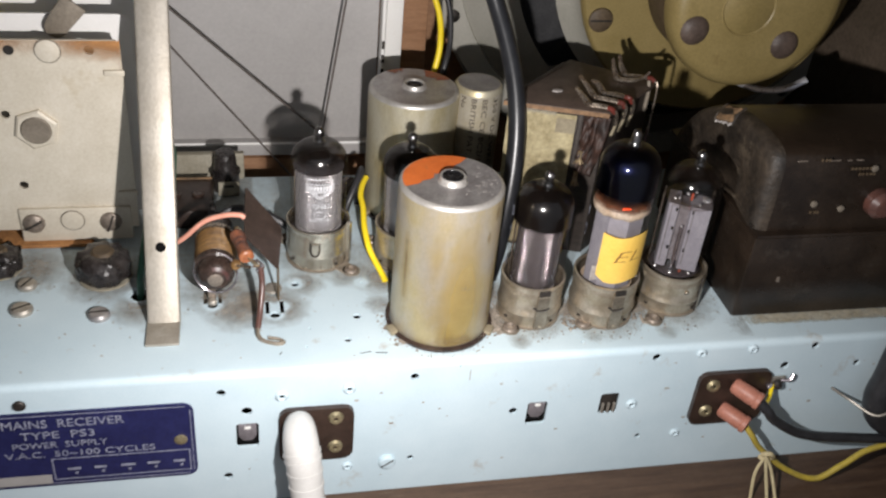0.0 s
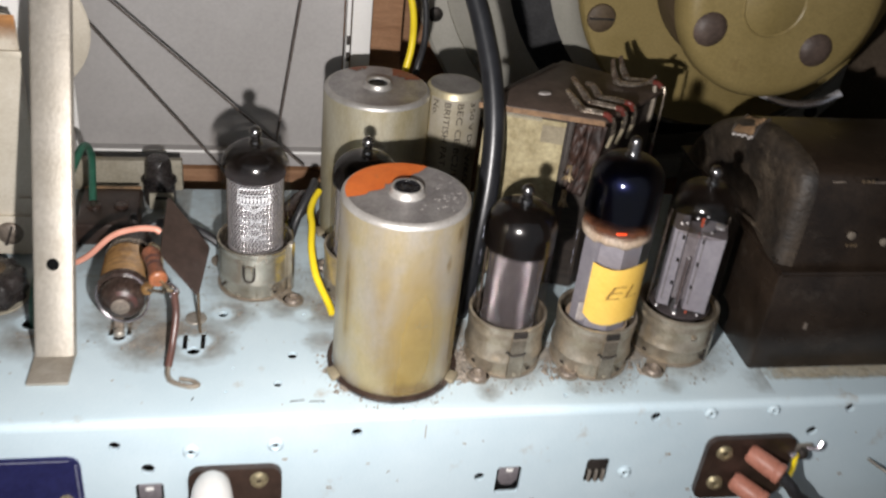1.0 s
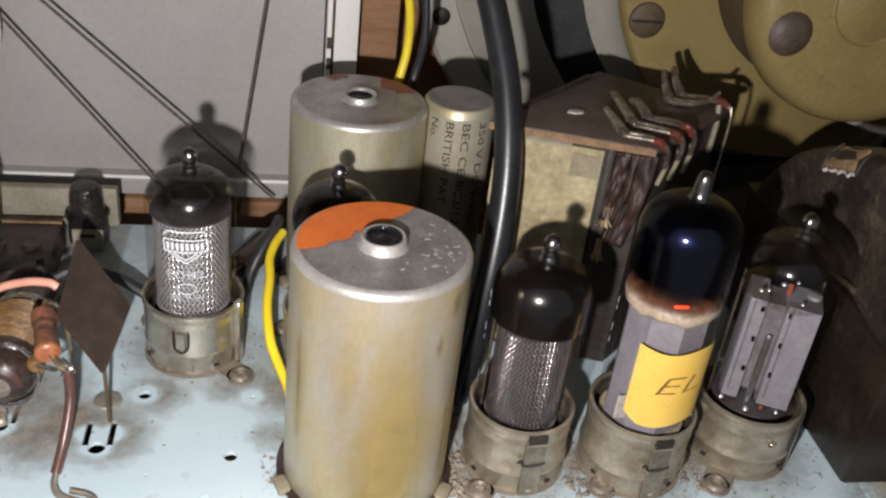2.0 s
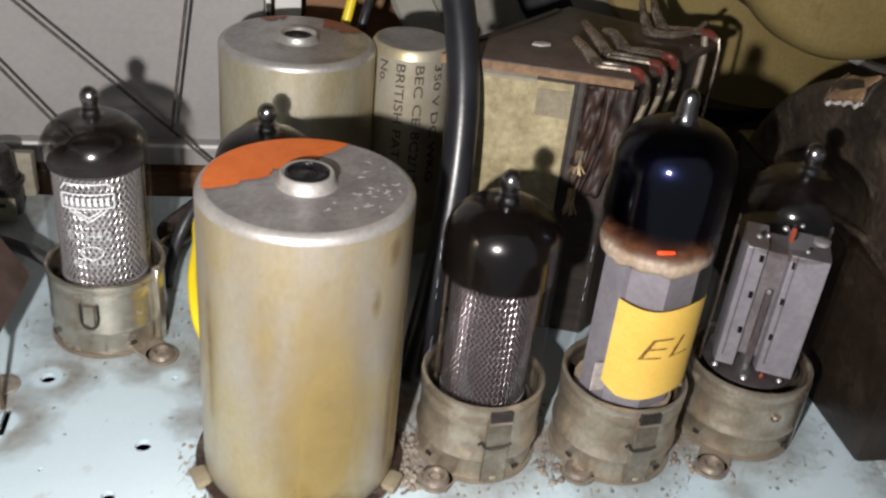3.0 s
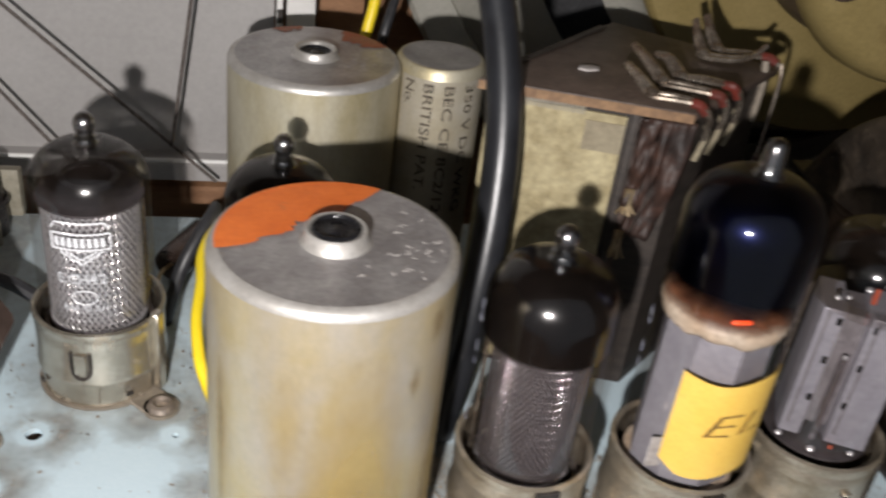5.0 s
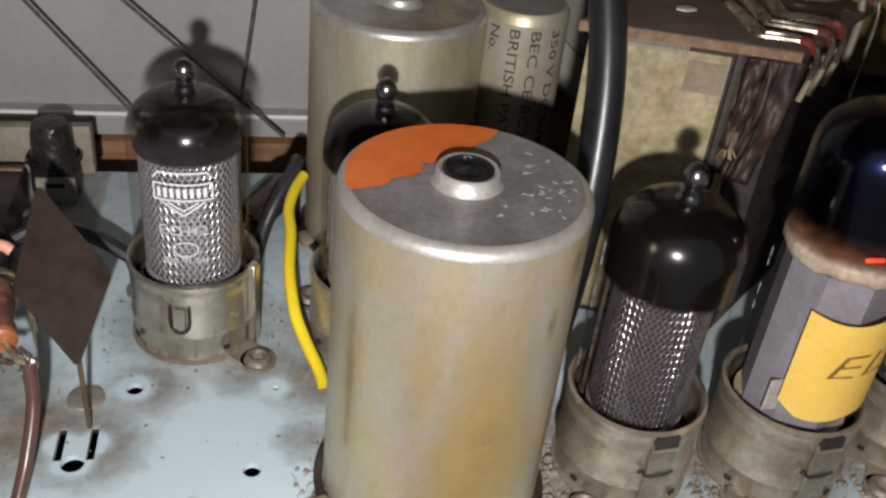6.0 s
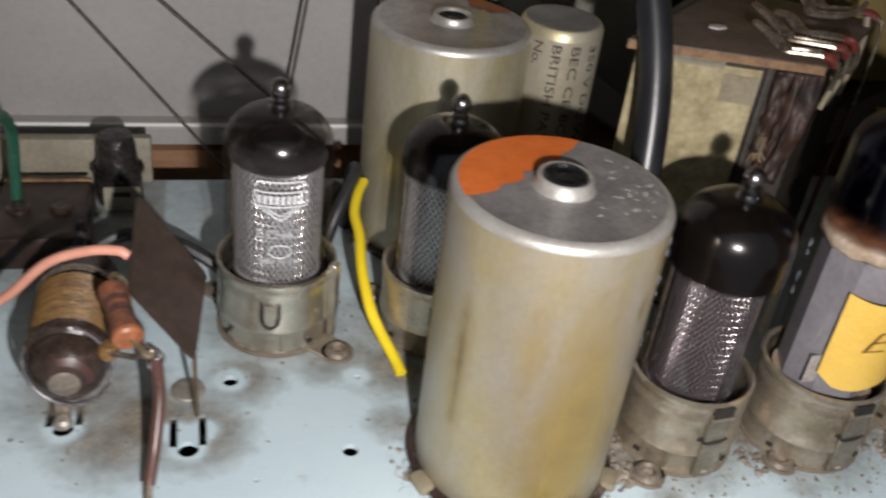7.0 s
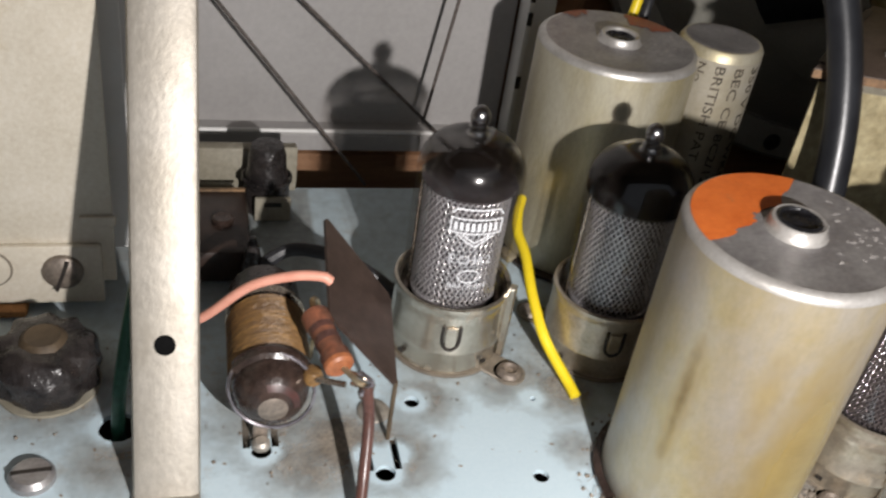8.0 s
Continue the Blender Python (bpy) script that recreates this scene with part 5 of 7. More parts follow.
# dust that has settled round the sockets and along the chassis: place, reach, thickness
dust_sheet([(0.038, 0.332, 0.021, 0.95), (0.075, 0.328, 0.024, 1.0), (0.104, 0.300, 0.013, 1.0), (0.1197, 0.287, 0.0205, 1.0), (0.150, 0.2853, 0.0205, 1.0), (0.182, 0.290, 0.022, 0.95),
            (0.136, 0.286, 0.010, 1.0), (0.166, 0.286, 0.010, 1.0), (0.0822, 0.285, 0.0232, 0.75), (0.063, 0.313, 0.013, 0.9), (-0.002, 0.310, 0.020, 0.8), (0.010, 0.301, 0.013, 1.15), (0.002, 0.297, 0.011, 0.9),
            (-0.024, 0.289, 0.010, 0.6), (-0.047, 0.322, 0.020, 0.95), (-0.034, 0.300, 0.013, 0.8), (-0.077, 0.330, 0.019, 0.85), (0.105, 0.283, 0.010, 1.05), (0.0185, 0.300, 0.015, 0.8), (0.055, 0.318, 0.013, 0.7), (0.060, 0.296, 0.008, 0.7), (0.21, 0.27, 0.012, 0.5),
            (0.0200, 0.2965, 0.013, 1.0), (0.0300, 0.3120, 0.011, 0.8), (0.0480, 0.3160, 0.010, 0.7), (0.0040, 0.2960, 0.015, 0.85), (0.112, 0.268, 0.006, 0.7), (0.143, 0.269, 0.006, 0.6), (0.174, 0.269, 0.006, 0.6), (-0.035, 0.305, 0.012, 0.6)], -0.12, 0.21, 0.263, 0.398)


def fluff(spots, seed):
    """Small matted lumps and hairs of fluff lying in the dust."""
    rnd = random.Random(seed)
    verts, faces = [], []
    for cx, cy, r0, r1, n, *big in spots:
        for _ in range(n):
            a, d = rnd.uniform(0, 2 * math.pi), rnd.uniform(r0, r1)
            px, py = cx + d * math.cos(a), cy + d * math.sin(a)
            if rnd.random() < 0.72:
                s, base = rnd.uniform(0.0001, 0.0005) * (big[0] if big else 1), len(verts)
                m = 6
                for k in range(m):
                    b = 2 * math.pi * k / m
                    q = s * rnd.uniform(0.6, 1.3)
                    verts.append((px + q * math.cos(b), py + q * math.sin(b), CH + 0.0001))
                for k in range(m):
                    b = 2 * math.pi * k / m + 0.4
                    q = s * rnd.uniform(0.3, 0.8)
                    verts.append((px + q * math.cos(b), py + q * math.sin(b), CH + 0.0001 + s * rnd.uniform(0.5, 1.0)))
                verts.append((px, py, CH + 0.0001 + s * 1.0))
                for k in range(m):
                    j = (k + 1) % m
                    faces.append((base + k, base + j, base + m + j, base + m + k))
                    faces.append((base + m + k, base + m + j, base + 2 * m))
            else:
                ang, L, base = rnd.uniform(0, 6.28), rnd.uniform(0.001, 0.0035), len(verts)
                w, bend = 0.00005, rnd.uniform(-1.2, 1.2)
                x, y = px, py
                for k in range(6):
                    nx, ny = -math.sin(ang), math.cos(ang)
                    z = CH + 0.0004 + 0.0006 * math.sin(k / 5 * math.pi)
                    verts.extend([(x - nx * w, y - ny * w, z), (x + nx * w, y + ny * w, z + 0.00005)])
                    x, y, ang = x + math.cos(ang) * L / 5, y + math.sin(ang) * L / 5, ang + bend / 5
                for k in range(5):
                    faces.append((base + 2 * k, base + 2 * k + 1, base + 2 * k + 3, base + 2 * k + 2))
    me = bpy.data.meshes.new("fluff")
    me.from_pydata(verts, [], faces)
    me.shade_smooth()
    me.materials.append(m_fluff)
    tagged(new("fluff", me), "grey-brown fluff and grit lying between the valve sockets", "fluff", kind="stuff")


fluff([(0.1045, 0.277, 0.0, 0.0045, 70, 2.4), (0.1035, 0.286, 0.0, 0.004, 50, 2.6), (0.135, 0.277, 0.0, 0.004, 30, 2.0), (0.166, 0.277, 0.0, 0.004, 30, 2.0), (0.0625, 0.281, 0.0, 0.003, 30, 2.2), (0.0655, 0.272, 0.0, 0.003, 30, 2.0),
       (0.1197, 0.287, 0.0135, 0.0200, 120), (0.1500, 0.2853, 0.0138, 0.0205, 130), (0.182, 0.2905, 0.0145, 0.022, 110), (0.0822, 0.285, 0.0205, 0.0245, 150), (0.104, 0.292, 0.0, 0.010, 110), (0.136, 0.284, 0.0, 0.006, 60), (0.166, 0.285, 0.0, 0.006, 60),
       (0.038, 0.332, 0.0150, 0.021, 60), (0.075, 0.328, 0.015, 0.021, 70), (-0.002, 0.308, 0.0, 0.017, 60), (-0.0475, 0.3225, 0.0095, 0.016, 60), (-0.0765, 0.33, 0.0, 0.017, 60)], 21)


def film(name, x0, x1, y0, y1, z, mat, parent, label, nx=60, ny=8):
    """A thin level smear that fades at its border."""
    verts, vals, faces = [], [], []
    for i in range(nx + 1):
        for j in range(ny + 1):
            f, g = i / nx, j / ny
            verts.append((x0 + (x1 - x0) * f, y0 + (y1 - y0) * g, z))
            vals.append(0.9 * min(1, 8 * f, 8 * (1 - f)) * min(1, 3 * g, 3 * (1 - g) + 0.6))
    for i in range(nx):
        for j in range(ny):
            q = i * (ny + 1) + j
            faces.append((q, q + ny + 1, q + ny + 2, q + 1))
    me = bpy.data.meshes.new(name)
    me.from_pydata(verts, [], faces)
    cover_layer(me, vals)
    me.materials.append(mat)
    ob = new(name, me)
    ob.parent, ob.matrix_parent_inverse = parent, Matrix.Translation(-parent.location)
    return tagged(ob, label)


film("glue_smear", 0.204, 0.32, 0.2685, 0.2765, CH + 0.00026, m_glue, chassis, "yellowed glue smear")
for x0, x1, y, turn in ((0.0485, 0.0530, 0.2668, 8), (0.0545, 0.0592, 0.2662, -4), (0.0185, 0.0200, 0.2690, 70)):
    part("scratch", moved(box(-(x1 - x0) / 2, (x1 - x0) / 2, -0.0002, 0.0002, 0, 0.00008), Matrix.Translation(((x0 + x1) / 2, y, CH)) @ Matrix.Rotation(radians(turn), 4, "Z")), m_dark_slot, chassis, "dark scratch")
part("scratch", box(0.0905, 0.0908, Y0 - 0.0001, Y0 + 0.0004, 0.0545, 0.0600), m_dust, chassis, "dark scratch")
rnd = random.Random(11)
for k in range(46):
    x, z = rnd.uniform(-0.12, 0.28), rnd.uniform(0.002, 0.060)
    s = rnd.uniform(0.0002, 0.0007)
    part("speck", box(x - s, x + s * rnd.uniform(0.6, 2.5), Y0 - 0.00008, Y0 + 0.0003, z - s * 0.6, z + s * 0.6), m_dust, chassis)
for k in range(60):
    x, y = rnd.uniform(-0.1, 0.2), rnd.uniform(0.264, 0.31)
    s = rnd.uniform(0.00012, 0.0004)
    part("speck", moved(box(-s, s * rnd.uniform(0.6, 2.0), -s * 0.6, s * 0.6, 0, 0.00008), Matrix.Translation((x, y, CH)) @ Matrix.Rotation(rnd.uniform(0, 3), 4, "Z")), m_dust, chassis)


# ---- output transformer ----
def output_transformer():
    t = thing("output_transformer", (0.15, 0.352, CH), "output transformer with cream paper side and brown tag board", "transformer")
    A, B, C, D = Vector((0.1135, 0.3375)), Vector((0.1550, 0.3245)), Vector((0.1870, 0.3535)), Vector((0.1545, 0.3785))
    mid = (A + B + C + D) / 4

    def inset(k):
        return [mid + (p - mid) * k for p in (A, B, C, D)]

    z = 0.1352
    part("tag_board", prism([tuple(p) for p in (A, B, C, D)], z - 0.0018, z, 0.0002), [m_pax], t, "dusty brown tag board")
    e = (B - A).normalized()
    nrm = Vector((e.y, -e.x))
    part("board_edge", prism([tuple(A + nrm * 0.0003), tuple(B + nrm * 0.0003), tuple(B - nrm * 0.0006), tuple(A - nrm * 0.0006)], z - 0.0021, z - 0.0002), m_pax_edge, t, "lighter board edge")
    q = inset(0.93)
    part("core", prism([tuple(p) for p in q], CH + 0.0002, z - 0.0020), m_lam, t, "dark laminated core")
    a, b = q[0] + nrm * 0.0008, q[0] + (q[1] - q[0]) * 0.70 + nrm * 0.0008
    part("cream_side", prism([tuple(a), tuple(b), tuple(b - nrm * 0.0007), tuple(a - nrm * 0.0007)], CH + 0.002, z - 0.0034), m_cream, t, "mottled cream paper side")
    s0, s1 = q[0] + (q[1] - q[0]) * 0.50 + nrm * 0.0010, q[0] + (q[1] - q[0]) * 0.70 + nrm * 0.0010
    part("patch", prism([tuple(s0), tuple(s1), tuple(s1 - nrm * 0.0004), tuple(s0 - nrm * 0.0004)], 0.1235, 0.1300), m_patch, t, "faded brown paper patch")
    c0, c1 = q[0] + (q[1] - q[0]) * 0.72, q[1]
    part("winding", prism([tuple(c0 + nrm * 0.0002), tuple(c1 - nrm * 0.0005), tuple(c1 - nrm * 0.004), tuple(c0 - nrm * 0.003)], CH + 0.004, z - 0.003, 0.0006), m_bobbin, t, "dark waxed winding")
    part("side_post", prism([tuple(c0 + nrm * 0.0012), tuple(c0 + e * 0.0018 + nrm * 0.0012), tuple(c0 + e * 0.0018 - nrm * 0.001), tuple(c0 - nrm * 0.001)], CH + 0.004, z - 0.002, 0.0003), m_lam, t, "dark edge post")
    rnd = random.Random(31)
    for f, wd, z0, lean in ((0.825, 0.0042, 0.1135, -0.0014), (0.90, 0.0020, 0.1035, -0.0046), (0.985, 0.0050, 0.1060, -0.0040)):
        verts, faces, nz, nw = [], [], 22, 6
        p = q[0] + (q[1] - q[0]) * f + nrm * 0.0012
        for i in range(nz + 1):
            g = i / nz
            zz = z - 0.0025 + (z0 - z + 0.0025) * g
            for j in range(nw + 1):
                h = j / nw - 0.5
                side = wd * h * (1 - 0.25 * g) + lean * g * g
                out = 0.0022 * noise.noise(Vector((f * 40 + h * 3.6, g * 4.5, 0.3))) + 0.0005 * math.cos(h * 3.1) + 0.0014 * g - 0.0006
                c = p + e * side + nrm * out
                verts.append((c.x, c.y, zz + 0.0006 * noise.noise(Vector((f * 9, h * 7, 2.0))) * g))
        for i in range(nz):
            for j in range(nw):
                k = i * (nw + 1) + j
                faces.append((k, k + 1, k + nw + 2, k + nw + 1))
        me = bpy.data.meshes.new("paper_sleeve")
        me.from_pydata(verts, [], faces)
        me.shade_smooth()
        me.materials.append(m_waxed)
        ob = new("paper_sleeve", me)
        ob.parent, ob.matrix_parent_inverse = t, Matrix.Translation(-t.location)
        so = ob.modifiers.new("thickness", "SOLIDIFY")
        so.thickness = 0.0003
        tagged(ob, "wrinkled red-brown waxed paper sleeve")
        c = p + e * lean + nrm * 0.0022
        if f < 0.95:
            for k in range(6):
                dx = (k - 2.5) * 0.0005
                s = c + e * dx * 0.6
                u = c + e * (dx * 1.3 + rnd.uniform(-0.0003, 0.0003)) + nrm * rnd.uniform(0.0002, 0.0012)
                part("frayed_strand", tube([(s.x, s.y, z0 + 0.004), (s.x, s.y, z0 + 0.0005), (u.x, u.y, z0 - 0.0016 - rnd.uniform(0, 0.0012))], 0.00022, 5, 3), m_copper, t, "frayed bright copper strand")
    for k in range(24):
        f = 0.20 + 0.013 * k
        c = A + (B - A) * f - nrm * 0.0002
        part("comb_tooth", prism([tuple(c), tuple(c + e * 0.00035), tuple(c + e * 0.00035 - nrm * 0.0012), tuple(c - nrm * 0.0012)], z - 0.0040, z - 0.0018), m_rail, t)
    d = (D - A).normalized()
    nd = Vector((-d.y, d.x))
    part("clamp_strip", prism([tuple(A + d * 0.004 + nd * 0.0004), tuple(A + d * 0.004 - nd * 0.0012), tuple(D - d * 0.006 - nd * 0.0012), tuple(D - d * 0.006 + nd * 0.0004)], z + 0.0001, z + 0.0004), m_lam, t, "dark strip along the edge")
    part("chip", prism([(0.1362, 0.3448), (0.1383, 0.3438), (0.1408, 0.3446), (0.1413, 0.3462), (0.1398, 0.3474), (0.1372, 0.3468)], z + 0.0001, z + 0.0006, 0.0002), m_ragged, t, "pale chip in the board")
    # four twisted tag wires along the far side of the board, two at its corner
    tags = [[(0.1452, 0.3415, z + 0.0034), (0.1462, 0.3355, z + 0.0028), (0.1475, 0.3302, z + 0.0014), (0.1515, 0.3278, z + 0.0018), (0.1555, 0.3248, z + 0.0018), (0.1582, 0.3245, z - 0.0010), (0.1590, 0.3262, z - 0.0070)],
            [(0.1498, 0.3510, z + 0.0042), (0.1508, 0.3440, z + 0.0034), (0.1522, 0.3374, z + 0.0014), (0.1568, 0.3338, z + 0.0018), (0.1620, 0.3300, z + 0.0018), (0.1642, 0.3300, z - 0.0012), (0.1642, 0.3312, z - 0.0070)],
            [(0.1545, 0.3490, z + 0.0032), (0.1558, 0.3445, z + 0.0038), (0.1575, 0.3402, z + 0.0014), (0.1615, 0.3380, z + 0.0020), (0.1663, 0.3335, z + 0.0024), (0.1690, 0.3340, z - 0.0012), (0.1692, 0.3352, z - 0.0075)],
            [(0.1688, 0.3640, z + 0.0066), (0.1682, 0.3598, z + 0.0042), (0.1684, 0.3550, z + 0.0014), (0.1745, 0.3522, z + 0.0018), (0.1795, 0.3528, z + 0.0028), (0.1825, 0.3540, z + 0.0046)],
            [(0.1730, 0.3675, z + 0.0066), (0.1726, 0.3630, z + 0.0042), (0.1733, 0.3582, z + 0.0014), (0.1790, 0.3556, z + 0.0020), (0.1832, 0.3520, z + 0.0026), (0.1852, 0.3500, z + 0.0012)]]
    for k, line in enumerate(tags):
        part("tag_lug", tube(line[:3], 0.0013, 8, 6, 0.5, lambda f: 0.0009 + 0.0006 * f), m_tagwire, t, "bent tinned lug")
        for s in (-1, 1):
            off = Vector((0.00042 * s, 0.00036 * s, 0.00022 * s))
            part("tag_wire", tube([Vector(line[1]) * 0.4 + Vector(line[2]) * 0.6 + off] + [Vector(w) + off * (1 if i < 2 else 0.3) for i, w in enumerate(line[2:])], 0.00066, 8, 6), m_tagwire, t, "tarnished tinned tag wire")
        p = Vector(line[2])
        part("solder", lathe([(0, -0.0011), (0.0012, -0.0006), (0.0015, 0), (0.0010, 0.0008), (0, 0.0012)], (p.x, p.y, p.z + 0.0005), 12), m_tagwire, t, "dull solder blob")
        w = [Vector(line[4]) * 0.7 + Vector(line[3]) * 0.3, Vector(line[4]), Vector(line[5]) * 0.6 + Vector(line[4]) * 0.4]
        if k != 3:
            part("sleeve", tube(w, 0.00105, 9, 4), m_sleeve, t, "faded red sleeve")
    for sx, sy, zl in ((0.1590, 0.3262, 0.1245), (0.1642, 0.3312, 0.1235), (0.1692, 0.3352, 0.1240)):
        part("lead_end", tube([(sx, sy, z - 0.003), (sx + 0.0002, sy - 0.0002, 0.1295), (sx - 0.0012, sy - 0.0006, zl)], 0.0010, 8, 6, 0.7), m_patch, t, "tan sleeved lead end")
    for x0, y0, w, zl, m in ((0.1850, 0.3498, 0.00045, 0.1150, m_tagwire), (0.1818, 0.3512, 0.0009, 0.1235, m_leaf)):
        part("drop_wire", tube([(x0, y0, z + 0.0022), (x0 + 0.0002, y0 - 0.0012, z - 0.0030), (x0 - 0.0002, y0 - 0.0016, zl)], w, 8), m, t, "lead hanging over the board's edge")
    part("drop_lead", tube([(0.1848, 0.3482, 0.1152), (0.1838, 0.3482, 0.095), (0.1830, 0.3482, CH + 0.001)], 0.0007, 8), m_brown_wire, t, "sleeved lead down to the chassis")


output_transformer()


# ---- mains transformer ----
def mains_transformer():
    t = thing("mains_transformer", (0.262, 0.318, CH), "large dusty black enamelled mains transformer", "transformer")
    x0, x1 = 0.2050, 0.322
    part("core", box(x0, x1, 0.2755, 0.362, CH + 0.0002, 0.1055, 0.0012), m_mains, t, "black lower core box")
    part("flange", box(x0 - 0.0008, x1, 0.2735, 0.364, 0.1052, 0.1072, 0.0006), m_mains, t, "thin black clamping flange")
    base = [(0.2770, 0.1070), (0.2772, 0.125), (0.2782, 0.1365), (0.2815, 0.1408), (0.2880, 0.1424), (0.302, 0.1428), (0.316, 0.1408), (0.330, 0.1360), (0.343, 0.1285), (0.353, 0.1185), (0.3600, 0.1070)]
    cy, cz = 0.316, 0.107
    bm, rings = bmesh.new(), []
    base = [(p.y, p.z) for p in smooth_path([(0, y, z) for y, z in base], 4)]
    for x, k in ((x0 + 0.0030, 0.22), (x0 + 0.0010, 0.50), (x0 - 0.0006, 0.72), (x0 - 0.0012, 0.86), (x0 - 0.0004, 0.94), (x0 + 0.0014, 0.98), (x0 + 0.0044, 1.0), (x0 + 0.030, 1.0), (x1, 1.0)):
        rings.append([bm.verts.new((x, cy + (y - cy) * k, cz + (z - cz) * k)) for y, z in base])
    for a, b in zip(rings, rings[1:]):
        for i in range(len(base) - 1):
            bm.faces.new((a[i], a[i + 1], b[i + 1], b[i]))
    bm.faces.new(rings[0]), bm.faces.new(rings[-1][::-1])
    bell = part("bell", bm, [m_mains, m_mains_dusty], t, "rounded black end cover, thick with dust", 65)
    for f in bell.data.polygons:
        f.material_index = 1 if f.center.x < x0 + 0.0036 else 0
    slope = Matrix.Translation((0.2060, 0.3200, 0.1364)) @ Matrix.Rotation(radians(-20), 4, "X") @ Matrix.Rotation(radians(-48), 4, "Y")
    tab = box(-0.0036, 0.0036, -0.0062, 0.0062, -0.0040, 0.0014, 0.0006)
    bmesh.ops.subdivide_edges(tab, edges=[e for e in tab.edges if e.calc_length() > 0.004], cuts=4)
    for v in tab.verts:
        v.co += Vector((0.0006 * noise.noise(v.co * 300), 0.0006 * noise.noise(v.co * 280 + Vector((3, 1, 0))), 0.0003 * noise.noise(v.co * 260 + Vector((7, 2, 5)))))
    part("cork_tab", moved(tab, slope), m_cork, t, "torn brown cork tab on the cover")
    part("torn_paper", moved(tube([(-0.0044 + 0.0005 * math.sin(k * 2.3), -0.0078 + 0.0014 * k, 0.0004 + 0.0003 * math.sin(k * 1.7 + 1)) for k in range(11)], 0.0005, 6, 3, 0.5), slope), m_ragged, t, "frayed whitish paper edge")
    for dy in (-0.0076, 0.0076):
        part("tab_band", moved(tube([(-0.0044, dy, 0.0), (0.0, dy * 1.03, 0.0012), (0.0044, dy, 0.0004)], 0.0006, 6), slope), m_mains_dusty, t, "dusty band beside the tab")
    part("ridge", tube([(x0 - 0.0005, 0.279, 0.1078), (x0 + 0.001, 0.296, 0.1095), (x0 + 0.001, 0.312, 0.1078)], 0.0009, 8), m_mains_dusty, t, "dusty seam")
    part("selector_knob", lathe([(0, -0.2772), (0.0062, -0.2772), (0.006, -0.2735), (0.004, -0.2715), (0, -0.271)], (0.2545, 0, 0.1195), 24, "y"), m_brown_wire, t, "red-brown round selector plug")
    for x, z in ((0.226, 0.1195), (0.2385, 0.117), (0.247, 0.135)):
        part("screw_head", disc((x, 0.2768, z), 0.0014, 0.0008, 14, "y", 0.0003), m_leaf, t, "small dull screw")
    rnd = random.Random(8)
    for x, z, n in ((0.2255, 0.1150, 3), (0.2410, 0.1320, 5), (0.2370, 0.1345, 6), (0.2230, 0.1385, 3)):
        for k in range(n):
            part("small_writing", box(x + 0.0016 * k, x + 0.0016 * k + rnd.uniform(0.0007, 0.0012), 0.2765, 0.2769, z, z + 0.0011), m_magnet, t)
    part("chip", box(0.2200, 0.2212, 0.2748, 0.2752, 0.083, 0.0855), m_rivet, t, "pale scratch")
    # pale flecks for worn enamel, with the edge's glints painted in
    for x, w in ((0.2165, 0.0022), (0.2300, 0.0026), (0.2365, 0.0010), (0.2410, 0.0016), (0.2600, 0.0012)):
        part("worn_edge_glint", moved(box(-w, w, -0.0003, 0.0003, -0.0002, 0.0002, 0.0001, 1), Matrix.Translation((x, 0.27855, 0.1377)) @ Matrix.Rotation(radians(40), 4, "X")), m_rivet, t, "worn edge, its glint put in as a pale fleck")


mains_transformer()


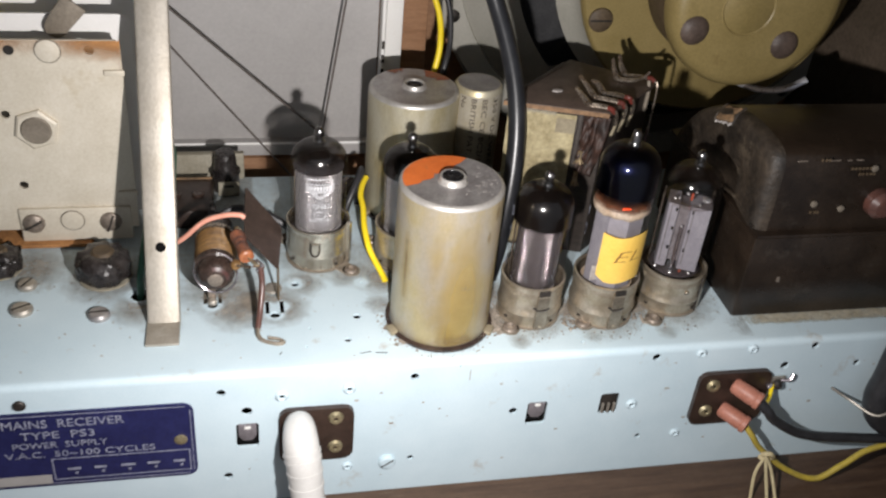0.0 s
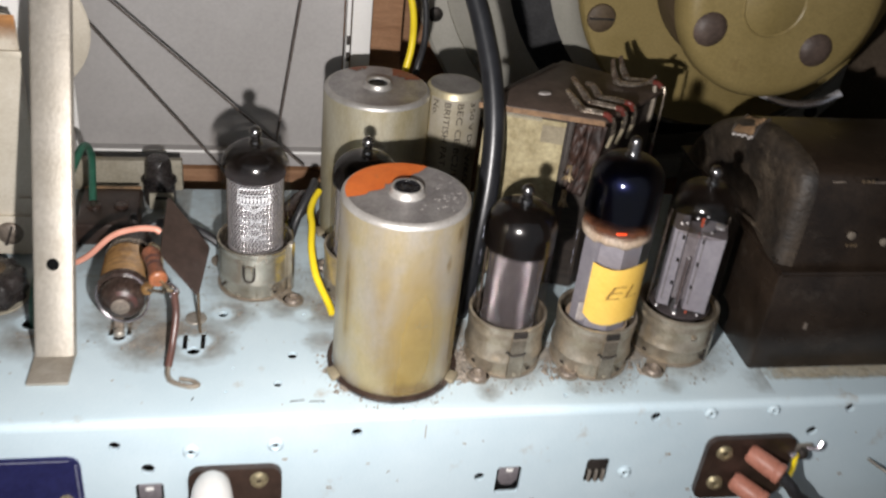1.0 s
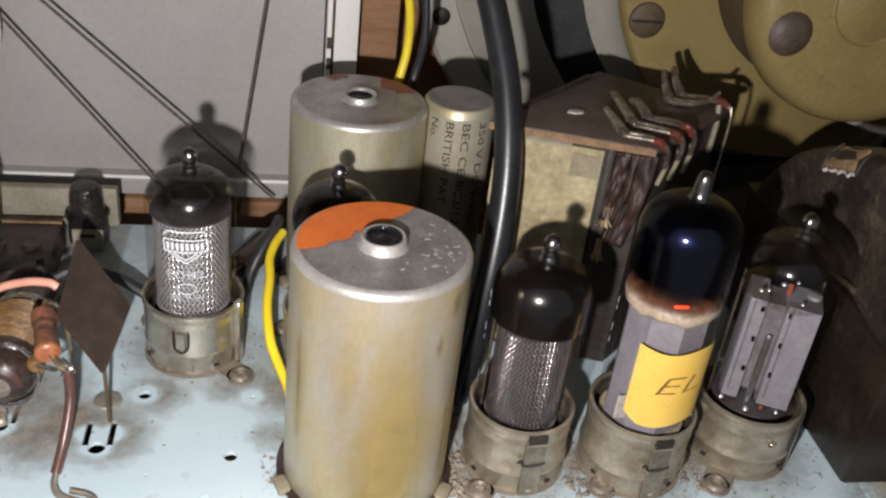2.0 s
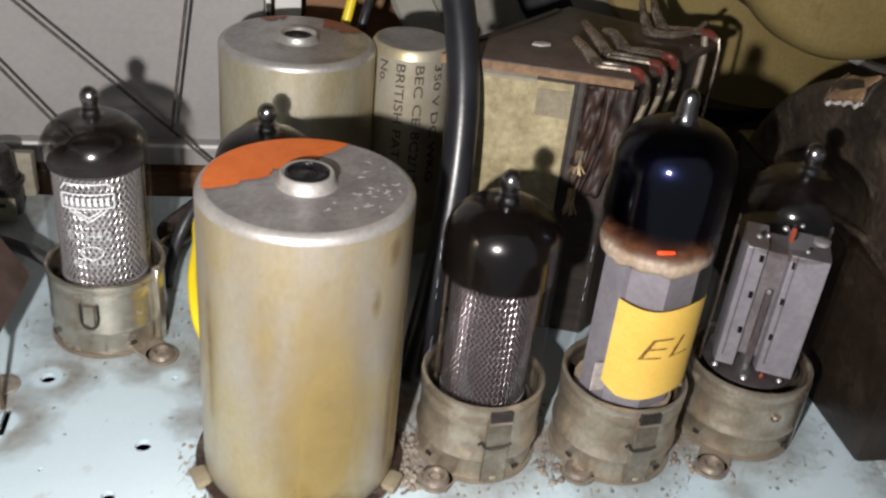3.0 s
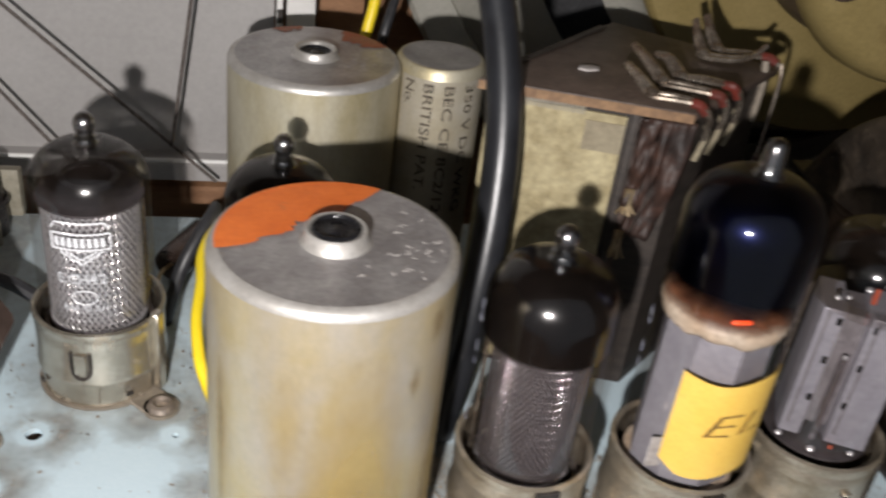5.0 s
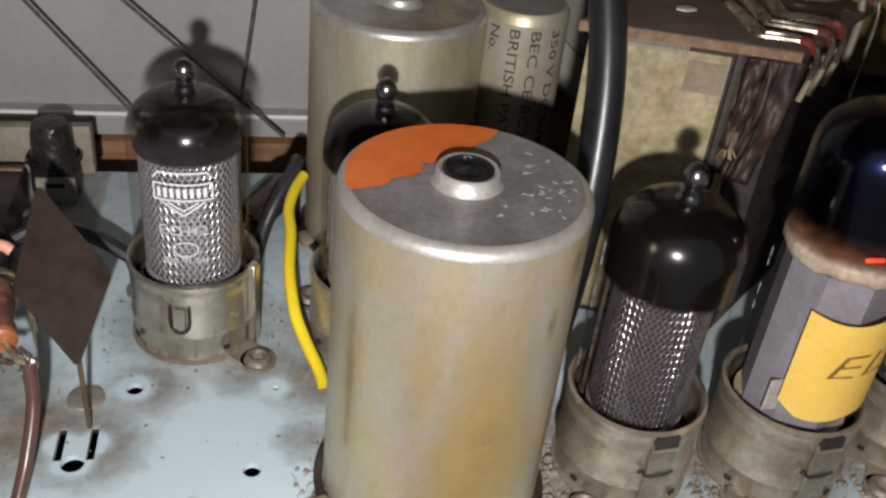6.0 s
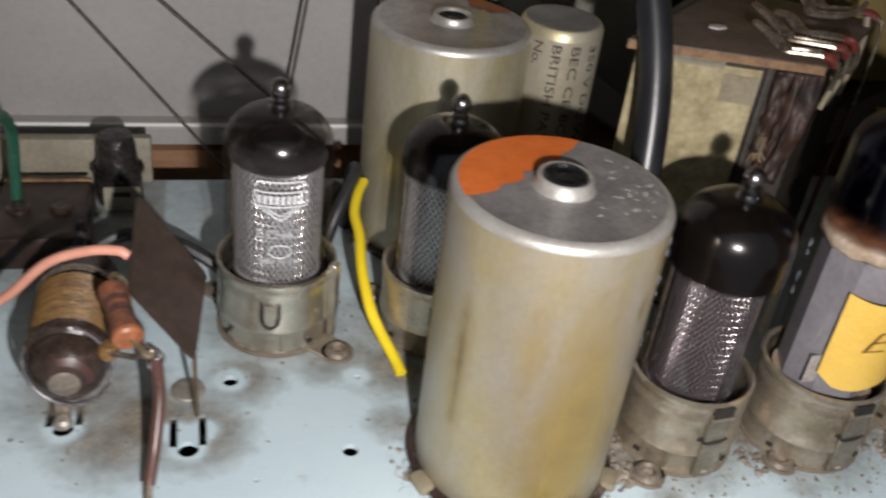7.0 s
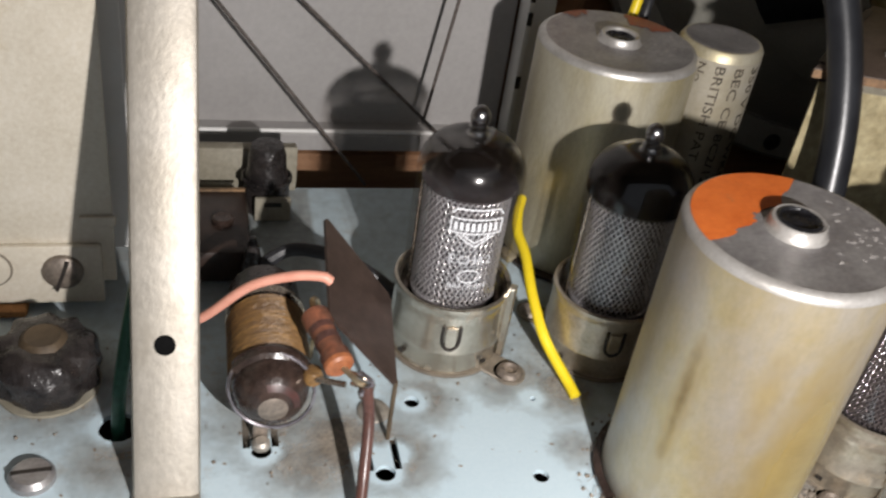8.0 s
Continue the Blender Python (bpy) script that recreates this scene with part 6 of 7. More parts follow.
# ---- loudspeaker ----
def loudspeaker():
    X, Z = 0.217, 0.177
    t = thing("loudspeaker", (X, 0.43, Z - 0.12), "loudspeaker with olive magnet pot and cream pressed frame", "loudspeaker")

    def turned(name, prof, mat, label, seg=64, arc=(0, 360), parent=None):
        return part(name, lathe([(r, -y) for r, y in prof], (X, 0, Z), seg, "y", arc), mat, parent or t, label)

    turned("rim", [(0.108, 0.4300), (0.1085, 0.4275), (0.1195, 0.4275), (0.121, 0.429), (0.121, 0.434), (0.108, 0.434), (0.0855, 0.409), (0.0850, 0.4065), (0.108, 0.430)], m_basket, "cream pressed outer rim")
    for a in (240, 355, 60, 150):
        turned("arm", [(0.0862, 0.4070), (0.068, 0.386), (0.066, 0.3875), (0.085, 0.4095), (0.0862, 0.4070)], m_basket, "cream frame arm", 8, (a - 16, a + 16))
    turned("hub", [(0.072, 0.3905), (0.0680, 0.3855), (0.0645, 0.381), (0.0645, 0.378), (0.062, 0.379), (0.066, 0.3905)], m_basket, "cream frame hub")
    turned("flange", [(0, 0.3785), (0.0635, 0.3785), (0.0645, 0.3775), (0.0645, 0.3735), (0.0635, 0.3722), (0.030, 0.3722)], m_pot, "olive magnet plate")
    turned("magnet", [(0.0355, 0.3722), (0.0362, 0.371), (0.0362, 0.3495), (0.0355, 0.3485)], m_magnet, "dark brown magnet ring")
    turned("back_cap", [(0.030, 0.3490), (0.0374, 0.3490), (0.0380, 0.3475), (0.0376, 0.3425), (0.0362, 0.3392), (0.0338, 0.3374), (0.031, 0.337), (0, 0.337)], m_pot, "olive yellow back cap")
    part("centre_cup", lathe([(0.0118, -0.3371), (0.0114, -0.3366), (0.0108, -0.3371), (0.0105, -0.3369), (0, -0.3368)], (0.2115, 0, 0.1755), 36, "y"), m_pot, t, "round centre recess")
    turned("cone", [(0.104, 0.428), (0.085, 0.4165), (0.084, 0.4180), (0.06, 0.402), (0.03, 0.388)], m_cone, "dark paper cone")
    for k in range(3):
        turned("corrugation", [(0.098 - 0.006 * k, 0.4235 - 0.0036 * k), (0.0972 - 0.006 * k, 0.4215 - 0.0036 * k), (0.096 - 0.006 * k, 0.4225 - 0.0036 * k)], m_cone, "")
    for x, z in ((0.1898, 0.166), (0.2318, 0.160), (0.222, 0.204)):
        part("bolt_hole", moved(lathe([(0.0062, 0.0002), (0.0058, 0.0006), (0.0050, 0.0014), (0.003, 0.0022), (0, 0.0024)], (0, 0, 0), 22), Matrix.Translation((x, 0.337, z)) @ UP), m_pax, t, "dark recessed bolt")
    for x, z in ((0.1628, 0.1565), (0.271, 0.197), (0.19, 0.228)):
        s = part("plate_screw", moved(lathe([(0, 0), (0.0054, 0), (0.0054, 0.0012), (0.0046, 0.0018), (0, 0.0018)], (0, 0, 0), 24), Matrix.Translation((x, 0.3722, z)) @ UP), m_magnet, t, "slotted brown screw")
        part("slot", moved(box(-0.0048, 0.0048, -0.0004, 0.0004, 0.0016, 0.0020), Matrix.Translation((x, 0.3722, z)) @ UP), m_dark_slot, s)
    for a in (201, 255, 315, 135, 75):
        x, z = X + 0.1145 * math.cos(radians(a)), Z + 0.1145 * math.sin(radians(a))
        part("rim_bolt", moved(disc((0, 0, 0), 0.0032, 0.0008, 18, "z", 0.0008), Matrix.Translation((x, 0.4275, z)) @ UP), m_dark_slot, t, "dark bolt head")
    part("bright_lip", tube([(0.2181, 0.3414, 0.1411), (0.2269, 0.3414, 0.1381), (0.2352, 0.3414, 0.1372), (0.2435, 0.3414, 0.1385), (0.2504, 0.3414, 0.1422)], 0.0016, 10, 8, 0.6), m_grid, t, "bright steel lip under the magnet")
    return t


speaker = loudspeaker()
grow = Matrix.Translation((0.008, -0.007, 0.304)) @ Matrix.Scale(1.085, 4) @ Matrix.Translation((-0.008, 0.007, -0.304))
for ob in speaker.children_recursive:
    ob.data.transform(grow)


# ---- dial panel, cords and the back of the set ----
def dial_backing():
    t = thing("dial_backing", (0, 0.425, 0.07), "grey-white painted dial backing sheet with a folded lip", "backing sheet")
    part("sheet", box(-0.19, 0.0735, 0.425, 0.4262, 0.0722, 0.33), m_panel, t)
    part("lip", extrude_x([(0.4262, 0.0722), (0.4250, 0.0722), (0.4205, 0.0716), (0.4195, 0.0705), (0.4195, 0.0655), (0.4203, 0.0655), (0.4203, 0.0700), (0.4210, 0.0708)], -0.19, 0.0735), m_panel, t, "folded lower lip")
    # white line along the fold paints its highlight
    part("lip_highlight", tube([(-0.19, 0.4203, 0.0716), (0.0735, 0.4203, 0.0716)], 0.0007, 8, 1), m_strip, t, "lip edge with its highlight painted white")
    for x, z in ((0.045, 0.163), (-0.03, 0.19)):
        part("rivet", disc((x, 0.425, z), 0.0022, 0.0004, 16, "y", 0.0003), m_panel, t)


dial_backing()


def white_strip():
    t = thing("dial_bracket", (0.079, 0.424, 0.06), "white painted upright bracket with dark slots", "bracket")
    part("web", box(0.0768, 0.0848, 0.4225, 0.4245, 0.056, 0.33, 0.0005), m_strip, t)
    part("flange", box(0.0740, 0.0757, 0.416, 0.4245, 0.056, 0.33, 0.0004), m_strip, t, "narrow side flange")
    for z in (0.112, 0.119, 0.126, 0.092, 0.158):
        part("slot", box(0.0742, 0.0756, 0.4155, 0.4162, z - 0.0022, z + 0.0016), m_dark_slot, t, "dark slot")


white_strip()


def cord(pts, label):
    t = part("drive_cord", tube(pts, 0.0005, 8, 1), m_cord, None, label)
    return tagged(t, label, "cord", "drive cords")


cord([(-0.075, 0.410, 0.195), (0.0485, 0.410, 0.0795), (0.058, 0.410, 0.0705)], "grey-brown dial drive cord running slantwise")
cord([(-0.075, 0.411, 0.1945), (0.0285, 0.411, 0.0620), (0.0310, 0.411, 0.0585)], "grey-brown dial drive cord running slantwise")
cord([(0.0755, 0.4095, 0.30), (0.0560, 0.4095, 0.149), (0.0460, 0.4095, 0.0815)], "grey-brown dial drive cord running nearly upright")


def back_rail():
    t = thing("terminal_rail", (-0.02, 0.396, CH), "cream plastic rail with a black round trimmer", "rail")
    part("rail", box(-0.06, 0.0085, 0.3955, 0.3995, CH + 0.001, 0.0795, 0.0006), m_rail, t, "cream painted rail")
    part("end_block", box(0.0015, 0.0085, 0.3945, 0.3955, CH + 0.004, 0.0805, 0.0004), m_rail, t)
    for x in (-0.05, -0.02):
        part("foot", box(x - 0.004, x + 0.004, 0.388, 0.3957, CH + 0.0001, CH + 0.0015, 0.0003), m_rail, t)
    tr = part("trimmer", lathe([(0, CH + 0.0002), (0.0062, CH + 0.0002), (0.0060, 0.075), (0.0052, 0.0772), (0.0050, 0.0815), (0.0042, 0.0842), (0, 0.0848)], (0.0, 0.3895, 0), 24), m_tar, t, "black round trimmer body")
    part("collar", lathe([(0.0064, 0.0735), (0.0068, 0.0740), (0.0068, 0.0748), (0.0064, 0.0752)], (0.0, 0.3895, 0), 24, closed=True), m_tar, tr)


back_rail()


def brown_capacitor(x, y, z, length, r, ang, label):
    t = thing("wax_capacitor", (x, y, CH), label, "capacitor")
    M = Matrix.Translation((x, y, z)) @ Matrix.Rotation(radians(ang), 4, "Z") @ Matrix.Rotation(radians(90), 4, "Y")
    part("body", moved(lathe([(0, -length / 2 + 0.001), (r * 0.7, -length / 2 + 0.0008), (r * 0.93, -length / 2), (r, -length / 2 + 0.0015), (r, length / 2 - 0.0015), (r * 0.93, length / 2), (r * 0.7, length / 2 - 0.0008), (0, length / 2 - 0.001)], (0, 0, 0), 28), M), m_ceramic, t)
    part("lead", moved(tube([(0, 0, length / 2 - 0.001), (0, 0, length / 2 + 0.005), (0.004, 0, length / 2 + 0.0085), (z - CH - 0.0005, 0, length / 2 + 0.0095)], 0.0005, 6), M), m_copper, t)
    part("lead", moved(tube([(0, 0, -length / 2 + 0.001), (0, 0, -length / 2 - 0.004), (0.004, 0, -length / 2 - 0.006), (z - CH - 0.0005, 0, -length / 2 - 0.007)], 0.0005, 6), M), m_copper, t)


def trimmer_block():
    t = thing("trimmer_block", (-0.014, 0.365, CH), "dark brown moulded trimmer block with a pale top edge", "trimmer")
    part("body", box(-0.0275, -0.0055, 0.3550, 0.3830, CH + 0.0002, 0.0745, 0.0015), m_bake, t)
    part("top_edge", box(-0.0270, -0.0060, 0.3815, 0.3830, 0.0745, 0.0752, 0.0003), m_cork, t, "pale worn top edge")
    for x in (-0.022, -0.012):
        part("adjuster", lathe([(0.0028, 0.0744), (0.0028, 0.0756), (0.0022, 0.0760), (0, 0.0758)], (x, 0.368, 0), 18), m_ceramic, t, "dull brown adjuster")
    part("pale_tag", box(-0.0035, 0.0060, 0.3815, 0.3828, CH + 0.0003, 0.0725, 0.0004), m_rail, t, "pale square tag")
    part("tag_slot", box(-0.0010, 0.0035, 0.3812, 0.3816, 0.0700, 0.0712), m_dark_slot, t, "dark slot")


trimmer_block()
brown_capacitor(0.053, 0.3745, CH + 0.005, 0.018, 0.0045, 62, "dark brown waxed tubular capacitor behind the valves")


def tag_lug():
    t = thing("tag_strip", (-0.006, 0.351, CH), "dull metal tag standing on the chassis", "tag")
    part("foot", box(-0.010, -0.001, 0.348, 0.354, CH + 0.0001, CH + 0.001, 0.0003), m_skirt, t)
    part("post", lathe([(0.0034, CH + 0.0008), (0.0030, CH + 0.006), (0.0018, CH + 0.0125), (0.0008, CH + 0.0165), (0, CH + 0.0168)], (-0.0055, 0.351, 0), 16), m_tar, t, "dark tapered post")
    part("loop", box(-0.0092, -0.0035, 0.3455, 0.3468, CH + 0.004, CH + 0.0095, 0.0004), m_skirt, t)
    part("lead", tube([(-0.004, 0.350, CH + 0.009), (0.004, 0.353, CH + 0.0115), (0.014, 0.350, CH + 0.0115), (0.022, 0.347, CH + 0.0085), (0.0285, 0.3445, CH + 0.004)], 0.0017, 9), m_rubber, t, "black rubber lead to the valve socket")


tag_lug()


# ---- the support strap ----
def strap():
    t = thing("support_strap", (-0.0237, 0.285, CH), "bright galvanised steel support strap screwed to the chassis", "strap")
    low, top = Vector((-0.0237, 0.2888, CH + 0.001)), Vector((-0.0215, 0.413, 0.309))
    w, fl = 0.0061, 0.0036
    prof = [(-w, -fl), (-w, -0.0012), (-w + 0.0004, -0.0004), (-w + 0.0014, 0), (w - 0.0014, 0), (w - 0.0004, -0.0004), (w, -0.0012), (w, -fl), (w - 0.0011, -fl), (w - 0.0011, -0.0014), (-w + 0.0011, -0.0014), (-w + 0.0011, -fl)]
    d = (top - low).normalized()
    side = Vector((1, 0, 0))
    side = (side - d * side.dot(d)).normalized()
    out = side.cross(d).normalized()
    if out.y > 0:
        out = -out
    bm, rings = bmesh.new(), []
    n = 20
    for i in range(n + 1):
        c = low + (top - low) * i / n
        rings.append([bm.verts.new(c + side * a + out * b) for a, b in prof])
    for a, b in zip(rings, rings[1:]):
        for i in range(len(prof)):
            j = (i + 1) % len(prof)
            bm.faces.new((a[i], a[j], b[j], b[i]))
    bm.faces.new(rings[0]), bm.faces.new(rings[-1][::-1])
    part("channel", bm, m_strap, t)
    part("foot", box(-0.0299, -0.0176, 0.2765, 0.2915, CH + 0.0001, CH + 0.0014, 0.0005), m_strap, t, "flat foot tab")
    h = low + d * 0.0295
    hole = lathe([(0, 0), (0.0019, 0), (0.0019, 0.0002), (0, 0.0002)], (0, 0, 0), 24)
    place = Matrix.Translation(h + out * 0.0001) @ Matrix((side, d, out)).transposed().to_4x4()
    # the channel isn't cut; a black disc paints the hole's shade
    part("hole", moved(hole, place), m_hole, t, "round black disc painted for a hole in shade")
    part("weld", blob(-0.0237, 0.2842, 0.0042, 3, CH + 0.0014, 0.0012, 18), m_strap, t, "rough dimple")
    return t


strap()


# ---- tuning gang ----
def tuning_gang():
    t = thing("tuning_gang", (-0.066, 0.37, CH), "dulled zinc-plated tuning capacitor frame with rusty edges", "tuning capacitor")
    x0, x1, y = -0.0965, -0.0358, 0.348
    sheet = box(x0, x1, y, y + 0.0012, 0.0722, 0.1555)
    bmesh.ops.bevel(sheet, geom=[e for e in sheet.edges if abs(e.verts[0].co.y - e.verts[1].co.y) > 1e-5 and e.verts[0].co.z > 0.1 and e.verts[0].co.x > -0.05], offset=0.0030, segments=5, affect="EDGES", profile=0.5)
    body = new("tmp", finish("tmp", sheet, m_plate, 0))
    cuts = [lathe([(0, -0.34), (r, -0.34), (r, -0.36), (0, -0.36)], (x, 0, z), 16, "y") for x, z, r in ((-0.047, 0.1515, 0.0019), (-0.0752, 0.1515, 0.0019), (-0.0805, 0.125, 0.0017), (-0.0785, 0.0935, 0.0018), (-0.070, 0.119, 0.0052))]
    cutter = new("tmp", finish("tmp", join(*cuts), m_plate, 0))
    mod = body.modifiers.new("cut", "BOOLEAN")
    mod.operation, mod.solver, mod.object = "DIFFERENCE", "EXACT", cutter
    me = bpy.data.meshes.new_from_object(body.evaluated_get(bpy.context.evaluated_depsgraph_get()))
    for o in (body, cutter):
        bpy.data.objects.remove(o)
    pl = new("front_plate", me)
    me.name = "front_plate"
    pl.parent, pl.matrix_parent_inverse = t, Matrix.Translation(-t.location)
    tagged(pl, "flat dull zinc front plate")
    nx, nz = 48, 26
    verts, vals, faces = [], [], []
    for i in range(nx + 1):
        for j in range(nz + 1):
            u, v = i / nx, j / nz
            verts.append((x0 + (x1 - x0) * u, y - 0.0001, 0.1280 + 0.0273 * v))
            edge = 0.45 + 0.35 * u + 0.25 * math.sin(7 * u + 1)
            vals.append(max(0.0, 1.1 * edge * (v - 0.62) / 0.3, 0.5 * u ** 6 * v))
    for i in range(nx):
        for j in range(nz):
            k = i * (nz + 1) + j
            faces.append((k, k + nz + 1, k + nz + 2, k + 1))
    me = bpy.data.meshes.new("rust")
    me.from_pydata(verts, [], faces)
    cover_layer(me, vals)
    me.materials.append(m_rust_film)
    ob = new("rust", me)
    ob.parent, ob.matrix_parent_inverse = t, Matrix.Translation(-t.location)
    tagged(ob, "rusty orange bloom along the top edge")
    # dark disc laid over the cut hole as its shade
    part("hole", disc((-0.0752, y - 0.00025, 0.1515), 0.0019, 0.0001, 18, "y"), m_dark_slot, t, "dark disc for the shade in a small round hole")
    nut = lathe([(0.0052, 0), (0.0086, 0), (0.0086, 0.0014), (0.0076, 0.002), (0.0052, 0.002)], (0, 0, 0), 6, closed=True)
    part("hex_nut", moved(nut, Matrix.Translation((-0.070, y, 0.119)) @ UP @ Matrix.Rotation(radians(18), 4, "Z")), m_plate, t, "flat hexagonal nut", 20)
    part("shaft", lathe([(0, -(y + 0.006)), (0.0058, -(y + 0.006)), (0.0058, -(y - 0.0022)), (0.0052, -(y - 0.0027)), (0, -(y - 0.0027))], (-0.070, 0, 0.119), 28, "y"), m_leaf, t, "brown shaft end")
    for x, z in ((-0.0617, 0.1512), (-0.0618, 0.0772)):
        part("dimple", moved(lathe([(0.0046, 0), (0.0044, 0.0006), (0.0038, 0.0008), (0, 0.0006)], (0, 0, 0), 26), Matrix.Translation((x, y - (0.0016 if z < 0.1 else 0), z)) @ UP), m_plate, t, "round pressed dimple")
        ring = tube([(0.0046 * math.cos(a), 0.0046 * math.sin(a), 0.0003) for a in (2 * math.pi * k / 28 for k in range(29))], 0.00028, 6, 1)
        part("dimple_edge", moved(ring, Matrix.Translation((x, y - (0.0016 if z < 0.1 else 0), z)) @ UP), m_leaf, t, "thin grey ring round the dimple")
    for z in (0.1425, 0.0888):
        part("tab", box(x1 - 0.0068, x1 + 0.0008, y - 0.0012, y + 0.0001, z - 0.0012, z + 0.0012, 0.0004), m_plate, t, "small folded tab")
    part("bracket", box(-0.0822, -0.0385, y - 0.0016, y - 0.0001, 0.0672, 0.0828, 0.0004), m_plate, t, "screwed lower bracket")
    for x in (-0.077, -0.0468):
        h = part("bracket_screw", moved(lathe([(0, 0), (0.0044, 0), (0.0042, 0.001), (0.003, 0.002), (0, 0.0023)], (0, 0, 0), 24), Matrix.Translation((x, y - 0.0016, 0.0762)) @ UP), m_rivet, t, "domed brown-grey screw")
        part("slot", moved(box(-0.0041, 0.0041, -0.0004, 0.0004, 0.0018, 0.0024), Matrix.Translation((x, y - 0.0016, 0.0762)) @ UP @ Matrix.Rotation(radians(70 if x > -0.06 else 30), 4, "Z")), m_dark_slot, h)
    for yy, z1, dx in ((0.3605, 0.1608, 0.0030), (0.3755, 0.1660, 0.0050), (0.405, 0.160, 0.0045)):
        pl = box(x0 + 0.002, x1 + dx, yy, yy + 0.0012, 0.0725, z1)
        bmesh.ops.bevel(pl, geom=[e for e in pl.edges if abs(e.verts[0].co.y - e.verts[1].co.y) > 1e-5 and e.verts[0].co.z > 0.1], offset=0.004, segments=5, affect="EDGES", profile=0.5)
        part("frame_plate", pl, m_strip, t, "pale frame plate")
    part("frame_side", box(x1 + 0.0018, x1 + 0.0030, 0.3605, 0.405, 0.0725, 0.088, 0.0003), m_strip, t, "pale frame side")
    for k in range(9):
        part("vane", box(x0 + 0.006, x1 - 0.004, 0.379 + 0.0027 * k, 0.3794 + 0.0027 * k, 0.082, 0.152), m_steel, t, "thin metal vane")
    tip, root = Vector((-0.0592, 0.1566)), Vector((-0.0515, 0.1662))
    along = (root - tip).normalized()
    side = Vector((-along.y, along.x))
    leaf = [tip + 0.0042 * (math.cos(radians(a)) * side - math.sin(radians(a)) * along) for a in range(0, 181, 20)] + [root - side * 0.0050, root + side * 0.0050]
    part("spring_leaf", moved(prism([(p.x, p.y) for p in leaf], -0.0006, 0.0006, 0.0003), Matrix.Translation((0, 0.3575, 0)) @ UP), m_leaf, t, "grey-brown rounded spring leaf")
    part("drive_drum", lathe([(0, -0.4085), (0.0262, -0.4085), (0.0270, -0.4080), (0.0262, -0.4075), (0.0270, -0.4070), (0.0262, -0.4065), (0, -0.4065)], (-0.0508, 0, 0.1285), 48, "y"), m_plate, t, "tan round drive drum")
    part("base_pad", box(-0.0935, -0.055, 0.3435, 0.402, CH + 0.0002, 0.0672, 0.0008), m_rust, t, "rusty brown base pad")
    part("base_pad", box(-0.055, -0.040, 0.352, 0.402, CH + 0.0002, 0.0725, 0.0008), m_strip, t, "pale foot")
    part("yellow_lead", tube([(-0.094, 0.374, 0.140), (-0.088, 0.370, 0.158), (-0.078, 0.372, 0.172), (-0.072, 0.374, 0.19)], 0.002, 10), m_yellow_wire, t, "yellow insulated lead")


tuning_gang()


def pitch_coil(x, y, r, z1, label):
    t = thing("potted_coil", (x, y, CH), label, "coil")
    part("washer", lathe([(r * 0.7, CH + 0.0001), (r * 0.99, CH + 0.0001), (r * 0.99, CH + 0.0008), (r * 0.7, CH + 0.0008)], (x, y, 0), 32, closed=True), m_rail, t, "pale washer under it")
    bm = lathe([(r * 0.9, CH + 0.001), (r, CH + 0.003), (r * 0.97, CH + 0.0055), (r * 1.02, CH + 0.008), (r * 0.96, z1 - 0.003), (r * 0.85, z1 - 0.001), (r * 0.7, z1 - 0.0004), (r * 0.55, z1), (r * 0.3, z1 - 0.0001), (0, z1 - 0.0003)], (x, y, 0), 72)
    for v in bm.verts:
        d = Vector((v.co.x - x, v.co.y - y, 0))
        k = 0.0016 * noise.noise(v.co * 230) + 0.0005 * math.sin(9 * math.atan2(d.y, d.x) + v.co.z * 900)
        if d.length > 1e-5:
            v.co += d.normalized() * k
        v.co.z += 0.0011 * noise.noise(v.co * 260 + Vector((5, 1, 2)))
    part("body", bm, m_tar, t, "lumpy black pitch body", 180)
    part("core", lathe([(r * 0.52, z1 - 0.0014), (r * 0.42, z1 + 0.0004), (r * 0.34, z1 + 0.0010), (r * 0.25, z1 + 0.0006), (0, z1 + 0.0005)], (x, y, 0), 20), m_magnet, t, "brown core")


pitch_coil(-0.0480, 0.3225, 0.0104, 0.0772, "lumpy black pitch-potted coil on the chassis")
pitch_coil(-0.0885, 0.3300, 0.0080, 0.0745, "low black pitch-potted coil on the chassis")


def green_lead():
    t = part("green_lead", tube([(-0.0335, 0.309, CH - 0.006), (-0.0335, 0.309, CH + 0.001), (-0.0325, 0.3120, 0.076), (-0.0290, 0.3260, 0.092), (-0.0240, 0.3480, 0.101), (-0.0218, 0.3600, 0.104), (-0.0212, 0.3690, 0.096), (-0.0222, 0.3720, 0.084), (-0.0235, 0.3715, CH + 0.001)], 0.0014, 10), m_green_wire)
    tagged(t, "dark green insulated lead rising from a chassis hole", "wire")


green_lead()


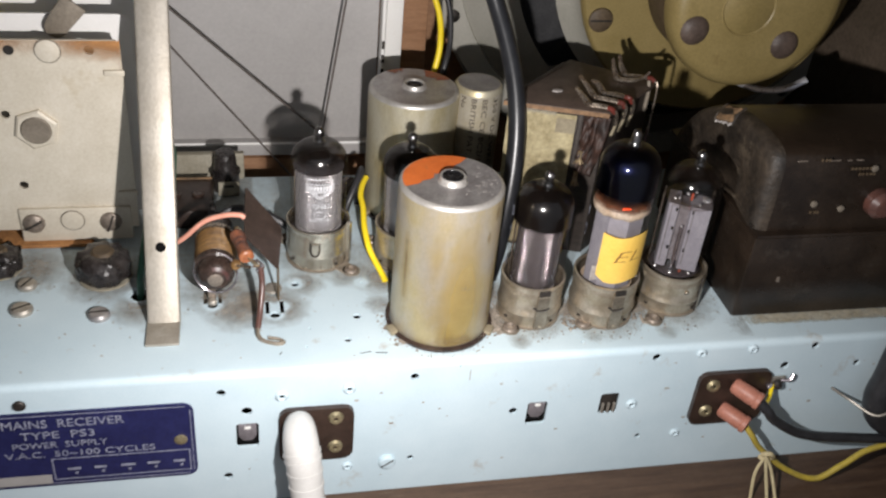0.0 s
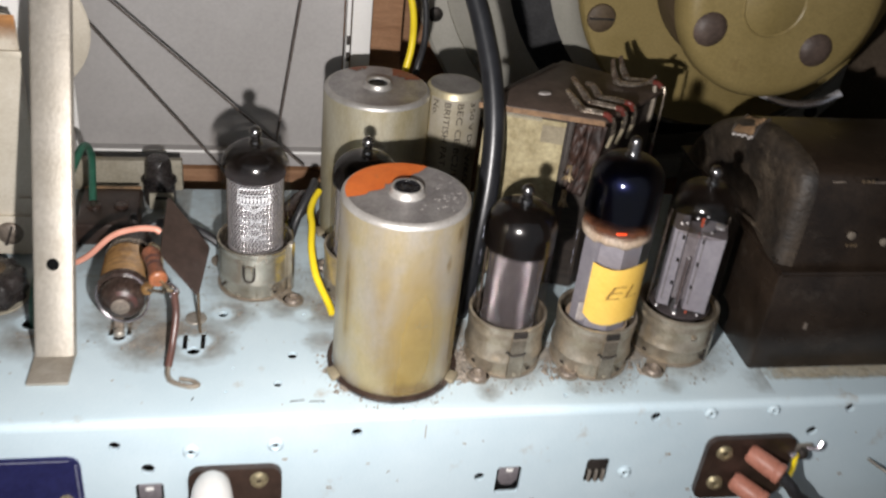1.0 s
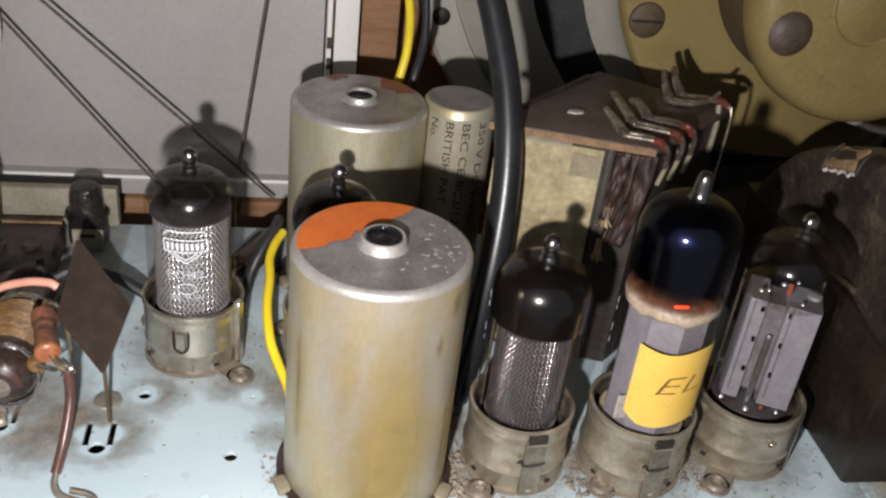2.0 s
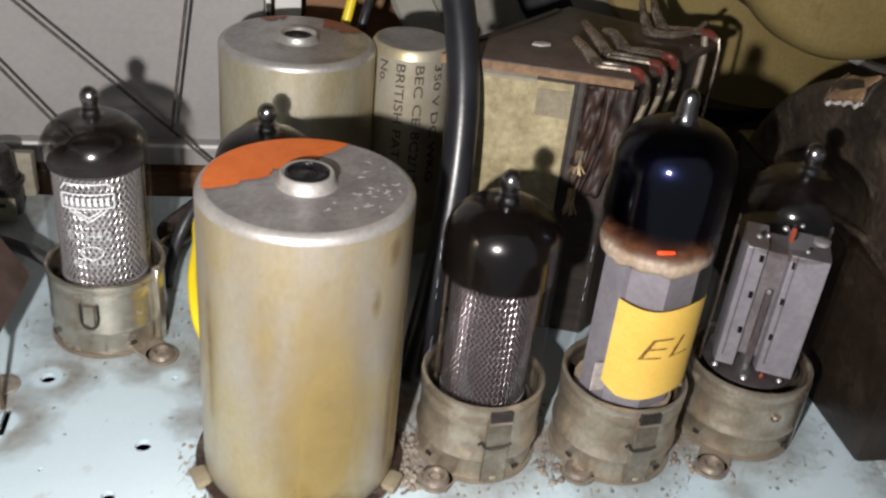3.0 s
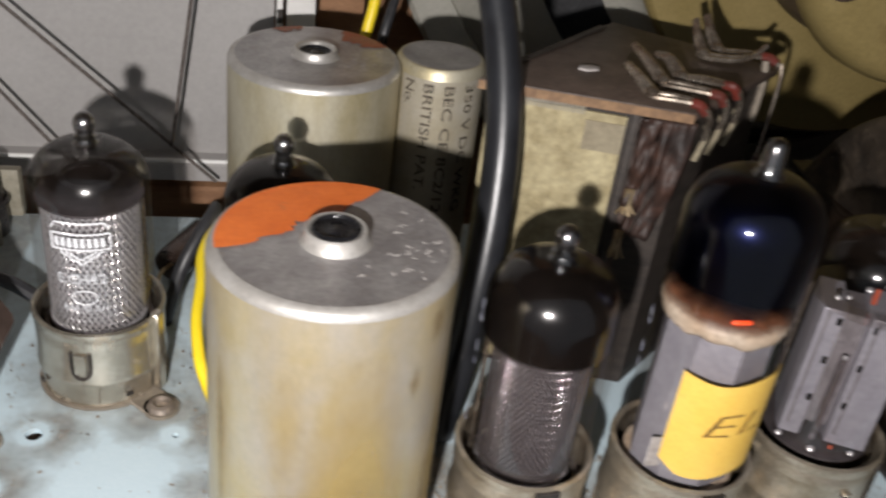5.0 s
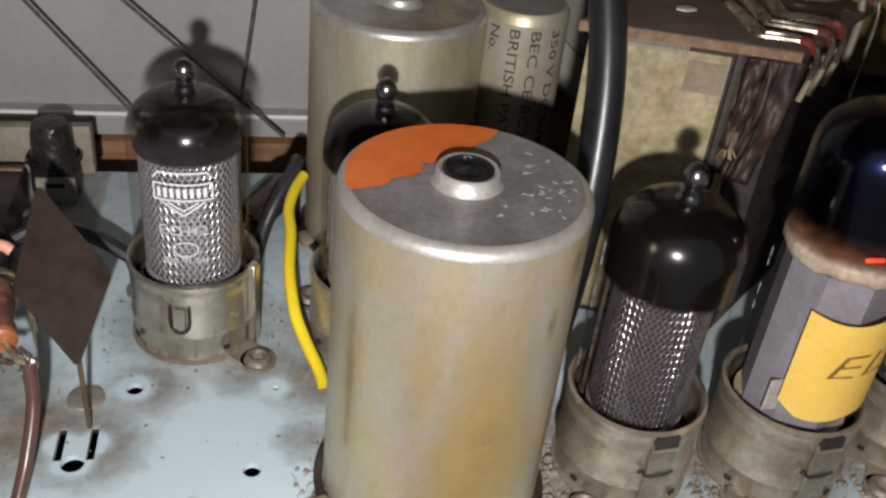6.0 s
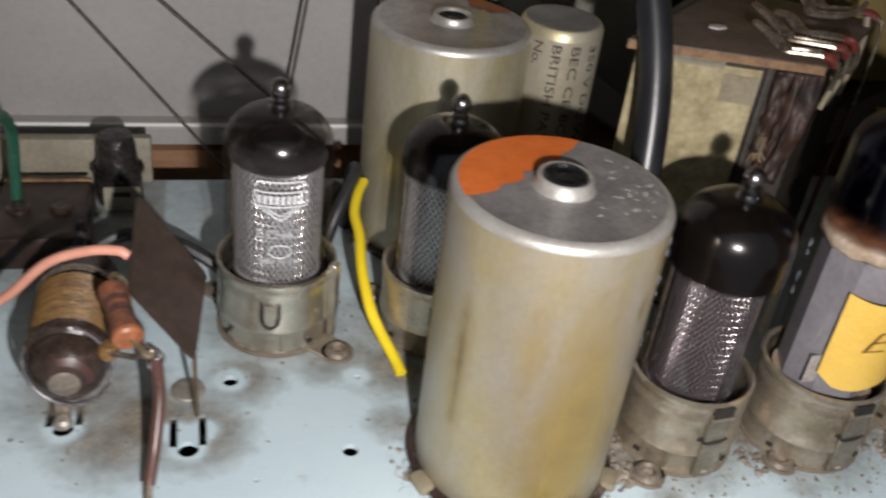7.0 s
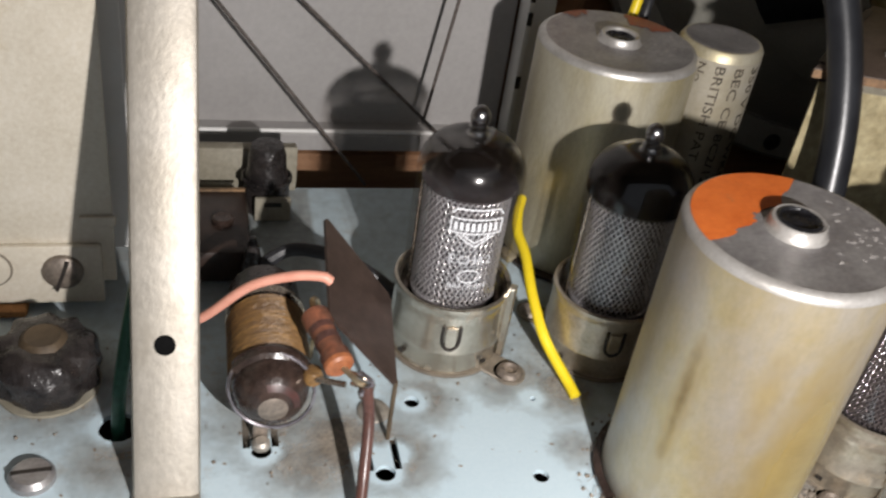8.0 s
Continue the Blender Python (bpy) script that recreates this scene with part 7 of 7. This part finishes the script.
# ---- wire-wound resistor, carbon resistor and card ----
def wound_resistor():
    x, z = -0.0040, 0.0785
    t = thing("wound_resistor", (x, 0.315, CH), "brown wire-wound dropper resistor on tag clips", "resistor")

    def along(prof, mat, name, label="", seg=36):
        return part(name, lathe([(q, -yy) for q, yy in prof], (x, 0, z), seg, "y"), mat, t, label)

    along([(0, 0.2980), (0.0022, 0.2983), (0.0042, 0.2990), (0.0058, 0.3001), (0.0069, 0.3018), (0.0075, 0.3040), (0.0076, 0.3070), (0.0076, 0.334), (0.0068, 0.3355), (0, 0.3355)], m_ceramic, "former", "burnt brown ceramic former")
    part("red_smear", lathe([(0.0040, -0.29880), (0.0047, -0.29918), (0.0053, -0.29960)], (x, 0, z), 20, "y", (-10, 105)), m_red_smear, t, "dull red smear on the end")
    along([(0, 0.2977), (0.0022, 0.2980), (0.0029, 0.2983)], m_rivet, "end_disc", "grey scratched end")
    ring = lathe([(0.0077, -0.3042), (0.0086, -0.3048), (0.0088, -0.3060), (0.0086, -0.3074), (0.0081, -0.3082)], (x, 0, z), 40, "y", (20, 150))
    for v in ring.verts:
        v.co.y += 0.0013 * noise.noise(v.co * 420) * (1 if v.co.y > 0.308 else 0.2)
    part("char", ring, m_ceramic, t, "charred edge of the winding")
    coil = [(0.0076, 0.3068)]
    for k in range(37):
        coil += [(0.00832, 0.3070 + 0.000455 * k), (0.00812, 0.30722 + 0.000455 * k)]
    along(coil + [(0.0076, 0.3242)], m_coil, "winding", "ochre wire winding")
    ring = [(x + 0.0083 * math.cos(a), 0.3036 + 0.0022 * math.sin(a - 0.6), z + 0.0083 * math.sin(a)) for a in (2 * math.pi * k / 28 for k in range(29))]
    part("wire_ring", tube(ring, 0.00042, 7, 1), m_grid_dark, t, "bright slanting wire ring")
    for y in (0.3258, ):
        along([(0.0077, y - 0.0007), (0.0085, y - 0.0005), (0.0085, y + 0.0005), (0.0077, y + 0.0007)], m_tagwire, "clamp_band", "tarnished wire band")
    part("tag", box(x - 0.0034, x - 0.0004, 0.3030, 0.3042, CH + 0.0002, z - 0.0050, 0.0004), m_rivet, t, "dull metal tag")
    part("tag_foot", lathe([(0.0019, CH + 0.0001), (0.0018, CH + 0.0012), (0.0012, CH + 0.0018), (0, CH + 0.0018)], (x - 0.0018, 0.3016, 0), 18), m_steel, t, "round bright tag end")
    part("rear_leg", box(x - 0.002, x + 0.002, 0.331, 0.332, CH + 0.0002, z - 0.004, 0.0003), m_skirt, t, "rear metal leg")
    part("joint", lathe([(0, -0.0022), (0.0018, -0.0014), (0.0022, 0), (0.0016, 0.0015), (0, 0.0021)], (x + 0.0078, 0.3035, z + 0.0036), 14), m_coil, t, "brown varnished joint")
    part("link", tube([(x + 0.0062, 0.3038, z + 0.0030), (x + 0.0095, 0.3010, z + 0.0045), (x + 0.0135, 0.2985, z + 0.0055)], 0.0006, 8), m_tagwire, t, "tinned link wire")


wound_resistor()


def carbon_resistor():
    t = thing("carbon_resistor", (0.0085, 0.304, CH), "orange-red dog-bone carbon resistor soldered to the dropper", "resistor")
    a, b = Vector((0.0082, 0.2985, 0.0885)), Vector((0.0045, 0.3120, 0.0905))
    turn = (b - a).to_track_quat("Z", "Y").to_matrix().to_4x4()
    L = (b - a).length
    part("body", moved(lathe([(0, 0), (0.0024, 0), (0.0029, 0.0006), (0.0029, 0.0032), (0.0025, 0.0042), (0.0025, L - 0.004), (0.0029, L - 0.003), (0.0028, L - 0.0003), (0, L)], (0, 0, 0), 24), Matrix.Translation(a) @ turn), m_res, t)
    for f in (0.42, 0.62):
        part("colour_band", moved(lathe([(0.00256, L * f), (0.00262, L * f + 0.0003), (0.00262, L * f + 0.0014), (0.00256, L * f + 0.0017)], (0, 0, 0), 24), Matrix.Translation(a) @ turn), m_brown_wire, t, "faded colour band")
    part("end_cap", moved(lathe([(0, -0.0002), (0.0023, -0.0002), (0.0029, 0.0003), (0.0030, 0.0012), (0.0028, 0.0014)], (0, 0, 0), 24), Matrix.Translation(a) @ turn), m_orange_end, t, "orange dipped end")
    part("lead", tube([a + Vector((0, 0.001, 0)), a + Vector((0.003, -0.003, -0.001)), Vector((0.0125, 0.2955, 0.0865))], 0.0006, 7), m_copper, t)
    part("lead", tube([b - Vector((0, 0.001, 0)), b + Vector((0, 0.004, 0.0005)), b + Vector((0.002, 0.009, -0.006)), Vector((0.0062, 0.327, CH + 0.0005))], 0.0006, 7), m_copper, t)
    part("joint", lathe([(0, -0.0018), (0.0010, -0.0014), (0.0014, -0.0002), (0.0011, 0.0010), (0.0006, 0.0018), (0, 0.0019)], (0.0127, 0.2953, 0.0850), 12), m_tagwire, t, "solder joint")
    part("twist", tube([(0.0115, 0.2970, 0.0885), (0.0138, 0.2952, 0.0872), (0.0120, 0.2945, 0.0855), (0.0140, 0.2950, 0.0838)], 0.0006, 7), m_grid_dark, t, "twisted bright wire")
    for pts in ([(0.0098, 0.2990, 0.0868), (0.0122, 0.2962, 0.0880), (0.0142, 0.2958, 0.0862), (0.0132, 0.2948, 0.0842)], [(0.0105, 0.2978, 0.0850), (0.0130, 0.2950, 0.0858), (0.0126, 0.2942, 0.0828), (0.0140, 0.2938, 0.0812)]):
        part("strand", tube(pts, 0.0005, 7), m_tagwire, t, "twisted tinned strand")
    part("sleeved_lead", tube([(0.0130, 0.2952, 0.0865), (0.0135, 0.2925, 0.0800), (0.0125, 0.2870, 0.0725), (0.0113, 0.2815, 0.0675)], 0.0012, 10), m_brown_wire, t, "red-brown sleeved lead bent down to the chassis")
    part("hook", tube([(0.0114, 0.2820, 0.0680), (0.0113, 0.2790, 0.0660), (0.0135, 0.2762, 0.0652), (0.0185, 0.2742, 0.0652), (0.0208, 0.2752, 0.0652), (0.0190, 0.2768, 0.0653), (0.0150, 0.2778, 0.0655)], 0.0011, 8, 8, 0.6), m_leaf, t, "flattened dull grey lead end")


carbon_resistor()


def card():
    """A diamond of stiff brown card that stands between resistor and valve."""
    t = thing("insulating_card", (0.017, 0.315, CH), "stiff brown diamond-shaped insulating card standing upright", "card")
    top, right, bottom, left = Vector((0.0085, 0.3360, 0.0975)), Vector((0.0225, 0.3262, 0.0830)), Vector((0.0199, 0.2998, 0.0815)), Vector((0.0075, 0.3125, 0.0895))
    nrm = (right - left).cross(top - bottom).normalized() * 0.0004
    pts = []
    for p, q in zip((top, right, bottom, left), (right, bottom, left, top)):
        pts += [p + (q - p) * 0.04, p + (q - p) * 0.96]
    bm = bmesh.new()
    a, b = [bm.verts.new(p + nrm) for p in pts], [bm.verts.new(p - nrm) for p in pts]
    bm.faces.new(a), bm.faces.new(b[::-1])
    for i in range(len(pts)):
        j = (i + 1) % len(pts)
        bm.faces.new((a[i], b[i], b[j], a[j]))
    part("sheet", bm, m_card, t, "", 20)
    part("stay", tube([bottom + Vector((0, 0.001, 0.0005)), Vector((0.0199, 0.3012, 0.0720)), Vector((0.0200, 0.3015, CH + 0.0003))], 0.0005, 7), m_magnet, t, "wire stay")


card()


def pink_lead():
    t = part("pink_lead", tube([(-0.033, 0.3295, 0.068), (-0.026, 0.3250, 0.0755), (-0.0170, 0.3215, 0.0825), (-0.0080, 0.3185, 0.0925), (0.0000, 0.3165, 0.0965), (0.0058, 0.3154, 0.0972), (0.0078, 0.3150, 0.0962)], 0.00105, 10), m_pink_wire)
    tagged(t, "salmon pink insulated lead arching to the card", "wire")


pink_lead()

# ---- cables ----
t = part("thick_cable", tube([(0.1085, 0.3100, CH + 0.0005), (0.1115, 0.3125, 0.080), (0.1145, 0.3165, 0.098), (0.1168, 0.3225, 0.115), (0.1176, 0.3290, 0.130), (0.1165, 0.3370, 0.145), (0.1130, 0.3460, 0.160), (0.1080, 0.3540, 0.175), (0.098, 0.365, 0.205), (0.090, 0.372, 0.25)], 0.0037, 20), m_cable)
tagged(t, "thick black rubber-sheathed cable rising from the chassis", "cable")
t = part("yellow_lead", tube([(0.0642, 0.3100, CH + 0.0010), (0.0632, 0.3140, 0.0672), (0.0604, 0.3198, 0.0708), (0.0586, 0.3242, 0.0742), (0.0576, 0.3320, 0.0790), (0.0581, 0.3415, 0.0825), (0.0578, 0.3485, 0.0842), (0.0592, 0.3545, 0.0858), (0.0614, 0.3596, 0.0868)], 0.0013, 12), m_yellow_wire)
tagged(t, "bright yellow insulated lead beside the cans", "wire")
t = part("yellow_lead", tube([(0.0905, 0.4000, CH + 0.0005), (0.0930, 0.3975, 0.095), (0.0955, 0.3955, 0.118), (0.0985, 0.3990, 0.132), (0.0985, 0.4060, 0.145), (0.0930, 0.4120, 0.160), (0.085, 0.415, 0.185)], 0.0014, 12), m_yellow_wire)
tagged(t, "bright yellow insulated lead behind the cans", "wire")
t = part("black_lead", tube([(0.0960, 0.4000, CH + 0.0005), (0.0985, 0.3990, 0.100), (0.1010, 0.3985, 0.120), (0.1045, 0.4050, 0.132), (0.1040, 0.4120, 0.147), (0.098, 0.417, 0.162), (0.09, 0.42, 0.185)], 0.0013, 12), m_rubber)
tagged(t, "thin black lead behind the cans", "wire")
t = part("black_lead", tube([(0.0490, 0.3495, CH - 0.001), (0.0500, 0.3498, 0.0690), (0.0530, 0.3520, 0.0790), (0.0570, 0.3570, 0.0855), (0.0596, 0.3620, 0.0880), (0.0600, 0.3665, 0.0868), (0.0596, 0.3710, 0.0800), (0.0596, 0.3730, CH - 0.001)], 0.0016, 12), m_rubber)
tagged(t, "thick black lead beside the yellowed can", "wire")
